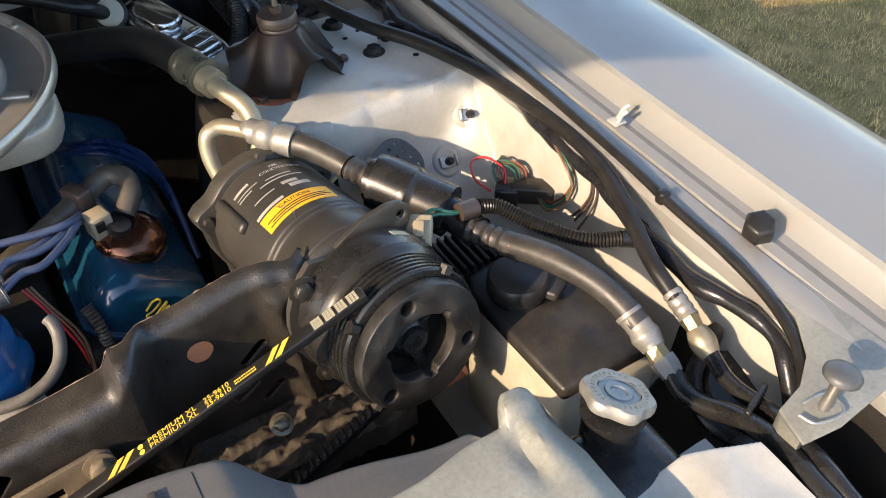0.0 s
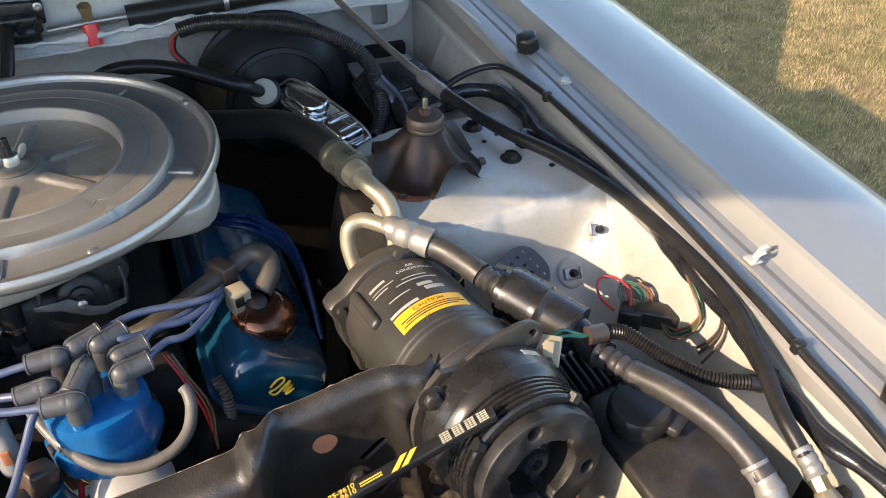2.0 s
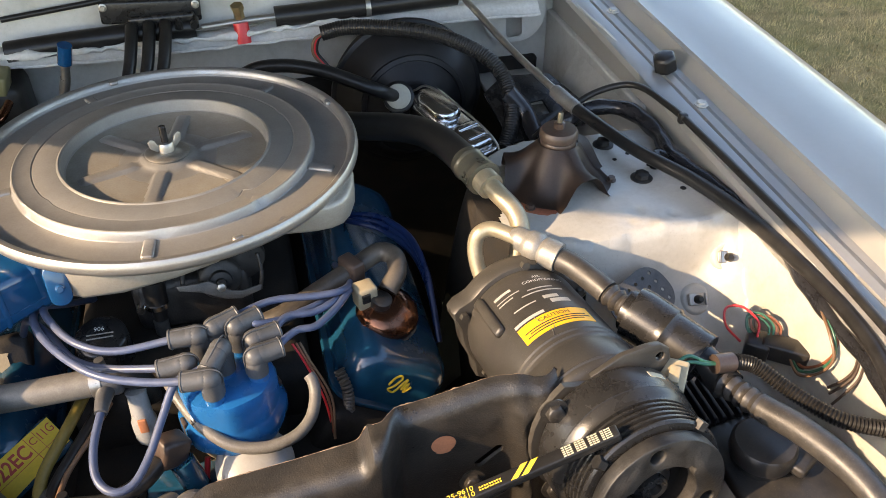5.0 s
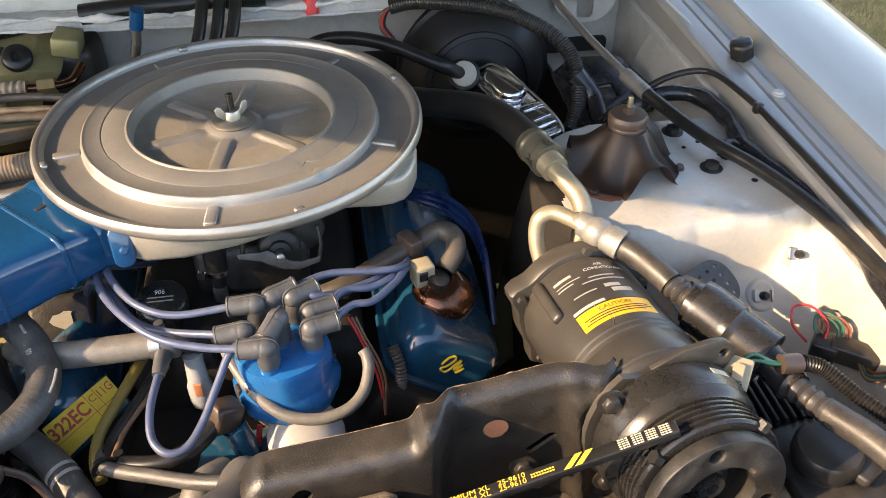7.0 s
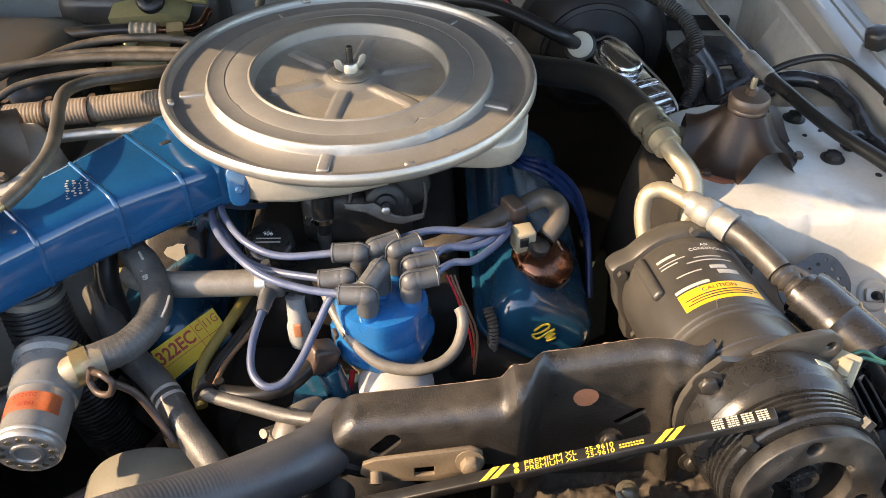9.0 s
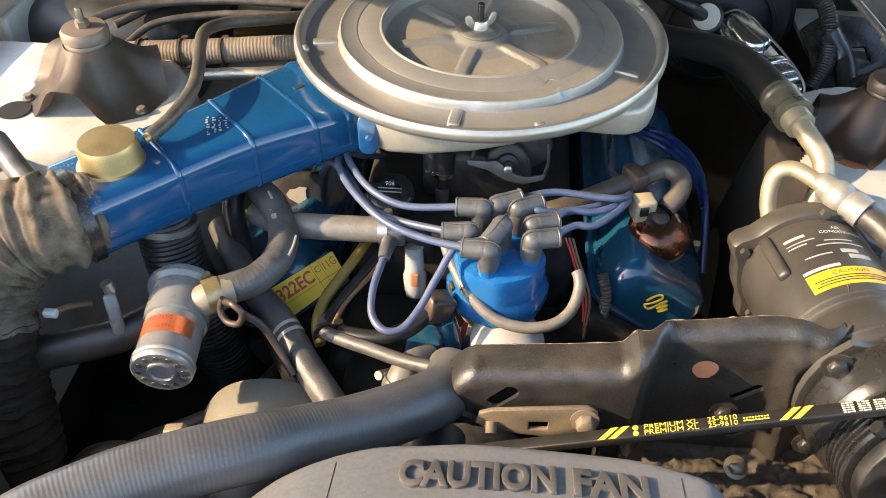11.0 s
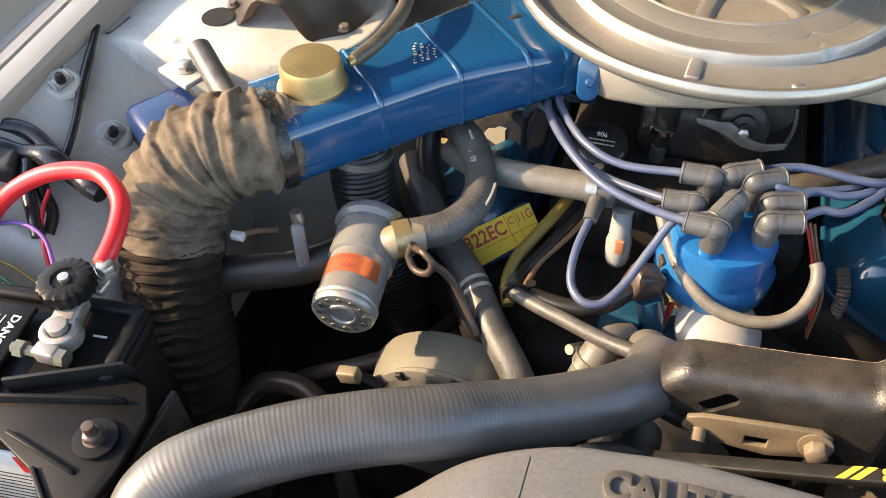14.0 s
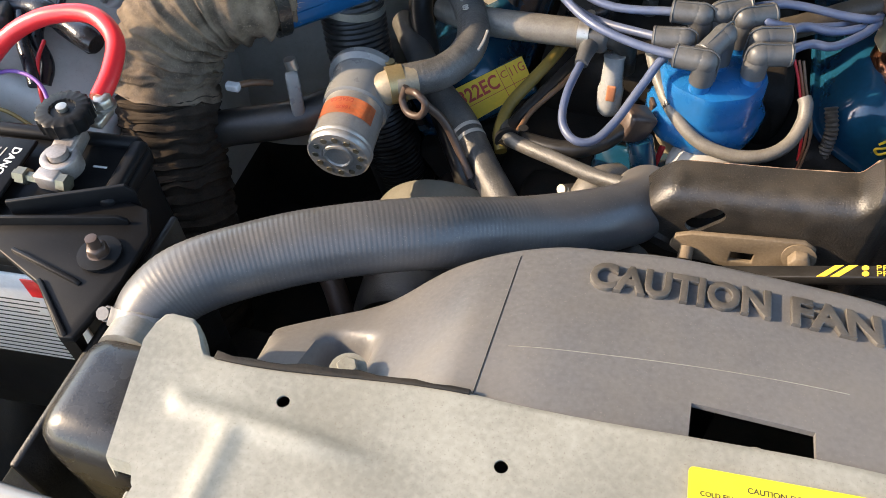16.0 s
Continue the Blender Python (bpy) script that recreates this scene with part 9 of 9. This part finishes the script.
part("stub", lathe([(0.010, 0), (0.010, 0.012), (0.007, 0.014), (0, 0.014)], frame_to((-0.520, 1.255, 0.895), (0.1, -0.8, 0.5)), 18), M_ZINC, zb_)
bc = thing("service_port", (-0.305, 1.305, 0.97), "steel service port with a blue plastic cap", "valve")
part("stem", tube([(-0.318, 1.31, 0.955), (-0.312, 1.305, 0.985)], 0.007, 12, 3), M_STEEL, bc)
part("cap", tube([(-0.312, 1.305, 0.982), (-0.304, 1.30, 1.012)], 0.0105, 16, 3), M_BLUE, bc, "blue plastic cap")
part("tail", tube([(-0.318, 1.31, 0.957), (-0.33, 1.32, 0.92), (-0.33, 1.33, 0.88)], 0.008, 12, 3), M_STEEL, bc)
bhs = thing("blower_housing", (-0.70, 1.17, 0.775), "dark rounded blower housing in the bay corner", "blower")
part("shell", box((-0.70, 1.17, 0.86), (0.26, 0.24, 0.17), 0.05, seg=5), M_DARKPL, bhs)
part("seam_flange", box((-0.70, 1.17, 0.875), (0.272, 0.252, 0.006), 0.002), M_DARKPL, bhs)
for sx, sy in ((-0.06, -0.123), (0.05, -0.123), (0.133, 0.02)):
    part("screw", hexbolt(frame_to((-0.70 + sx, 1.17 + sy, 0.878), (0, 0, 1)), 0.004, 0.004, 1.5), M_FERRULE, bhs)
htb = thing("heater_box", (-0.52, 1.365, 0.77), "dark plastic heater housing on the firewall", "heater box")
part("shell", box((-0.52, 1.365, 0.86), (0.26, 0.10, 0.18), 0.02), M_DARKPL, htb)
part("rib", box((-0.52, 1.312, 0.90), (0.20, 0.008, 0.010), 0.003), M_DARKPL, htb)
part("pipe_stub", tube([(-0.44, 1.315, 0.86), (-0.44, 1.28, 0.85)], 0.011, 14, 3), M_STEEL, htb)

# ---- low in the bay ----
lh = thing("lower_radiator_hose", (-0.36, 0.42, 0.62), "greasy dark lower radiator hose deep in the bay", "hose")
part("rubber", tube([(-0.46, 0.26, 0.52), (-0.45, 0.34, 0.56), (-0.40, 0.42, 0.62), (-0.32, 0.47, 0.66), (-0.24, 0.52, 0.68), (-0.19, 0.56, 0.68)], 0.026, 20, 6), M_DIRTYBLK, lh)
part("clamp", clamp_bm((-0.22, 0.535, 0.682), (0.8, 0.6, 0.1), 0.027, 0.012), M_RUSTY, lh)
wp = thing("water_pump", (-0.13, 0.52, 0.66), "greasy water pump with a belt pulley", "water pump")
part("housing", lathe([(0.05, 0), (0.075, 0.01), (0.075, 0.05), (0.05, 0.07)], frame_to((-0.13, 0.50, 0.70), (0, 1, 0)), 32), M_DIRTYBLK, wp)
part("pulley", lathe([(0.03, 0), (0.085, 0.002), (0.085, 0.006), (0.072, 0.012), (0.085, 0.018), (0.085, 0.022), (0.03, 0.024)], frame_to((-0.13, 0.455, 0.70), (0, 1, 0)), 48), M_DIRTYBLK, wp)
pc = thing("power_steering_pipe", (-0.48, 0.52, 0.70), "rusty steel pipe looping beside the frame rail", "pipe")
part("pipe", tube([(-0.56, 0.47, 0.70), (-0.53, 0.50, 0.73), (-0.48, 0.50, 0.74), (-0.44, 0.47, 0.73), (-0.41, 0.43, 0.70), (-0.39, 0.40, 0.64)], 0.012, 14, 6), M_RUSTY, pc)
part("pipe", tube([(-0.55, 0.52, 0.66), (-0.50, 0.54, 0.70), (-0.44, 0.56, 0.72), (-0.39, 0.60, 0.72), (-0.37, 0.66, 0.70)], 0.009, 12, 6), M_RUSTY, pc)
em = thing("exhaust_manifold", (-0.41, 0.82, 0.68), "rusty brown cast exhaust manifold", "exhaust manifold")
for k in range(4):
    part("runner", tube([(-0.36, 0.72 + 0.10 * k, 0.73), (-0.40, 0.72 + 0.10 * k, 0.735), (-0.43, 0.73 + 0.095 * k, 0.70), (-0.435, 0.78 + 0.08 * k, 0.65)], 0.021, 14, 5), M_RUSTY, em)
part("log", tube([(-0.435, 0.70, 0.65), (-0.44, 0.85, 0.64), (-0.435, 1.02, 0.62)], 0.030, 16, 5), M_RUSTY, em)

# dusty casting under the compressor
lm = thing("lower_mount", (0.13, 0.46, 0.74), "rough casting caked in brown dust below the compressor", "bracket")
part("casting", grid(lambda x, y: 0.80 + 0.010 * noise.noise(Vector((x * 45, y * 45, 2))) + 0.006 * noise.noise(Vector((x * 140, y * 140, 5))) - 0.03 * ss(0.05, 0.02, x), lines(0.02, 0.24, 70), lines(0.455, 0.56, 40), thick=0.03), M_GRIME, lm, "", 60)
part("web", box((0.10, 0.50, 0.755), (0.05, 0.06, 0.06), 0.006), M_DIRTYBLK, lm)
part("stop_nut", hexbolt(frame_to((0.118, 0.492, 0.822), (0, -0.5, 1)), 0.008, 0.010, 1.4), M_FERRULE, lm)
